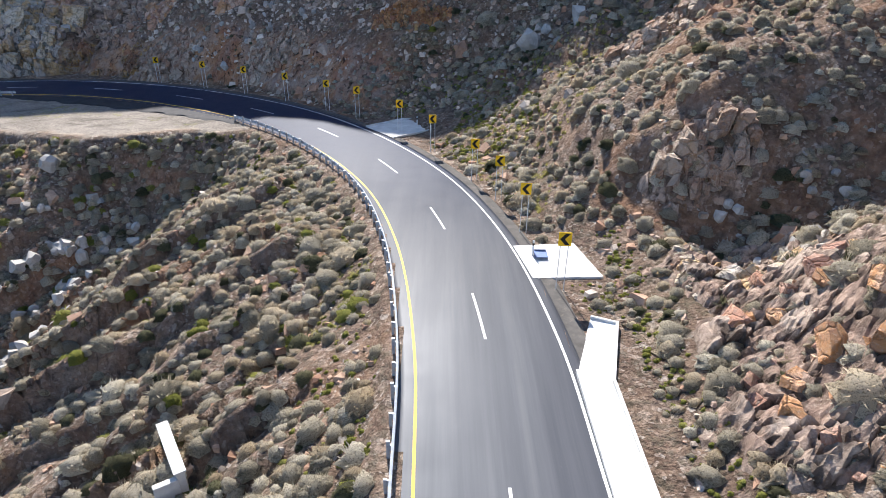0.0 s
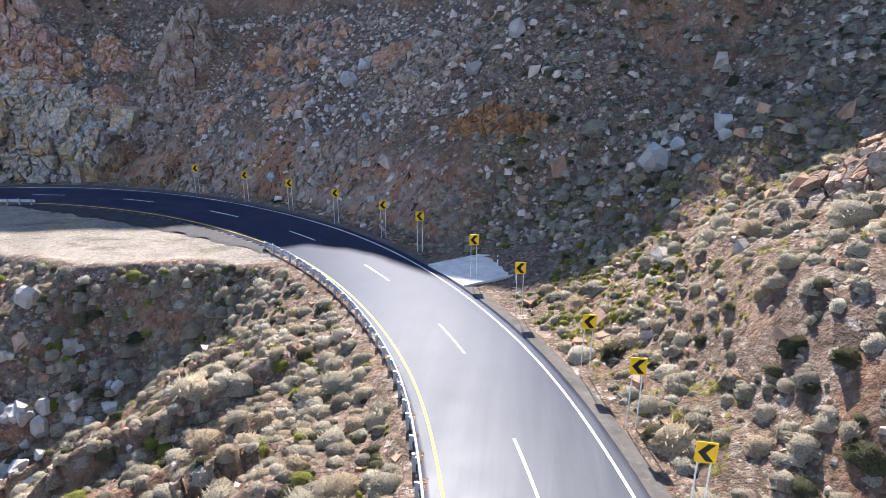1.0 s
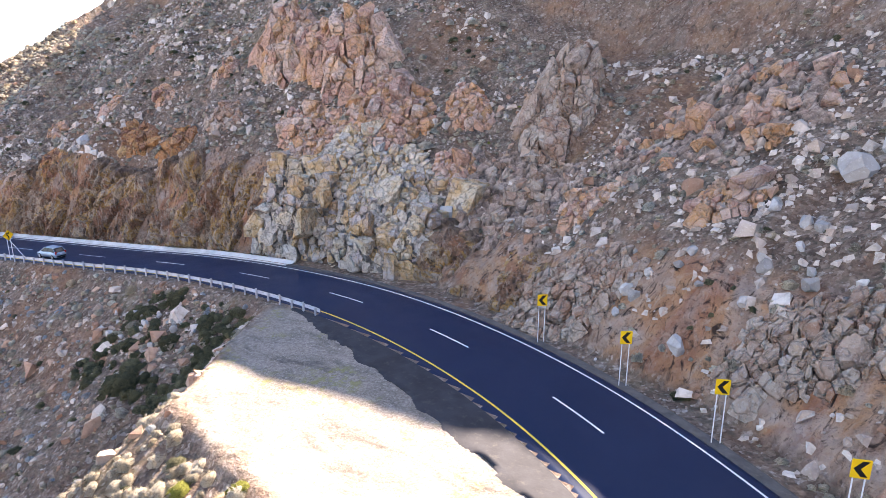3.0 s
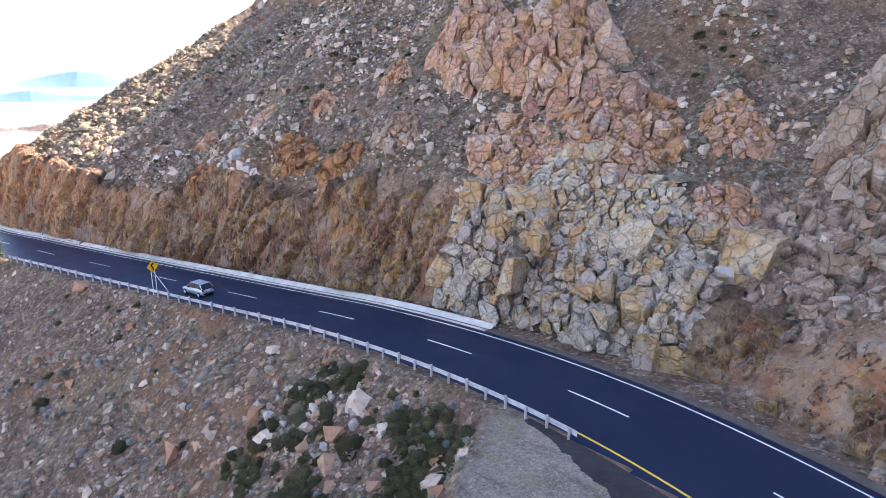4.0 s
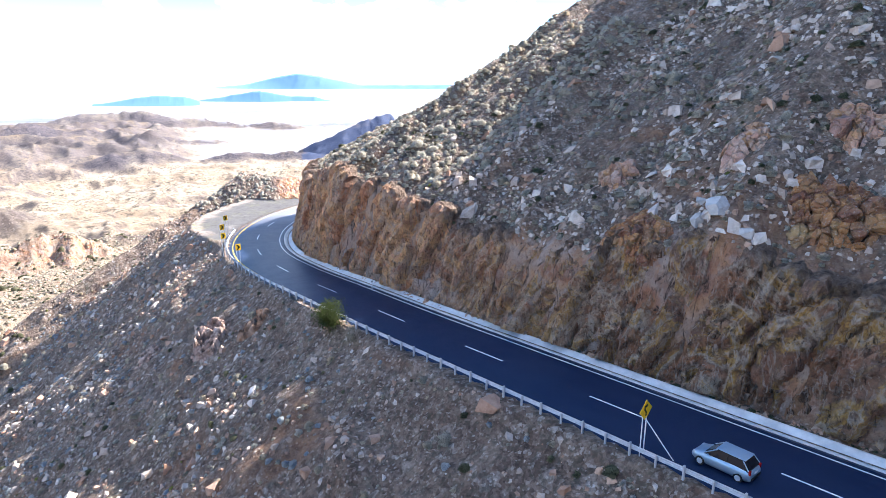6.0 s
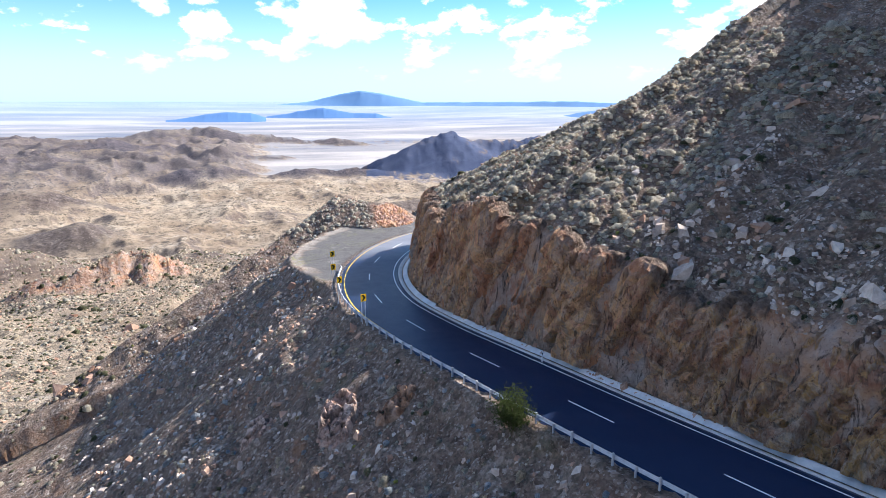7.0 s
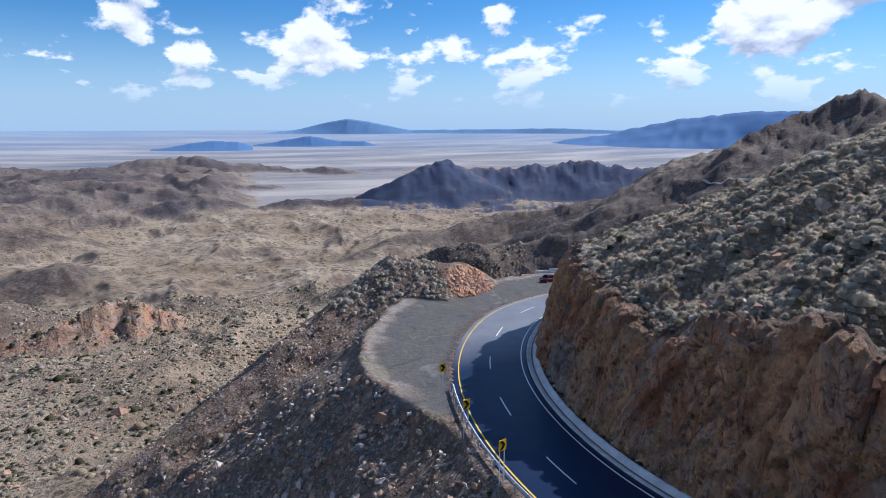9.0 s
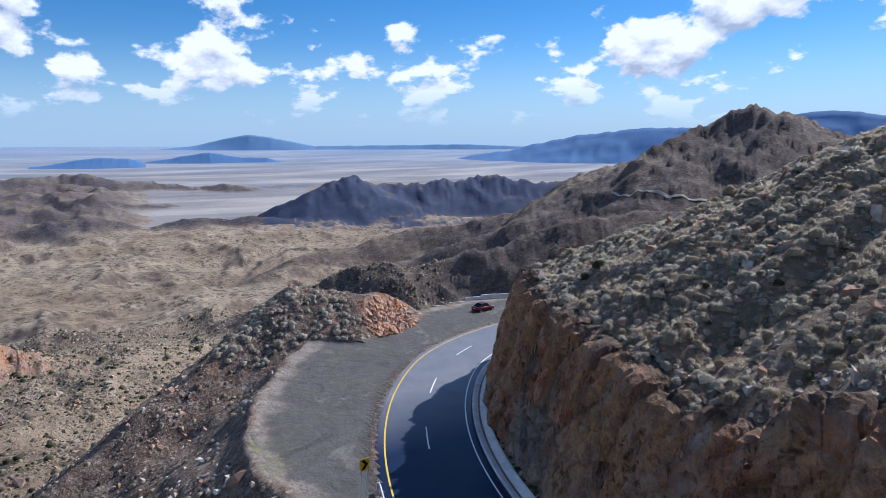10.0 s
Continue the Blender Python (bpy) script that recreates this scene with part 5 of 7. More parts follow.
def scatter(name, shapes, places, sizes, material, label, category, tilt=0.0, squash=0.0):
    """Many small things that nobody could count, as one object."""
    vs, fs, tones, n = [], [], [], 0
    pick = RNG.integers(0, len(shapes), len(places))
    for k, (v, f) in enumerate(shapes):
        here = places[pick == k]
        if not len(here):
            continue
        size = sizes[pick == k]
        a = RNG.uniform(0, 2 * math.pi, len(here))
        c, s = np.cos(a), np.sin(a)
        flat = 1 + RNG.uniform(-squash, squash, len(here))
        x = v[None, :, 0] * c[:, None] - v[None, :, 1] * s[:, None]
        y = v[None, :, 0] * s[:, None] + v[None, :, 1] * c[:, None]
        z = np.broadcast_to(v[None, :, 2], x.shape) * flat[:, None]
        if tilt:
            lean = RNG.normal(0, tilt, (len(here), 2))
            z = z + x * lean[:, 0:1] + y * lean[:, 1:2]
        p = np.stack([x, y, z], 2) * size[:, None, None] + here[:, None, :]
        vs.append(p.reshape(-1, 3))
        fs.append((f[None] + (np.arange(len(here)) * len(v))[:, None, None] + n).reshape(-1, 3))
        tones.append(np.repeat(RNG.uniform(size=len(here)), len(v)))
        n += len(here) * len(v)
    ob = new(name, tri_mesh(name, np.vstack(vs), np.vstack(fs), material, name in ("scrub", "weeds")))
    tones = np.concatenate(tones)
    paint_cover(ob.data, np.stack([tones, tones, tones], 1), "tone")
    return tagged(ob, label, category, kind="stuff")


TINTS = {"grey_green_scrub": ((0.29, 0.255, 0.185), (0.47, 0.42, 0.32), (0.64, 0.58, 0.46)),
         "dry_tan_scrub": ((0.38, 0.30, 0.195), (0.57, 0.475, 0.335), (0.72, 0.63, 0.48)),
         "dark_olive_scrub": ((0.07, 0.07, 0.04), (0.13, 0.13, 0.072), (0.22, 0.21, 0.125)),
         "pale_grey_scrub": ((0.44, 0.39, 0.30), (0.64, 0.585, 0.465), (0.78, 0.73, 0.60)),
         "fresh_yellow_green_scrub": ((0.17, 0.18, 0.04), (0.29, 0.295, 0.07), (0.42, 0.41, 0.13))}
SHRUB_GREY, SHRUB_DRY, SHRUB_DARK, SHRUB_PALE, SHRUB_LIME = [scrub_material(name, *tones) for name, tones in TINTS.items()]
ONE_SHRUB = [scrub_material("single_" + name, *tones, False) for name, tones in list(TINTS.items())[:4]]
# tones lifted so the nose's tufts look sunlit where sun only grazes
SUNLIT_TUFTS = scrub_material("sunlit_tufts", (0.56, 0.49, 0.37), (0.74, 0.67, 0.54), (0.84, 0.79, 0.67), True, 0.65)
STONE_GREY = stone_material("grey_granite", (0.29, 0.225, 0.175), (0.45, 0.37, 0.30), (0.60, 0.52, 0.44))
STONE_WARM = stone_material("pink_granite", (0.32, 0.175, 0.11), (0.45, 0.28, 0.19), (0.54, 0.37, 0.26))
BOULDER_GREY = stone_material("grey_boulder", (0.30, 0.28, 0.255), (0.42, 0.40, 0.37), (0.56, 0.53, 0.49), True)
BOULDER_WARM = stone_material("salmon_boulder", (0.30, 0.18, 0.115), (0.40, 0.26, 0.18), (0.44, 0.26, 0.11), True)


VERGE_END = station(-48, 95.2)


def candidates(n, box):
    x, y = RNG.uniform(box[0], box[1], n), RNG.uniform(box[2], box[3], n)
    d, s, rock = sampled(GD, x, y), sampled(GS, x, y), sampled(GROCK, x, y)
    f, b, w = shoulder(s), toe(s), cut_wide(s)
    off_road = np.where(d > 0, d > f + 0.4, (-d > b + w + 0.6) | ((-d > 6.6) & (s < VERGE_END)))
    off_road &= ~((x > 4.5) & (x < 11.2) & (y > 34.6) & (y < 41.2)) & ~((x > 6) & (x < 10.6) & (y < 31)) & ~((x > -10) & (x < 1.4) & (y > 69) & (y < 78.6))
    return x[off_road], y[off_road], d[off_road], s[off_road]


def with_height(x, y, sink=0.0):
    return np.stack([x, y, height(x, y) - sink], 1)


def clumpy(x, y, scale, seed, lo, hi):
    """Chance of something growing or lying there, in patches."""
    return step01(lo, hi, fbm(x / scale, y / scale, 0.0, 3, seed))


def chip_shape(seed):
    """A small angular stone: a block with every corner knocked out of true."""
    r = np.random.default_rng(seed)
    v = np.array([(x, y, z) for z in (-0.35, 0.35) for y in (-0.5, 0.5) for x in (-0.5, 0.5)]) + r.normal(0, 0.14, (8, 3))
    v[4:, :2] *= r.uniform(0.45, 0.85)
    f = [(0, 2, 3), (0, 3, 1), (4, 5, 7), (4, 7, 6), (0, 1, 5), (0, 5, 4), (1, 3, 7), (1, 7, 5), (3, 2, 6), (3, 6, 7), (2, 0, 4), (2, 4, 6)]
    return v, np.array(f)


stones = [chip_shape(100 + i) for i in range(12)]
shrubs = [shrub_shape(200 + i, 26, 0.28, 5, 0.11, 2, 0.2, 0.84) for i in range(8)]
fine_shrubs = [shrub_shape(300 + i, 360, 0.24, 9, 0.04, 3, 0.16, 0.86) for i in range(4)]

# the slopes that the road passes: uphill to the brow, the first bend's gully, and the bank below
BOXES = [((-240, -10, 84, 136), 1.0), ((-10, 38, 12, 112), 1.0), ((-70, -2, 12, 90), 1.2), ((-26, -3, 14, 62), 1.2), ((-235, -165, 84, 112), 0.9), ((-270, -60, 34, 92), 1.0)]


def grow(total, seed):
    xs, ys, ds, ss = [], [], [], []
    areas = [(b[1] - b[0]) * (b[3] - b[2]) * w for b, w in BOXES]
    for (b, w), a in zip(BOXES, areas):
        x, y, d, s = candidates(int(total * a / sum(areas)), b)
        xs.append(x), ys.append(y), ds.append(d), ss.append(s)
    return np.concatenate(xs), np.concatenate(ys), np.concatenate(ds), np.concatenate(ss)


def local_size(x, d):
    """Plants are small on the steep bank, larger on the hill and by the first bend."""
    return np.where((x < -60) & (d > 0), 0.62, np.where(d < 0, 0.80, 1.0))


for material, total, lo, hi, size, label in (
        (SHRUB_GREY, 14000, -0.7, 0.1, 0.56, "low grey-green desert scrub all over the slopes"),
        (SHRUB_DRY, 8500, -0.5, 0.2, 0.50, "dry tan brittle scrub on the slopes"),
        (SHRUB_DARK, 5500, -0.25, 0.4, 0.50, "dark olive scrub in hollows and at the foot of the cut"),
        (SHRUB_PALE, 4500, -0.4, 0.4, 0.46, "pale grey scrub dotted over the bank"),
        (SHRUB_LIME, 800, 0.05, 0.5, 0.38, "fresh yellow-green scrub by the road")):
    x, y, d, s = grow(total, 1)
    keep = RNG.uniform(size=len(x)) < clumpy(x, y, 13, int(total), lo, hi)
    keep &= ~((x < -165) & (d < 0) & (RNG.uniform(size=len(x)) < 0.75))
    keep &= ~((x > -62) & (x < -8) & (y > 88) & (RNG.uniform(size=len(x)) < 0.5)) & ~((x < -66) & (d > 0) & (RNG.uniform(size=len(x)) < 0.45)) & ~((x > -60) & (y < 86) & (d > 0))
    x, y, d = x[keep], y[keep], d[keep]
    scatter("scrub", shrubs, with_height(x, y, 0.05), size * local_size(x, d) * RNG.lognormal(0, 0.38, len(x)), material, label, "scrub", 0.12, 0.2)

for material, total, lo, hi, size, label in (
        (STONE_GREY, 24000, -0.5, 0.3, 0.20, "grey granite rubble strewn over the slopes"),
        (STONE_WARM, 24000, -0.5, 0.25, 0.24, "pinkish brown granite rubble on the slopes")):
    x, y, d, s = grow(total, 2)
    keep = RNG.uniform(size=len(x)) < clumpy(x, y, 9, int(total), lo, hi)
    keep &= ~((x > -30) & (d > 0) & (RNG.uniform(size=len(x)) < 0.6)) & ~((x < -165) & (d < 0) & (RNG.uniform(size=len(x)) < 0.5))
    x, y, d = x[keep], y[keep], d[keep]
    scatter("rubble", stones, with_height(x, y, 0.03), size * RNG.lognormal(0, 0.6, len(x)), material, label, "stones", 0.25, 0.3)

# softer, fuller tufts on the first bank and on the sunlit top of the last rock nose
soft_tufts = [shrub_shape(270 + i, 74, 0.28, 7, 0.07, 2, 0.2, 0.84) for i in range(6)]
for box, total, mats, size, uphill in (((-60, -3, 12, 86), 5600, ((SHRUB_GREY, 0.5, "grey-green"), (SHRUB_PALE, 0.65, "pale grey"), (SHRUB_DRY, 0.88, "straw-coloured"), (SHRUB_DARK, 0.95, "dark olive"), (SHRUB_LIME, 1.0, "yellow-green")), 0.60, False),
                                       ((0, 36, 12, 104), 2300, ((SHRUB_GREY, 0.55, "grey-green"), (SHRUB_PALE, 0.75, "pale grey"), (SHRUB_DRY, 0.92, "straw-coloured"), (SHRUB_DARK, 1.0, "dark olive")), 0.56, True),
                                       ((-246, -160, 82, 125), 6800, ((SUNLIT_TUFTS, 0.55, "sunlit pale"), (SHRUB_PALE, 0.72, "pale grey"), (SHRUB_DRY, 0.95, "straw-coloured"), (SHRUB_GREY, 1.0, "grey-green")), 0.40, True)):
    x, y, d, s = candidates(total, box)
    keep = ((d < 0) if uphill else (d > 0)) & (RNG.uniform(size=len(x)) < clumpy(x, y, 7, 77, -0.7, -0.1))
    x, y = x[keep], y[keep]
    lot, start = RNG.uniform(size=len(x)), 0.0
    for material, end, hue in mats:
        m = (lot >= start) & (lot < end)
        start = end
        scatter("scrub", soft_tufts, with_height(x[m], y[m], 0.04), size * RNG.lognormal(0, 0.33, m.sum()), material, hue + " rounded scrub tufts on the slope", "scrub", 0.1, 0.2)

x, y = RNG.uniform(-278, -248, 900), RNG.uniform(70, 104, 900)
keep = (sampled(GKNOLL, x, y) > 0.4) & (knoll_sides(x, y)[1] + RNG.uniform(-1.5, 1.5, 900) > knoll_sides(x, y)[0])
x, y = x[keep], y[keep]
scatter("scrub", soft_tufts, with_height(x, y, 0.04), 0.5 * RNG.lognormal(0, 0.33, len(x)), SHRUB_PALE, "pale grey rounded scrub on the knoll", "scrub", 0.1, 0.2)

# pale stones on the hill above the bend and the cut
x, y, d, s = candidates(10500, (-160, -8, 92, 136))
keep = (d < 0) & (RNG.uniform(size=len(x)) < clumpy(x, y, 8, 55, -0.4, 0.3))
x, y = x[keep], y[keep]
STONE_PALE = stone_material("pale_granite_stones", (0.42, 0.32, 0.25), (0.58, 0.475, 0.385), (0.72, 0.64, 0.55))
scatter("rubble", stones, with_height(x, y, 0.0), 0.30 * RNG.lognormal(0, 0.55, len(x)), STONE_PALE, "pale angular stones on the hill above the road", "stones", 0.25, 0.3)

x, y, d, s = candidates(4200, (-244, -55, 30, 98))
keep = (d > 0) & (RNG.uniform(size=len(x)) < clumpy(x, y, 6, 57, -0.5, 0.3))
x, y = x[keep], y[keep]
scatter("rubble", stones, with_height(x, y, 0.0), 0.34 * RNG.lognormal(0, 0.5, len(x)), STONE_PALE, "pale angular stones on the bank below the road", "stones", 0.25, 0.3)
SHRUB_BLUE = scrub_material("blue_grey_scrub", (0.26, 0.28, 0.28), (0.38, 0.405, 0.41), (0.50, 0.525, 0.53))
x, y, d, s = candidates(2600, (-244, -55, 30, 98))
keep = (d > 0) & (RNG.uniform(size=len(x)) < clumpy(x, y, 10, 58, -0.5, 0.4))
x, y = x[keep], y[keep]
scatter("scrub", soft_tufts, with_height(x, y, 0.03), 0.36 * RNG.lognormal(0, 0.35, len(x)), SHRUB_BLUE, "blue-grey rounded scrub on the bank below the road", "scrub", 0.1, 0.2)
x, y, d, s = candidates(2200, (-32, 30, 76, 125))
keep = (d < 0) & (RNG.uniform(size=len(x)) < clumpy(x, y, 7, 59, -0.5, 0.3))
x, y = x[keep], y[keep]
scatter("rubble", stones, with_height(x, y, 0.0), 0.38 * RNG.lognormal(0, 0.5, len(x)), STONE_PALE, "pale angular stones in the gully above the bend", "stones", 0.25, 0.3)

# the lower slopes and the valley's edge, beyond the near bank
low_tufts = [shrub_shape(250 + i, 5, 0.4, 5, 0.2) for i in range(4)]
away, turn = RNG.uniform(0, 1, 32000) ** 0.7 * 330 + 50, np.radians(RNG.uniform(60, 145, 32000))
vx, vy = -171 - away * np.sin(turn), 55 + away * np.cos(turn)
out = (vx < -272) | (vy < 36)
vx, vy = vx[out], vy[out]
vz, _, vd, _, _ = ground(vx, vy, False)
for material, share, size, label in ((SHRUB_GREY, (0.0, 0.36), 0.62, "grey-green scrub dotted over the valley slopes"), (SHRUB_DARK, (0.36, 0.6), 0.66, "dark scrub dotted over the valley slopes"), (SHRUB_DRY, (0.6, 0.8), 0.62, "dry scrub dotted over the valley slopes")):
    m = slice(int(len(vx) * share[0]), int(len(vx) * share[1]))
    here = np.stack([vx[m], vy[m], vz[m] - 0.12], 1)
    scatter("scrub", low_tufts, here, size * RNG.lognormal(0, 0.4, len(here)), material, label, "scrub", 0.1, 0.2)
m = slice(int(len(vx) * 0.8), len(vx))
here = np.stack([vx[m], vy[m], vz[m] - 0.1], 1)
scatter("rubble", stones, here, 0.5 * RNG.lognormal(0, 0.5, len(here)), STONE_WARM, "brown rubble on the valley slopes", "stones", 0.25, 0.3)


# ---------------------------------------------------------------- boulders that stand out
rounded = [stone_shape(400 + i, 34, 0.86) for i in range(3)]
jagged = [stone_shape(420 + i, 8 + i, 0.85) for i in range(5)]
BOULDER_MESHES = {}
for tint, material in (("grey", BOULDER_GREY), ("warm", BOULDER_WARM)):
    BOULDER_MESHES[tint] = [tri_mesh("boulder", v, f, material) for v, f in rounded + jagged]


def boulder(x, y, size, tint, label, group="", tall=1.0, round_one=None):
    """One boulder, bedded a little in the slope."""
    meshes = BOULDER_MESHES[tint]
    me = meshes[RNG.integers(0, 3)] if round_one else meshes[RNG.integers(3, 8)]
    ob = new("boulder", me)
    z = float(height(np.array([x]), np.array([y]))[0])
    ob.matrix_basis = Matrix.Translation((x, y, z + 0.16 * size * tall)) @ Euler(RNG.uniform((-0.3, -0.3, 0), (0.3, 0.3, 6.28)).tolist()).to_matrix().to_4x4() @ Matrix.Diagonal((size * RNG.uniform(0.85, 1.2), size * RNG.uniform(0.8, 1.1), size * tall, 1))
    return tagged(ob, label, "boulder", group)


def pile(cx, cy, rx, ry, n, lo, hi, tint, label, group, tall=1.0):
    for _ in range(n):
        a, r = RNG.uniform(0, 6.28), math.sqrt(RNG.uniform(0, 1))
        boulder(cx + rx * r * math.cos(a), cy + ry * r * math.sin(a), RNG.uniform(lo, hi), tint, label, group, tall * RNG.uniform(0.8, 1.3), RNG.uniform() < 0.6)


for x, y, size in ((10.7, 81.0, 3.2), (-7.5, 100.5, 2.2), (-2.5, 101.2, 2.6), (-26, 112, 2.6), (-24, 113.5, 2.0), (-45.9, 70.5, 2.6), (14, 79, 1.8), (13, 83, 1.5), (17, 84, 2.0), (16.5, 81, 1.6)):
    boulder(x, y, size, "grey", "large pale grey rounded boulder on the slope", "large pale boulders", 1.0, True)
for x, y, size in ((-124.8, 100.9, 1.9), (-125.6, 99.8, 1.3), (-121.5, 100.8, 1.0), (-127, 101.5, 0.8), (-57.7 * 1.1, 112.5, 1.7)):
    boulder(x, y, size, "grey", "pale broken block lying above the rock cut", "pale blocks above the cut")
pile(-30, 104, 12, 6, 26, 0.5, 1.2, "grey", "grey block on the rubbly slope", "grey blocks")
pile(21, 39, 7, 4, 18, 0.35, 1.0, "grey", "pale block in the side gully", "gully blocks")
pile(-42, 55, 5, 8, 60, 0.8, 1.9, "grey", "pale fallen boulder in the gully below the road", "gully boulders")
pile(-41, 65, 6, 4, 16, 0.6, 1.4, "grey", "pale fallen boulder in the gully below the road", "gully boulders")
pile(-82, 86, 8, 3, 18, 0.4, 1.0, "grey", "pale stone on the bank below the guardrail", "bank stones")


def outcrop(cx, cy, rx, ry, high, material, label, turn=0.0, block=1.6, seed=0, steep=1.0):
    """Jointed bedrock standing out of the slope: blocks of uneven height with open cracks between them."""
    u, v = np.meshgrid(np.arange(-rx, rx, 0.2), np.arange(-ry, ry, 0.2))
    c, s = math.cos(radians(turn)), math.sin(radians(turn))
    x, y = cx + u * c - v * s, cy + u * s + v * c
    z0 = height(x, y)
    edge = 1 - np.sqrt((u / rx) ** 2 + (v / ry) ** 2) + 0.32 * fbm(x / 2.6, y / 2.6, 0.0, 3, seed + 1)
    mask = step01(0.0, 0.30 / steep, edge)
    wx, wy = x + 0.9 * fbm(x / 2, y / 2, 0.0, 2, seed + 2), y + 0.9 * fbm(x / 2, y / 2, 0.0, 2, seed + 3)
    d1, d2, own = blocks(wx / block, wy / block, z0 / block / 1.4, seed + 5)
    e1, e2, own2 = blocks(wx / block * 2.3, wy / block * 2.3, z0 / block, seed + 9)
    crack = np.exp(-((d2 - d1) / 0.09) ** 2)
    crack2 = np.exp(-((e2 - e1) / 0.10) ** 2)
    tilt = 0.35 * (hash01((own * 9999).astype(np.int64), 0, 0, seed) - 0.5) * (wx - np.floor(wx / block) * block)
    z = z0 - 0.35 + mask * (0.35 + high * (0.35 + 0.65 * own) + tilt + 0.25 * (own2 - 0.5) - 0.45 * crack - 0.15 * crack2 + 0.12 * fbm(x / 0.6, y / 0.6, 0.0, 3, seed + 12))
    push = mask * high * 0.35 * (own - 0.5)
    ob = grid_mesh("outcrop", np.stack([x + push * 0.3, y - push, z], 2), material, smooth=False)
    paint_cover(ob.data, np.stack([1 - step01(0.15, 0.5, mask), np.clip(0.75 * crack + 0.3 * crack2, 0, 1) * mask, own * 0.7 + own2 * 0.3], 2).reshape(-1, 3))
    return tagged(ob, label, "rock outcrop", kind="structure")


SALMON = "salmon-pink jointed granite outcrop on the hillside"
block_shapes = [stone_shape(500 + i, 2 + i // 2, 0.9) for i in range(7)] + [chip_shape(520 + i) for i in range(3)]
BLOCKS = {m.name: [tri_mesh("block", v, f, m) for v, f in block_shapes] for m in (BLOCK_PALE, BLOCK_SALMON, BLOCK_BROWN, BLOCK_OCHRE)}


def lay_block(parent, at, size, material, tall=1.0, lean=0.6):
    ob = new("block", BLOCKS[material.name][RNG.integers(0, len(block_shapes))])
    ob.parent = parent
    ob.matrix_basis = Matrix.Translation(at) @ Euler(RNG.uniform((-lean, -lean, 0), (lean, lean, 6.28)).tolist()).to_matrix().to_4x4() @ Matrix.Diagonal((size * RNG.uniform(0.6, 1.3), size * RNG.uniform(0.75, 1.15), size * tall * RNG.uniform(0.8, 1.3), 1))
    return ob


def slope_normal(x, y):
    e = 0.8
    gx_ = (height(x + e, y) - height(x - e, y)) / (2 * e)
    gy_ = (height(x, y + e) - height(x, y - e)) / (2 * e)
    nrm = np.stack([-gx_, -gy_, np.ones_like(gx_)], -1)
    return nrm / np.linalg.norm(nrm, axis=-1)[..., None]


def spaced(points, size, tall):
    """Picks points that keep their distance, each with a reach of its own."""
    chosen, reach = [], []
    radii = size * RNG.choice([0.38, 0.6, 0.9, 1.3, 1.8], len(points), p=(0.28, 0.34, 0.24, 0.10, 0.04))
    flat = points / np.array([1, 1, tall])
    for i, q in enumerate(flat):
        if chosen:
            gap = np.linalg.norm(flat[chosen] - q, axis=1)
            if (gap < 0.5 * (np.array(reach) + radii[i])).any():
                continue
        chosen.append(i), reach.append(radii[i])
        if len(chosen) == 900:
            break
    return np.array(chosen), np.array(reach)


def jointed_rock(parent, points, normals, size, material, tall=1.0, lean=0.0, limit=290, crack=0.03, proud=0.4):
    """Bedrock split along joints: blocks that fit one another, cut by the planes half way to their neighbours."""
    turn = Matrix.Rotation(lean, 3, "Y")
    back = np.array(turn.inverted())
    local = points @ back.T
    pick, reach = spaced(local, size, tall)
    squeeze = np.array([1, 1, 1 / tall])
    seeds, nrm = local[pick] * squeeze, (normals[pick] @ back.T) / squeeze
    nrm /= np.linalg.norm(nrm, axis=1)[:, None]
    rest_v, rest_f, count = [], [], 0
    for i in np.argsort(-reach):
        c, r = seeds[i], reach[i]
        bm = bmesh.new()
        bmesh.ops.create_cube(bm, size=2.1 * r)
        away = seeds - c
        dist = np.linalg.norm(away, axis=1)
        near = [j for j in np.argsort(dist)[1:15] if dist[j] < 2.2 * size]
        cuts = [(Vector(away[j] / dist[j]), dist[j] * (0.5 + 0.5 * (r * r - reach[j] ** 2) / (dist[j] ** 2 + r * r)) - crack * 0.5) for j in near]
        out = Vector(nrm[i])
        for _ in range(4):
            tip = (out + Vector(RNG.normal(0, 0.42, 3).tolist())).normalized()
            cuts.append((tip, r * RNG.uniform(0.35, 0.35 + proud)))
        for way, far in cuts:
            g = bm.verts[:] + bm.edges[:] + bm.faces[:]
            cut = bmesh.ops.bisect_plane(bm, geom=g, plane_co=way * max(far, 0.1 * r), plane_no=way, clear_outer=True)
            edges = [q for q in cut["geom_cut"] if isinstance(q, bmesh.types.BMEdge)]
            if edges:
                bmesh.ops.contextual_create(bm, geom=edges)
        if len(bm.verts) < 4:
            bm.free()
            continue
        bmesh.ops.triangulate(bm, faces=bm.faces[:])
        bmesh.ops.scale(bm, vec=(1, 1, tall), verts=bm.verts[:])
        bmesh.ops.rotate(bm, matrix=turn, verts=bm.verts[:])
        at = turn @ Vector((c / squeeze).tolist())
        count += 1
        if count <= limit:
            part("block", bm, material, parent).matrix_basis = Matrix.Translation(at)
            continue
        bm.verts.index_update()
        start = len(rest_v)
        rest_v += [tuple(q.co + at) for q in bm.verts]
        rest_f += [tuple(q.index + start for q in f.verts) for f in bm.faces]
        bm.free()
    if rest_f:
        tagged(mesh_object("small_blocks", rest_v, rest_f, BLOCK_REST[material.name], parent), "small blocks wedged between the large ones", kind="stuff")
    return parent


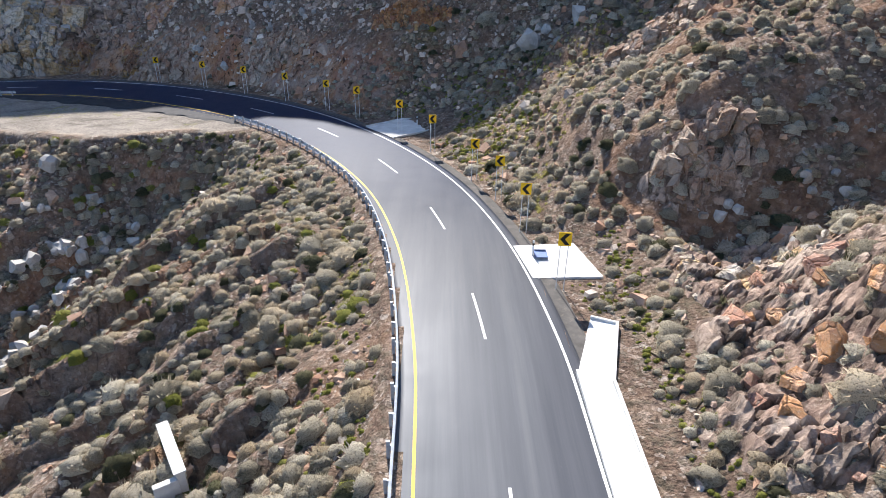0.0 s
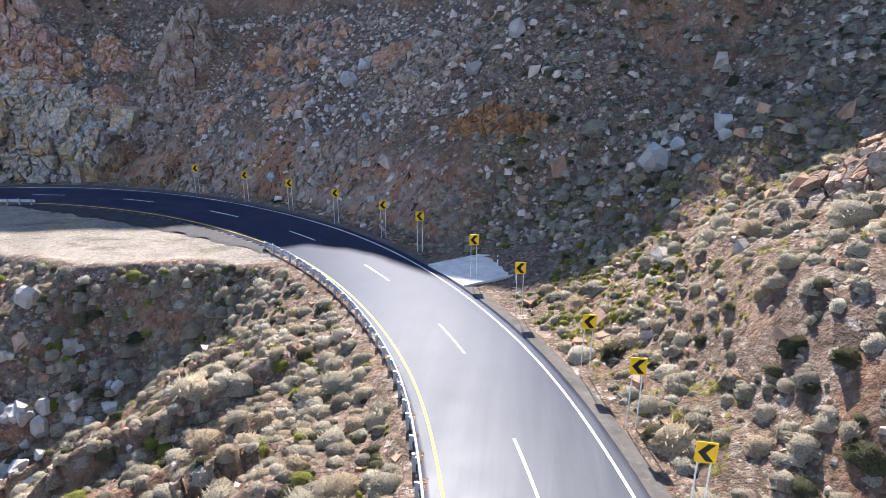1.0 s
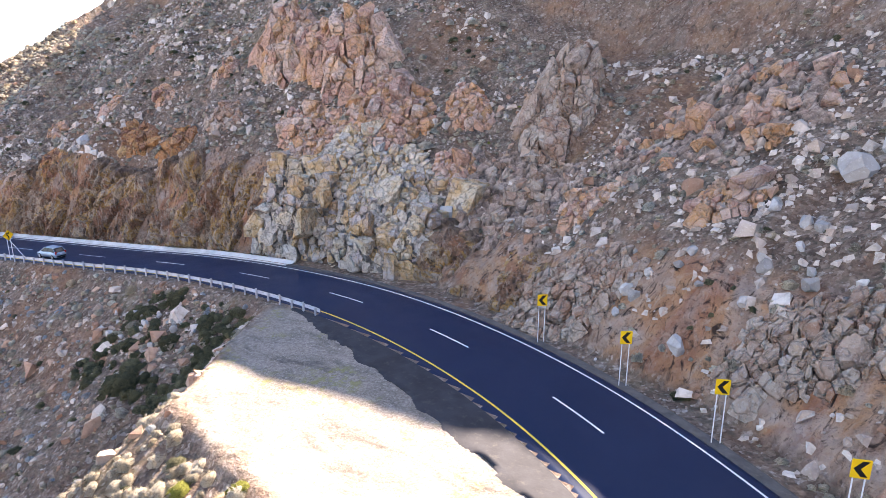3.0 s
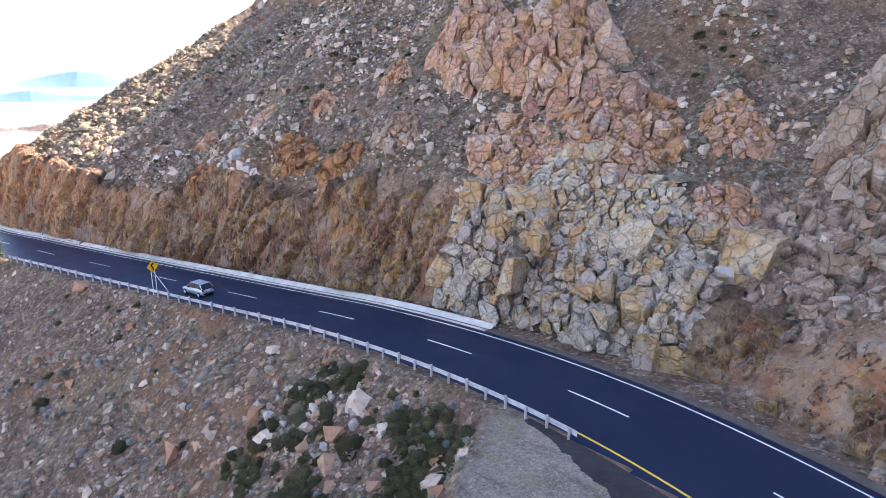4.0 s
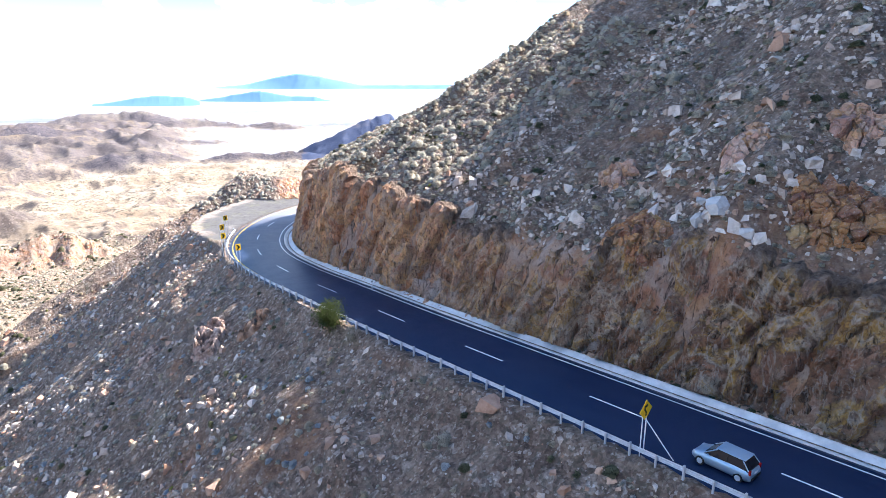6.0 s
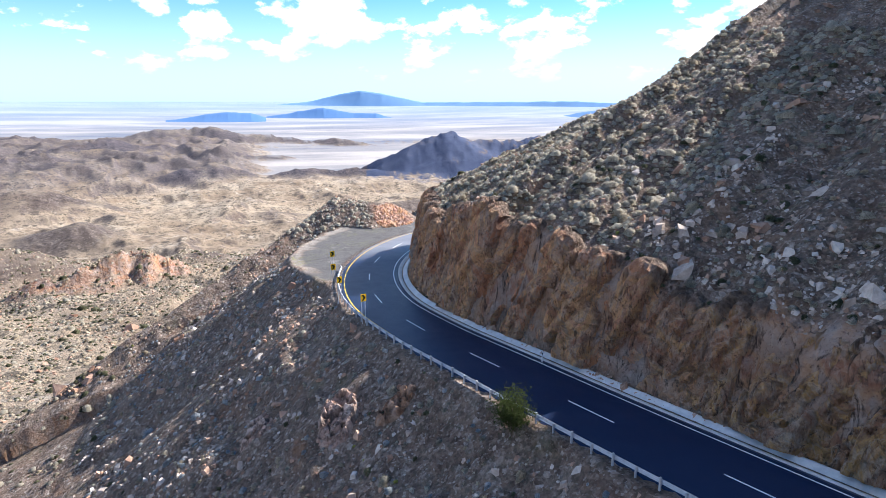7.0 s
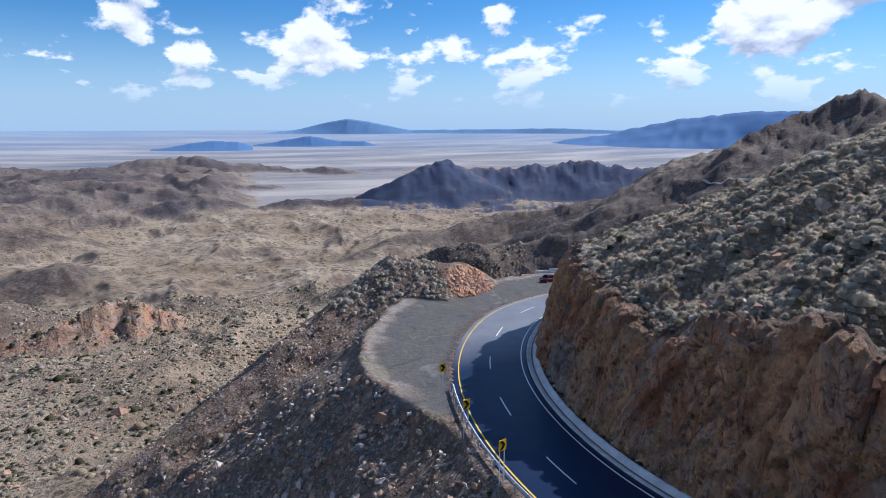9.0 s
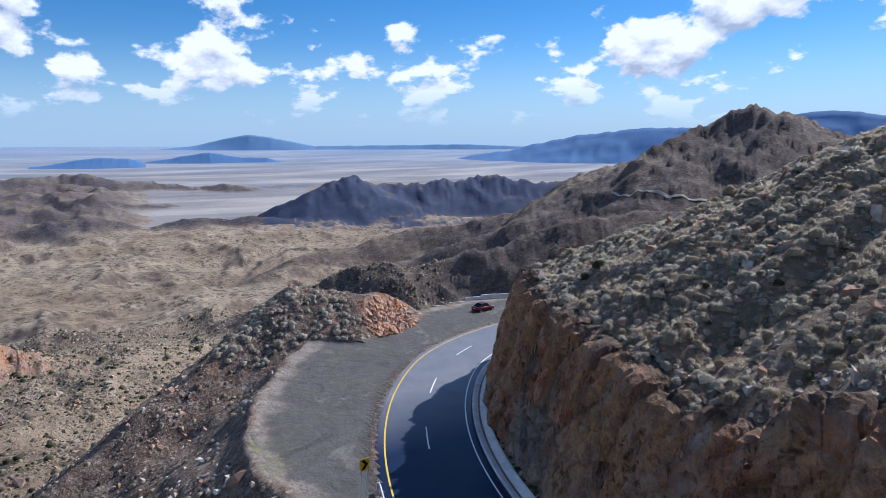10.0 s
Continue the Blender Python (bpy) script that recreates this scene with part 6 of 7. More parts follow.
def crag(cx, cy, rx, ry, high, size, material, under, label, tall=1.0, lean=0.0, limit=290, turn=0.0, proud=0.35):
    """A jointed knob of bedrock that stands out of the slope, steepest on its downhill side."""
    base = outcrop(cx, cy, rx * 0.95, ry * 0.95, high * 0.35, under, label, turn, 1.5, int(abs(cx * 7 + cy)) % 97)
    n = 6000
    a, r = RNG.uniform(0, 6.283, n), np.sqrt(RNG.uniform(0, 1, n))
    u, v = rx * r * np.cos(a), ry * r * np.sin(a)
    c, q = math.cos(radians(turn)), math.sin(radians(turn))
    x, y = cx + u * c - v * q, cy + u * q + v * c
    swell = np.sqrt(np.maximum(1 - r ** 2, 0)) * (1 + 0.35 * fbm(x / 3.0, y / 3.0, 0.0, 2, int(abs(cx)) % 50))
    keep = r + 0.25 * fbm(x / 2.2, y / 2.2, 0.0, 3, 5) < 0.98
    x, y, swell, r, u, v = x[keep], y[keep], swell[keep], r[keep], u[keep], v[keep]
    nrm = slope_normal(x, y) + np.stack([u / rx * high / rx, v / ry * high / ry, 0 * u], 1) * 1.2
    nrm /= np.linalg.norm(nrm, axis=1)[:, None]
    pts = np.stack([x, y, height(x, y) + high * swell], 1)
    return jointed_rock(base, pts, nrm, size, material, tall, lean, limit, 0.03, proud)


def blocky_outcrop(cx, cy, rx, ry, n, lo, hi, material, under, label, tall=1.3, high=0.9):
    """Bedrock broken into upright blocks that lean against one another, over a low rocky base."""
    base = outcrop(cx, cy, rx + 1, ry + 1, high, under, label, 0, 1.5, int(abs(cx * 7 + cy)) % 97)
    for _ in range(n):
        a, r = RNG.uniform(0, 6.28), math.sqrt(RNG.uniform(0, 1))
        x, y = cx + rx * r * math.cos(a), cy + ry * r * math.sin(a)
        size = (lo + (hi - lo) * RNG.uniform() ** 1.8) * (1.15 - 0.5 * r)
        z = float(height(np.array([x]), np.array([y]))[0])
        lay_block(base, (x, y, z + high * 0.5 * (1 - r) + 0.25 * size * tall), size, material, tall, 0.6 if tall < 1.4 else 0.28)
    return base


crag(-100, 122, 6.5, 4.6, 3.2, 1.7, BLOCK_SALMON, OUTCROP_SALMON, SALMON, 1.7, 0.12)
crag(-89, 122.5, 6.5, 5.0, 3.6, 1.8, BLOCK_SALMON, OUTCROP_SALMON, SALMON, 1.6, -0.1)
crag(-78, 119, 5.5, 4.5, 1.6, 1.3, BLOCK_SALMON, OUTCROP_SALMON, SALMON, 1.2, 0.15)
crag(-74, 112.5, 8.5, 4.0, 0.7, 1.1, BLOCK_PALE, OUTCROP_PALE, "pale jointed granite heap above the rock cut", 1.1, 0.1)
crag(-87, 113.5, 5.5, 3.2, 0.7, 1.1, BLOCK_SALMON, OUTCROP_SALMON, "pinkish jointed rock above the rock cut", 1.1, 0.1)
crag(-57, 125.5, 4.2, 5.0, 1.8, 1.5, BLOCK_BROWN, OUTCROP_BROWN, "brown rock tower on the hillside", 1.6, 0.2)
blocky_outcrop(-57, 116, 8, 6, 60, 0.5, 1.7, BLOCK_BROWN, OUTCROP_BROWN, "brown crumbling rock on the hillside", 1.0, 0.7)
blocky_outcrop(-38, 121, 10, 7, 80, 0.6, 2.2, BLOCK_SALMON, OUTCROP_BROWN, "reddish crumbling rock on the hillside", 1.1, 0.8)
crag(-44, 103.5, 6, 2.6, 0.7, 0.95, BLOCK_BROWN, OUTCROP_BROWN, "brown rock buttress above the bend", 1.5, 0.25)
crag(-25, 98.4, 5, 2.4, 0.6, 0.9, BLOCK_BROWN, OUTCROP_BROWN, "brown rock buttress above the bend", 1.5, 0.25)
blocky_outcrop(-14, 108, 9, 8, 60, 0.5, 1.7, BLOCK_BROWN, OUTCROP_BROWN, "brown stony ground above the gully", 1.0, 0.4)
blocky_outcrop(18, 24, 5.5, 9, 70, 0.35, 1.5, BLOCK_SALMON, OUTCROP_BROWN, "reddish brown broken ledge beside the road", 0.8, 0.9)
blocky_outcrop(18.5, 33, 5, 4.5, 70, 0.4, 1.4, BLOCK_PALE, OUTCROP_BROWN, "pale layered rocks on the edge of the ledge", 0.6, 0.8)


# the first stretch of the cut is a face of big cream and golden blocks
face = bpy.data.objects["rock_face"]
fv = np.empty(len(face.data.vertices) * 3, np.float32)
face.data.vertices.foreach_get("co", fv)
fv = fv.reshape(-1, 3)
fcover = np.empty(len(fv) * 4, np.float32)
face.data.color_attributes["cover"].data.foreach_get("color", fcover)
pale_spots = np.flatnonzero((fcover[0::4] > 0.6) & (fv[:, 0] > -90))
across, up_face = np.gradient(fv.reshape(-1, 76, 3), axis=0), np.gradient(fv.reshape(-1, 76, 3), axis=1)
face_out = np.cross(across, up_face).reshape(-1, 3)
face_out /= np.linalg.norm(face_out, axis=1)[:, None] + 1e-9
face_out *= np.where(face_out[:, 1] > 0, -1, 1)[:, None]
order = RNG.permutation(pale_spots)[:9000]
jointed_rock(face, fv[order] - 0.15 * face_out[order], face_out[order] * np.array([1, 1, 0.6]) + np.array([0, -0.3, 0]), 1.5, BLOCK_PALE, 1.25, 0.12, 298, 0.03, 0.3)
chips = fv[RNG.choice(pale_spots, 350, replace=False)] + np.array([0.0, 0.12, -0.1])
scatter("rubble", stones, chips, 0.28 * RNG.lognormal(0, 0.45, len(chips)), stone_material("cream_granite_chips", (0.32, 0.28, 0.25), (0.50, 0.44, 0.37), (0.60, 0.53, 0.45)), "cream broken rock wedged between the blocks of the cut", "stones", 0.5, 0.4)
OCHRE = "ochre-stained jointed rock on the brow of the cut"
crag(-118.5, 106.3, 3.4, 2.2, 1.3, 1.1, BLOCK_OCHRE, OUTCROP_OCHRE, OCHRE, 1.3, 0.15, 90)
crag(-109, 107.0, 3.0, 2.2, 1.1, 1.1, BLOCK_OCHRE, OUTCROP_BROWN, OCHRE, 1.3, -0.1, 90)
crag(-131, 98.0, 3.5, 1.6, 0.7, 0.9, BLOCK_OCHRE, OUTCROP_OCHRE, OCHRE, 1.2, 0.1, 70)
crag(-102, 110.5, 3.2, 2.0, 0.8, 1.0, BLOCK_BROWN, OUTCROP_BROWN, "brown jointed rock above the cut", 1.3, 0.1, 80)
for cx, cy, rx, ry, high in ((-112, 118, 2.2, 1.6, 0.8), (-122, 113, 1.8, 1.4, 0.7), (-128, 107, 2.0, 1.4, 0.6), (-66, 117, 2.6, 2.0, 0.9), (-69, 124, 3.0, 2.2, 1.2), (-140, 103, 1.8, 1.3, 0.6), (-47, 113, 2.6, 2.0, 0.8), (-34, 110, 2.4, 1.8, 0.7), (-20, 114, 2.8, 2.0, 0.9)):
    crag(cx, cy, rx, ry, high, 0.95, BLOCK_SALMON, OUTCROP_SALMON, "reddish jointed rock showing through the slope", 1.3, 0.1, 60)
crag(-6, 93, 3.6, 1.3, 0.4, 0.7, BLOCK_OCHRE, OUTCROP_OCHRE, "rust-orange rock scar above the gully", 1.4, 0.25, 110, -20, 0.3)
crag(-1.5, 90.8, 2.8, 1.1, 0.4, 0.7, BLOCK_OCHRE, OUTCROP_OCHRE, "rust-red rock scar above the gully", 1.4, 0.25, 90, 0, 0.3)
blocky_outcrop(18.6, 43.0, 3.4, 1.7, 60, 0.45, 1.5, BLOCK_BROWN, OUTCROP_BROWN, "brown leaning rock slabs on the slope", 1.9, 0.6)
crag(20, 62, 3.5, 2.4, 0.9, 1.0, BLOCK_BROWN, OUTCROP_BROWN, "brown craggy rock of the spur", 1.4, 0.3)
outcrop(-167.5, 63.5, 3.6, 2.6, 1.4, OUTCROP_SALMON, "rust-pink rock outcrop on the bank", 0, 1.3, 41)
outcrop(-163, 68.5, 1.6, 2.2, 0.9, OUTCROP_OCHRE, "rust-orange rock outcrop on the bank", 0, 1.1, 42)
outcrop(-178, 56, 3, 2.4, 1.0, OUTCROP_SALMON, "rust-pink rock outcrop on the bank", 0, 1.2, 43)
crag(-256.6, 94.6, 6.0, 2.3, 0.25, 0.85, BLOCK_SALMON, OUTCROP_SALMON, "salmon rock face of the knoll", 1.3, 0.1, 160, 120.7, 0.15)

# shrubs near enough to tell apart
FINE = [[tri_mesh("shrub", v, f, m, True) for v, f in fine_shrubs] for m in ONE_SHRUB]
NAMES = ("round grey-green desert shrub on the stony slope", "dry tan desert shrub on the stony slope", "dark olive desert shrub on the slope", "pale blue-grey desert shrub on the slope")
for (x0, x1, y0, y1), n in (((-22, -3.5, 16, 48), 110), ((10, 24, 18, 60), 50), ((-130, -76, 70, 92), 60), ((-215, -165, 86, 104), 40)):
    xs, ys, ds, ss = candidates(n * 3, (x0, x1, y0, y1))
    for x, y in list(zip(xs, ys))[:n]:
        k = int(RNG.choice(4, p=(0.45, 0.25, 0.15, 0.15)))
        ob = new("shrub", FINE[k][RNG.integers(0, 4)])
        z = float(height(np.array([x]), np.array([y]))[0])
        r = 0.62 * RNG.lognormal(0, 0.25)
        ob.matrix_basis = Matrix.Translation((x, y, z - 0.05)) @ Matrix.Rotation(RNG.uniform(0, 6.28), 4, "Z") @ Matrix.Diagonal((r, r, r * RNG.uniform(0.8, 1.15), 1))
        tagged(ob, NAMES[k], "shrub", "desert shrubs")


# low weeds and grass by the first bend
for box, n, size in (((8.2, 13, 16, 41), 420, 0.2), ((-6, 8, 76, 84), 160, 0.24), ((-8, -3, 20, 60), 240, 0.22), ((-1, 10, 60, 75), 300, 0.3), ((-30, -18, 66, 78), 130, 0.24)):
    x, y, d, s = candidates(n, box)
    scatter("weeds", shrubs, with_height(x, y, 0.02), size * RNG.lognormal(0, 0.3, len(x)), SHRUB_LIME, "fresh green weeds along the verge", "weeds", 0.1, 0.2)


GRASS = scrub_material("yellow_dry_grass", (0.30, 0.27, 0.08), (0.46, 0.42, 0.15), (0.60, 0.56, 0.24))
grass_tuft = [shrub_shape(330 + i, 56, 0.55, 5, 0.045, 1, 0.2, 0.55) for i in range(4)]
for box, n, seed in (((-1, 22, 44, 80), 1500, 81), ((-40, -14, 58, 80), 500, 82), ((-8, -3, 14, 66), 350, 83)):
    x, y, d, s = candidates(n, box)
    keep = RNG.uniform(size=len(x)) < clumpy(x, y, 7, seed, -0.05, 0.35)
    x, y = x[keep], y[keep]
    scatter("weeds", grass_tuft, with_height(x, y, 0.02), 0.36 * RNG.lognormal(0, 0.3, len(x)), GRASS, "yellow dry grass in patches on the slope", "grass", 0.1, 0.2)
STRAW = scrub_material("straw_grass", (0.60, 0.50, 0.35), (0.76, 0.67, 0.50), (0.85, 0.78, 0.62), True, 0.65)
x, y, d, s = candidates(5200, (-250, -176, 82, 122))
keep = (d < 0) & (RNG.uniform(size=len(x)) < clumpy(x, y, 6, 86, -0.6, 0.0))
x, y = x[keep], y[keep]
scatter("weeds", grass_tuft, with_height(x, y, 0.02), 0.34 * RNG.lognormal(0, 0.3, len(x)), STRAW, "straw-coloured dry grass on the rock nose", "grass", 0.1, 0.2)
# dense dark bushes on the bank below the lay-by's end
x, y, d, s = candidates(420, (-86, -66, 80, 93))
keep = (d > 6) & (RNG.uniform(size=len(x)) < clumpy(x, y, 5, 84, -0.5, 0.2))
x, y = x[keep], y[keep]
scatter("scrub", soft_tufts, with_height(x, y, 0.04), 0.72 * RNG.lognormal(0, 0.3, len(x)), SHRUB_DARK, "dark olive bushes crowding the bank by the guardrail's end", "scrub", 0.1, 0.2)


def yucca(x, y, size):
    """A rosette of stiff pointed leaves."""
    bm = bmesh.new()
    r = np.random.default_rng(int(abs(x * 13 + y * 7)))
    for _ in range(46):
        a, up = r.uniform(0, 6.28), r.uniform(0.15, 1.35)
        way = Vector((math.cos(a) * math.cos(up), math.sin(a) * math.cos(up), math.sin(up)))
        side = Vector((-math.sin(a), math.cos(a), 0)) * 0.055
        long = r.uniform(0.7, 1.0)
        v = [bm.verts.new(p) for p in (way * 0.05 - side, way * 0.05 + side, way * long * 0.6 + side * 0.8, way * long, way * long * 0.6 - side * 0.8)]
        bm.faces.new(v)
    ob = part("yucca", bm, ONE_SHRUB[2])
    ob.matrix_basis = Matrix.Translation((x, y, float(height(np.array([x]), np.array([y]))[0]))) @ Matrix.Diagonal((size, size, size, 1))
    return tagged(ob, "dark green spiky yucca growing among rocks", "yucca", "yuccas")


for x, y, size in ((17.5, 31.0, 1.0), (19.2, 30.0, 1.1), (15.6, 29.4, 0.8), (18.4, 34.0, 0.9), (21.5, 33.5, 1.0), (20.2, 27.5, 0.9)):
    yucca(x, y, size)


def green_bush(x, y):
    """A taller leafy bush with several stems, hanging over the guardrail."""
    z = float(height(np.array([x]), np.array([y]))[0])
    bush = empty("mesquite_bush", (x, y, z))
    r = np.random.default_rng(4)
    tips = []
    for i in range(6):
        a, lean = r.uniform(0, 6.28), r.uniform(0.2, 0.75)
        tip = Vector((math.cos(a) * lean * 1.8, math.sin(a) * lean * 1.8, r.uniform(1.7, 2.6)))
        mid = Vector((tip.x * 0.35, tip.y * 0.35, tip.z * 0.55))
        bm = bmesh.new()
        rod(bm, (0, 0, -0.2), mid, 0.05, 6), rod(bm, mid, tip, 0.028, 6)
        part("stem", bm, BARK, bush)
        tips += [mid * 1.15, tip]
    leaves = []
    for t in tips:
        c = r.normal(size=(420, 3)) * np.array([0.55, 0.55, 0.42]) + np.array(t)
        e1, e2 = r.normal(size=(420, 3)) * 0.09, r.normal(size=(420, 3)) * 0.09
        leaves.append(np.stack([c, c + e1, c + e2], 1).reshape(-1, 3))
    v = np.vstack(leaves)
    crown = new("crown", tri_mesh("crown", v, np.arange(len(v)).reshape(-1, 3), LEAF_GREEN))
    crown.parent = bush
    return tagged(bush, "leafy green bush growing beside the guardrail", "bush")


BARK = plain("grey_brown_bark", (0.13, 0.10, 0.075), 0.95, 0, 0.3, 5, 0.5)
LEAF_GREEN = scrub_material("green_leaves", (0.028, 0.045, 0.014), (0.05, 0.07, 0.02), (0.085, 0.10, 0.035), False)
p = on_road(station(-152, 80.6), 6.3)
green_bush(p.x, p.y)

# fallen rock along the foot of the cut
st = RNG.uniform(station(-86, 96.6), station(-236, 92), 1500)
foot = np.array([tuple(on_road(a, -float(toe(a)) + RNG.uniform(-0.9, 0.7), -0.05)) for a in st])
scatter("rubble", stones, foot, 0.26 * RNG.lognormal(0, 0.5, len(st)), STONE_WARM, "brown fallen rock along the foot of the cut", "stones", 0.4, 0.3)
# dark weeds in the damp strip between the gutter and the foot of the cut
st = RNG.uniform(station(-84, 97), station(-228, 86), 900)
toe_spots = np.array([tuple(on_road(a, -RNG.uniform(6.35, 7.3), -0.1)) for a in st])
scatter("weeds", shrubs, toe_spots, 0.2 * RNG.lognormal(0, 0.4, len(st)), SHRUB_DARK, "dark green weeds at the foot of the rock cut", "weeds", 0.1, 0.2)
# ---------------------------------------------------------------- beside the road
def verge(name, s0, s1, d_in, d_out, lift, material, label, category, cols=8, step=1.0):
    """A level sheet beside the road whose outer edge follows the brow of the bank."""
    st = np.arange(s0, s1, step)
    rows = []
    for s in st:
        a, b = d_in(s) if callable(d_in) else d_in, d_out(s) if callable(d_out) else d_out
        rows.append([on_road(s, a + (b - a) * k / (cols - 1) + ((2.6 if name == "layby_asphalt" else 0.5) * float(fbm(np.array([s / 2.2]), np.array([3.0]), 0.0, 5, 96)[0]) if k == cols - 1 else 0), lift - (0.3 if k == cols - 1 else 0)) for k in range(cols)])
    ob = grid_mesh(name, np.array([[tuple(p) for p in r] for r in rows]), material)
    return tagged(ob, label, category, kind="structure")


first_bay, last_bay = (station(-21, 80.5), station(-67, 98)), (station(-204, 75.8), station(-249, 120))
verge("layby_asphalt", first_bay[0] + 2, first_bay[1] - 1, 4.9, lambda s: 5.2 + 3.2 * math.sin(math.pi * min(1, max(0, (s - first_bay[0]) / (first_bay[1] - first_bay[0])))), 0.08, LAYBY, "worn dark asphalt apron of the lay-by", "lay-by", 8, 0.3)

gutter = mesh_object("gutter", *loft(station(-79, 97.6), station(-249.5, 122), [(-4.72, -0.5), (-4.72, 0.05), (-4.9, 0.06), (-5.45, -0.16), (-6.1, 0.16), (-6.28, 0.17), (-6.3, -0.5)], 1.0), CONCRETE)
tagged(gutter, "pale concrete roadside gutter at the foot of the cut", "gutter", kind="structure")
shoulder_strip = mesh_object("shoulder_strip", *loft(station(2.9, 8), station(-79, 97.6), [(-4.7, -0.4), (-4.7, 0.0), (-5.5, -0.02), (-5.9, -0.25)], 1.0), DARK_SHOULDER)
tagged(shoulder_strip, "dark worn shoulder at the road's outer edge", "shoulder", kind="structure")


def slab(name, corners, thick, material, label, category, curb=0.0):
    """A concrete slab cast to a four-sided or longer outline, its edges rounded off a little."""
    z = [float(np.interp(station(x, y), np.arange(len(LINE)) * STEP, LINE[:, 2])) + 0.03 for x, y in corners]
    bm = bmesh.new()
    top = [bm.verts.new((x, y, h)) for (x, y), h in zip(corners, z)]
    f = bm.faces.new(top)
    if f.normal.z < 0:
        f.normal_flip()
    bmesh.ops.recalc_face_normals(bm, faces=[f])
    g = bmesh.ops.extrude_face_region(bm, geom=[f])
    bmesh.ops.translate(bm, vec=(0, 0, -thick), verts=[v for v in g["geom"] if isinstance(v, bmesh.types.BMVert)])
    bmesh.ops.recalc_face_normals(bm, faces=bm.faces[:])
    bmesh.ops.bevel(bm, geom=[e for e in bm.edges if abs(e.verts[0].co.z - e.verts[1].co.z) < thick * 0.6], offset=0.04, segments=2, affect="EDGES")
    ob = part(name, bm, material)
    tagged(ob, label, category)
    if curb:
        for (a, b) in zip(list(zip(corners, z)), list(zip(corners, z))[1:]):
            p, q = Vector((*a[0], a[1])), Vector((*b[0], b[1]))
            kb = bmesh.new()
            block(kb, (p + q) / 2 + Vector((0, 0, curb / 2 - 0.05)), ((q - p).length, 0.16, curb + 0.1), Matrix.Rotation(math.atan2(q.y - p.y, q.x - p.x), 4, "Z"), 0.03)
            part("curb", kb, material, ob)
    return ob


apron = slab("concrete_apron", [(5.2, 40.2), (9.6, 40.6), (10.6, 35.4), (6.0, 35.2)], 0.5, CONCRETE, "white concrete drainage apron beside the road", "apron")
bm = bmesh.new()
block(bm, (6.9, 38.4, 0.42), (0.9, 1.1, 0.05), None, 0.015)
part("inlet_grate", bm, SIGN_BLUE, apron, "blue-grey steel inlet cover")
slab("concrete_apron", [(-9.1, 74.9), (-5.0, 77.9), (-1.6, 77.9), (0.7, 74.2), (-5.4, 69.9)], 0.5, CONCRETE, "white concrete culvert apron on the bend", "apron", 0.12)
slab("drain_channel", [(8.7, 30.4), (10.1, 29.8), (8.7, 24.6), (8.8, 17.0), (8.9, 6.0), (7.1, 6.0), (7.1, 17.0), (7.0, 25.4)], 0.5, CONCRETE, "white concrete drain channel beside the road", "drain", 0.16)


def headwall(x, y, turn):
    z = float(height(np.array([x]), np.array([y]))[0])
    wall = empty("culvert_headwall", (x, y, z), radians(turn))
    bm = bmesh.new()
    block(bm, (0, 0, 0.35), (3.9, 0.45, 1.7), None, 0.05)
    part("wall", bm, CONCRETE, wall)
    bm = bmesh.new()
    block(bm, (0, 0, 1.24), (4.1, 0.62, 0.12), None, 0.03)
    part("coping", bm, CONCRETE, wall)
    bm = bmesh.new()
    block(bm, (-1.85, 0.75, 0.2), (0.35, 1.2, 1.3), None, 0.05)
    part("wing_wall", bm, CONCRETE, wall)
    return tagged(wall, "white concrete culvert headwall on the bank", "headwall")


headwall(-13.9, 24.0, 123)


def marker_post(x, y):
    z = float(height(np.array([x]), np.array([y]))[0])
    post = empty("marker_post", (x, y, z - 0.05))
    bm = bmesh.new()
    bmesh.ops.create_cone(bm, cap_ends=True, segments=10, radius1=0.07, radius2=0.06, depth=1.5, matrix=Matrix.Translation((0, 0, 0.6)))
    bmesh.ops.bevel(bm, geom=[e for e in bm.edges if all(v.co.z > 1.2 for v in e.verts)], offset=0.02, segments=2, affect="EDGES")
    part("shaft", bm, WHITE_POST, post)
    bm = bmesh.new()
    bmesh.ops.create_cone(bm, cap_ends=True, segments=10, radius1=0.072, radius2=0.072, depth=0.2, matrix=Matrix.Translation((0, 0, 1.05)))
    part("band", bm, SIGN_BLACK, post, "black band")
    return tagged(post, "white marker post with a black band by the road", "marker post", "marker posts")


for x, y in ((-160.6, 82.9), (-2.9, 74.6), (-1.2, 71.6), (6.4, 38.6)):
    marker_post(x, y)


def concrete_barrier(points):
    bar = empty("concrete_barrier", (*points[0], float(ground(np.array([points[0][0]]), np.array([points[0][1]]))[0][0])))
    for (x0, y0), (x1, y1) in zip(points, points[1:]):
        z = float(ground(np.array([(x0 + x1) / 2]), np.array([(y0 + y1) / 2]))[0][0])
        bm = bmesh.new()
        long = math.hypot(x1 - x0, y1 - y0)
        prism(bm, [(-0.3, -0.6), (0.3, -0.6), (0.3, 0.1), (0.16, 0.3), (0.10, 0.85), (-0.10, 0.85), (-0.16, 0.3), (-0.3, 0.1)], long - 0.03, Matrix())
        ob = part("segment", bm, CONCRETE, bar)
        ob.matrix_basis = Matrix.Translation(Vector(((x0 + x1) / 2, (y0 + y1) / 2, z)) - bar.location) @ Matrix.Rotation(math.atan2(y1 - y0, x1 - x0) - math.pi / 2, 4, "Z")
    return tagged(bar, "pale concrete safety barrier along the lay-by", "barrier")


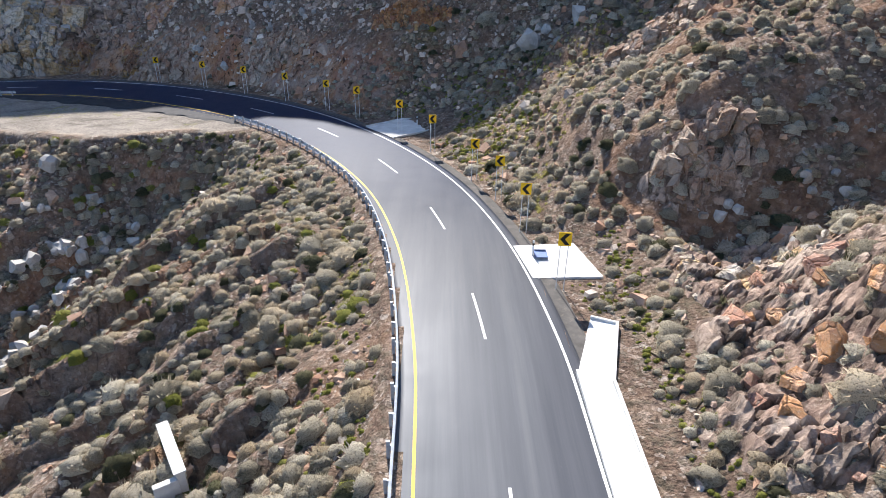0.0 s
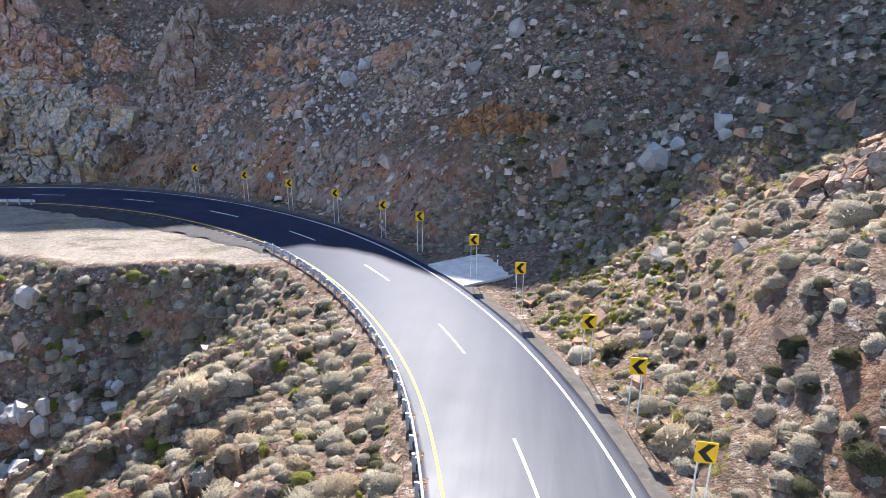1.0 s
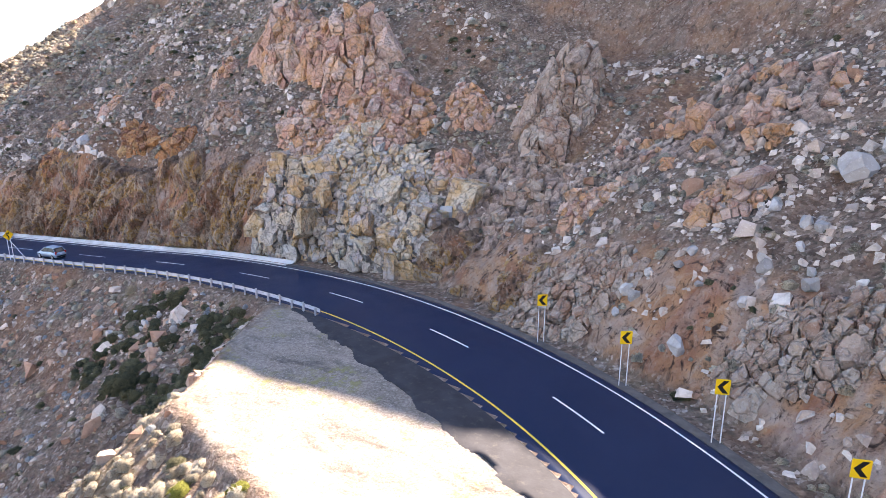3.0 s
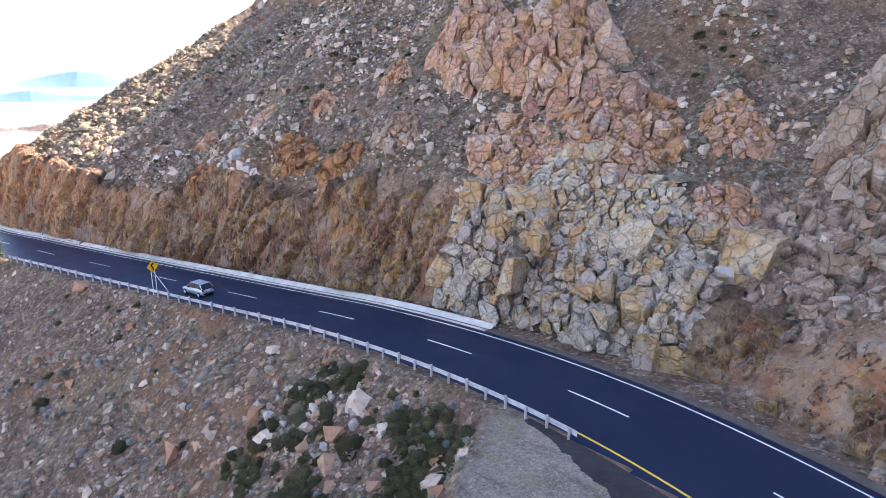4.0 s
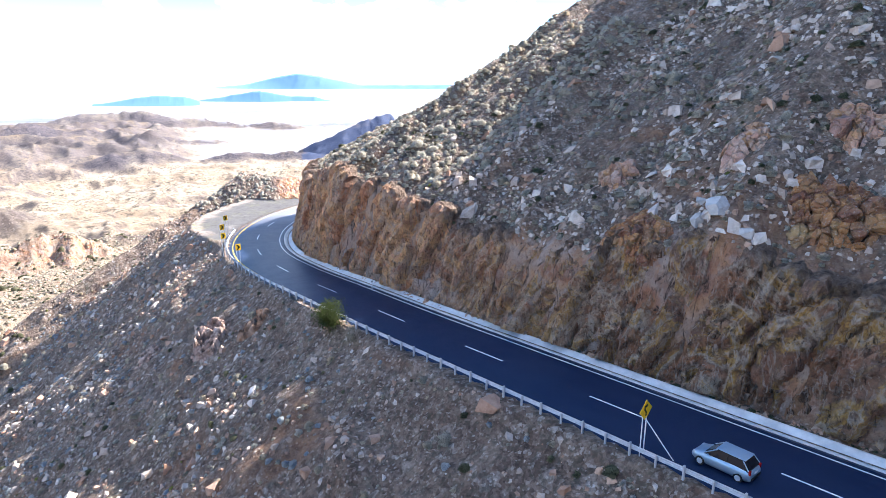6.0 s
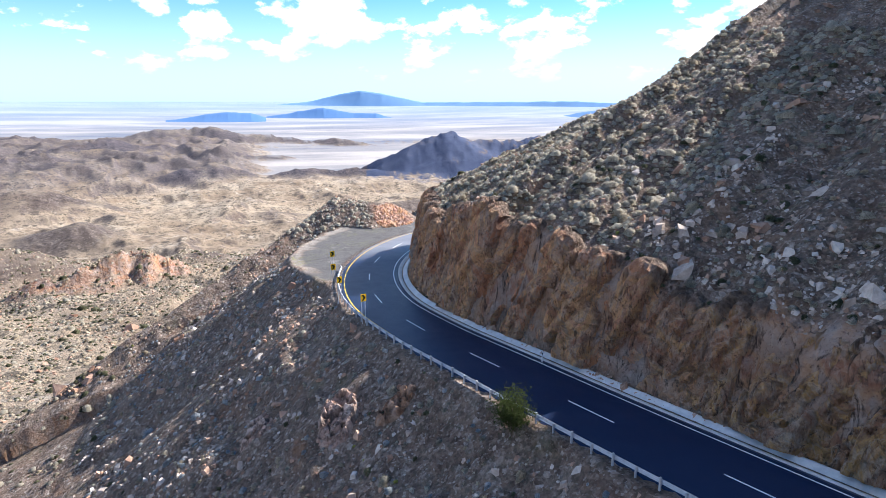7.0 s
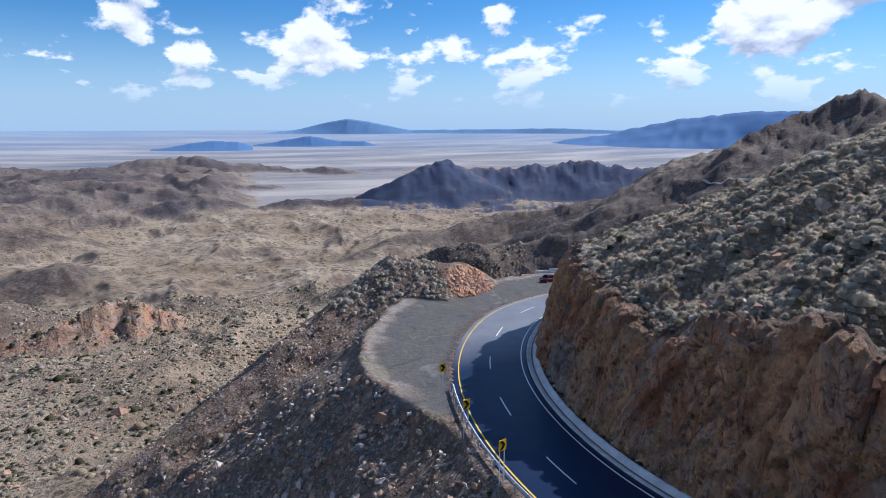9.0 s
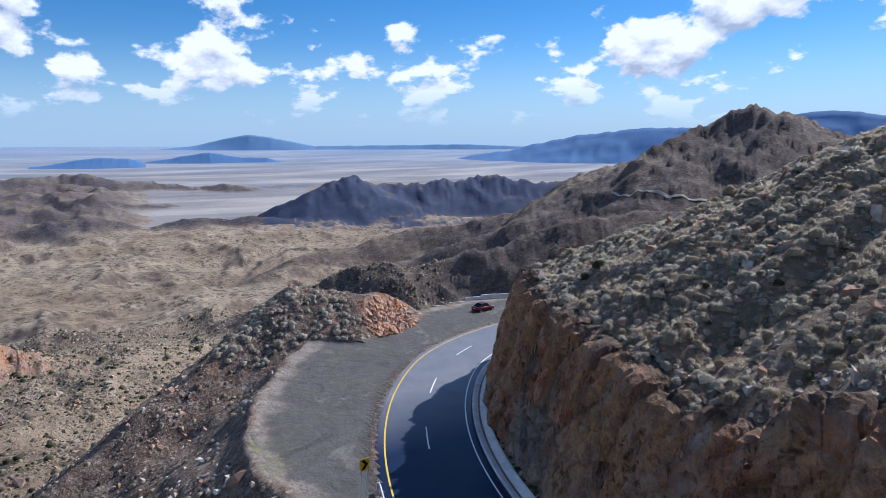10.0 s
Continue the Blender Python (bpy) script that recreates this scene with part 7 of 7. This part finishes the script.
concrete_barrier([(-269 + 3.2 * i / 6 + 0.02 * i * i, 109 + 3.0 * i) for i in range(9)])


# ---------------------------------------------------------------- cars
def car(s, d, paint, label, saloon=False):
    """A small car: lofted body, glazed cabin, wheels, lamps and mirrors. Its nose points along the road."""
    at = on_road(s, d, 0.05 - abs(d) / 4.4 * 0.05)
    body = empty("car", at, heading(s))
    k = 1.12 if saloon else 1.0
    # length, half width, sill, bonnet or belt line
    rings = [(-1.92, 0.62, 0.34, 0.62), (-1.86, 0.76, 0.26, 0.86), (-1.6, 0.82, 0.22, 0.98), (-0.9, 0.845, 0.20, 1.00), (0.0, 0.845, 0.20, 0.97), (0.75, 0.84, 0.20, 0.93), (1.2, 0.82, 0.21, 0.86), (1.62, 0.77, 0.24, 0.74), (1.88, 0.64, 0.30, 0.58), (1.95, 0.46, 0.36, 0.50)]

    def shell(rows, prof):
        bm = bmesh.new()
        loops = []
        for row in rows:
            loops.append([bm.verts.new(v) for v in prof(*row)])
        n = len(loops[0])
        for a, b in zip(loops, loops[1:]):
            for i in range(n):
                bm.faces.new((a[i], a[(i + 1) % n], b[(i + 1) % n], b[i]))
        bm.faces.new(loops[0][::-1]), bm.faces.new(loops[-1])
        bmesh.ops.recalc_face_normals(bm, faces=bm.faces[:])
        return bm

    part("body", shell(rings, lambda x, w, lo, hi: [(x * k, w * a, lo + (hi - lo) * b) for a, b in ((-0.86, 0), (-0.98, 0.22), (-1.0, 0.62), (-0.93, 0.93), (-0.8, 1.0), (0.8, 1.0), (0.93, 0.93), (1.0, 0.62), (0.98, 0.22), (0.86, 0))]), paint, body, "", True)
    rear, roof_r, roof_f, front = (-1.45, -0.75, 0.15, 0.85) if saloon else (-1.78, -1.35, 0.25, 1.05)
    cabin = [(rear, 0.74, 0.96), (roof_r, 0.63, 1.44), (roof_f, 0.63, 1.47), (front, 0.74, 0.93)]
    part("glasshouse", shell([(x, w, z) for x, w, z in cabin], lambda x, w, z: [(x * k, -0.76, 0.90), (x * k, -w, z), (x * k, -w * 0.6, z + 0.02), (x * k, w * 0.6, z + 0.02), (x * k, w, z), (x * k, 0.76, 0.90)]), CAR_GLASS, body, "dark tinted glazing")
    bm = bmesh.new()
    block(bm, ((roof_r + roof_f) / 2 * k, 0, 1.475), ((roof_f - roof_r + 0.24) * k, 1.2, 0.05), None, 0.022)
    part("roof", bm, paint, body)
    for side in (-1, 1):
        for a, b in ((cabin[0], cabin[1]), (cabin[2], cabin[3])):
            bm = bmesh.new()
            rod(bm, (a[0] * k, side * a[1] * 1.01, a[2]), (b[0] * k, side * b[1] * 1.01, b[2]), 0.035, 6)
            part("pillar", bm, paint, body)
        bm = bmesh.new()
        rod(bm, (-0.4 * k, side * 0.755, 0.95), (-0.42 * k, side * 0.645, 1.45), 0.03, 6)
        part("pillar", bm, SIGN_BLACK, body, "black door pillar")
        bm = bmesh.new()
        block(bm, (0.72 * k, side * 0.93, 0.98), (0.12, 0.16, 0.11), None, 0.03)
        part("mirror", bm, paint, body)
        bm = bmesh.new()
        block(bm, (-1.83 * k, side * 0.66, 0.86), (0.12, 0.17, 0.32), None, 0.03)
        part("tail_light", bm, CAR_RED, body, "red tail light")
        bm = bmesh.new()
        block(bm, (1.70 * k, side * 0.60, 0.64), (0.26, 0.24, 0.12), None, 0.03)
        part("headlight", bm, CAR_LAMP, body, "clear headlight")
        for x in (-1.22, 1.22):
            bm = bmesh.new()
            m = Matrix.Translation((x * k, side * 0.76, 0.30)) @ Matrix.Rotation(math.pi / 2, 4, "X")
            bmesh.ops.create_cone(bm, cap_ends=True, segments=20, radius1=0.30, radius2=0.30, depth=0.20, matrix=m)
            bmesh.ops.bevel(bm, geom=[e for e in bm.edges if len(e.link_faces) == 2 and abs(e.calc_face_angle(0)) > 1], offset=0.03, segments=2, affect="EDGES")
            wheel = part("wheel", bm, TYRE, body, "black tyre")
            bm = bmesh.new()
            m = Matrix.Translation((x * k, side * 0.79, 0.30)) @ Matrix.Rotation(math.pi / 2, 4, "X")
            bmesh.ops.create_cone(bm, cap_ends=True, segments=14, radius1=0.19, radius2=0.19, depth=0.16, matrix=m)
            part("rim", bm, STEEL, wheel, "silver rim")
    for x, h, w in ((-1.93 * k, 0.42, 1.2), (1.93 * k, 0.40, 0.9)):
        bm = bmesh.new()
        block(bm, (x, 0, h), (0.10, w, 0.16), None, 0.03)
        part("bumper", bm, SIGN_BLACK, body, "dark bumper insert")
    bm = bmesh.new()
    block(bm, (-1.92 * k, 0, 0.72), (0.04, 0.36, 0.12))
    part("plate", bm, WHITE_POST, body, "pale number plate")
    return tagged(body, label, "car")


car(station(-112, 89.7), 2.0, CAR_SILVER, "silver-blue small hatchback driving on the dark road")
car(station(-255, 115), 11.5, CAR_MAROON, "dark maroon saloon car parked on the lay-by", True)
# ---------------------------------------------------------------- far ranges
def mountain_range(name, rows, far, depth, material, label, seed, rough=1.0, foot=-150.0):
    """A range on the horizon, from bearings to the left of +y and the height of its crest in degrees."""
    az = np.linspace(rows[0][0], rows[-1][0], 260)
    if rows[0][0] > rows[-1][0]:
        crest = np.interp(-az, [-r[0] for r in rows], [r[1] for r in rows])
    else:
        crest = np.interp(az, [r[0] for r in rows], [r[1] for r in rows])
    top = 14.5 + far * np.tan(np.radians(crest)) 
    levels = np.linspace(0, 1, 26)
    grid = np.zeros((len(levels), len(az), 3))
    for i, v in enumerate(levels):
        up = 1 - abs(v * 2 - 1)
        r = far - depth * 0.5 + depth * v + 3 * fbm(az * 0.5, 0 * az + v * 3, 0.0, 3, seed + 3)
        h = foot + (top - foot) * (up ** 1.15) + rough * 9 * up ** 4 * fbm(az * 1.3, 0 * az, 0.0, 4, seed) + rough * (top - foot) * up * (1 - up) * 0.35 * fbm(az * far / 9000 + v, 0 * az + v * depth / 220, 0.0, 5, seed + 5, 0.55, True)
        grid[i, :, 0], grid[i, :, 1], grid[i, :, 2] = -171 - r * np.sin(np.radians(az)), 55 + r * np.cos(np.radians(az)), h
    return tagged(grid_mesh(name, grid, material), label, "mountains", kind="structure")


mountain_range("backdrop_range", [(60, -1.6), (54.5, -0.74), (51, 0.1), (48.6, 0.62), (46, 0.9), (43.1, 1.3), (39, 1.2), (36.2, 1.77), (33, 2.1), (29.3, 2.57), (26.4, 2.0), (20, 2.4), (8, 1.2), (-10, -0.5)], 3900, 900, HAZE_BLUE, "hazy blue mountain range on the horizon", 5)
mountain_range("backdrop_peak", [(84, -0.6), (81.4, -0.34), (79, 0.25), (76.9, 0.64), (75, 0.4), (72.8, -0.1), (71.3, -0.37), (64, -0.3), (58, -0.2), (52, -0.5)], 4650, 250, HAZE_FAR, "hazy pale blue mountain far across the plain", 15, 0.4, -90)
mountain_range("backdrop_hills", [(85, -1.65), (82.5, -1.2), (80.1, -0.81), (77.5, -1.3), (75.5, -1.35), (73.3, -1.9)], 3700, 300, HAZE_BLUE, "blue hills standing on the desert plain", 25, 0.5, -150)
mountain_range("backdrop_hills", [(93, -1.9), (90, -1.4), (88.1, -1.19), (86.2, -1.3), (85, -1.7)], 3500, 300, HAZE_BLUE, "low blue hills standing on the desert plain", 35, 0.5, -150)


# a pale dirt track along the flank of the spur
bearing = np.linspace(45.5, 36.5, 60)
track = np.zeros((3, 60, 3))
for i, side in enumerate((-1.1, 0.0, 1.1)):
    far = np.interp(bearing, [36.5, 41, 42.5, 44, 45.5], [439, 443, 446, 462, 481]) + side
    track[i, :, 0], track[i, :, 1] = -171 - far * np.sin(np.radians(bearing)), 55 + far * np.cos(np.radians(bearing))
ring = np.log(np.hypot(track[:, :, 0] + 171, track[:, :, 1] - 55) / 42) / math.log(4950 / 42) * 339
turn_at = (np.broadcast_to(bearing[None], ring.shape) - 14) / 122 * 619
ri, ti = ring.astype(int), turn_at.astype(int)
rf, tf = ring - ri, turn_at - ti
track[:, :, 2] = (FZ[ti, ri] * (1 - rf) + FZ[ti, ri + 1] * rf) * (1 - tf) + (FZ[ti + 1, ri] * (1 - rf) + FZ[ti + 1, ri + 1] * rf) * tf + 0.5
tagged(grid_mesh("dirt_track", track, plain("pale_track_dirt", (0.46, 0.40, 0.32), 0.95, 0, 0.3, 0.2, 0.3)), "pale dirt track graded along the far spur", "track", kind="structure")
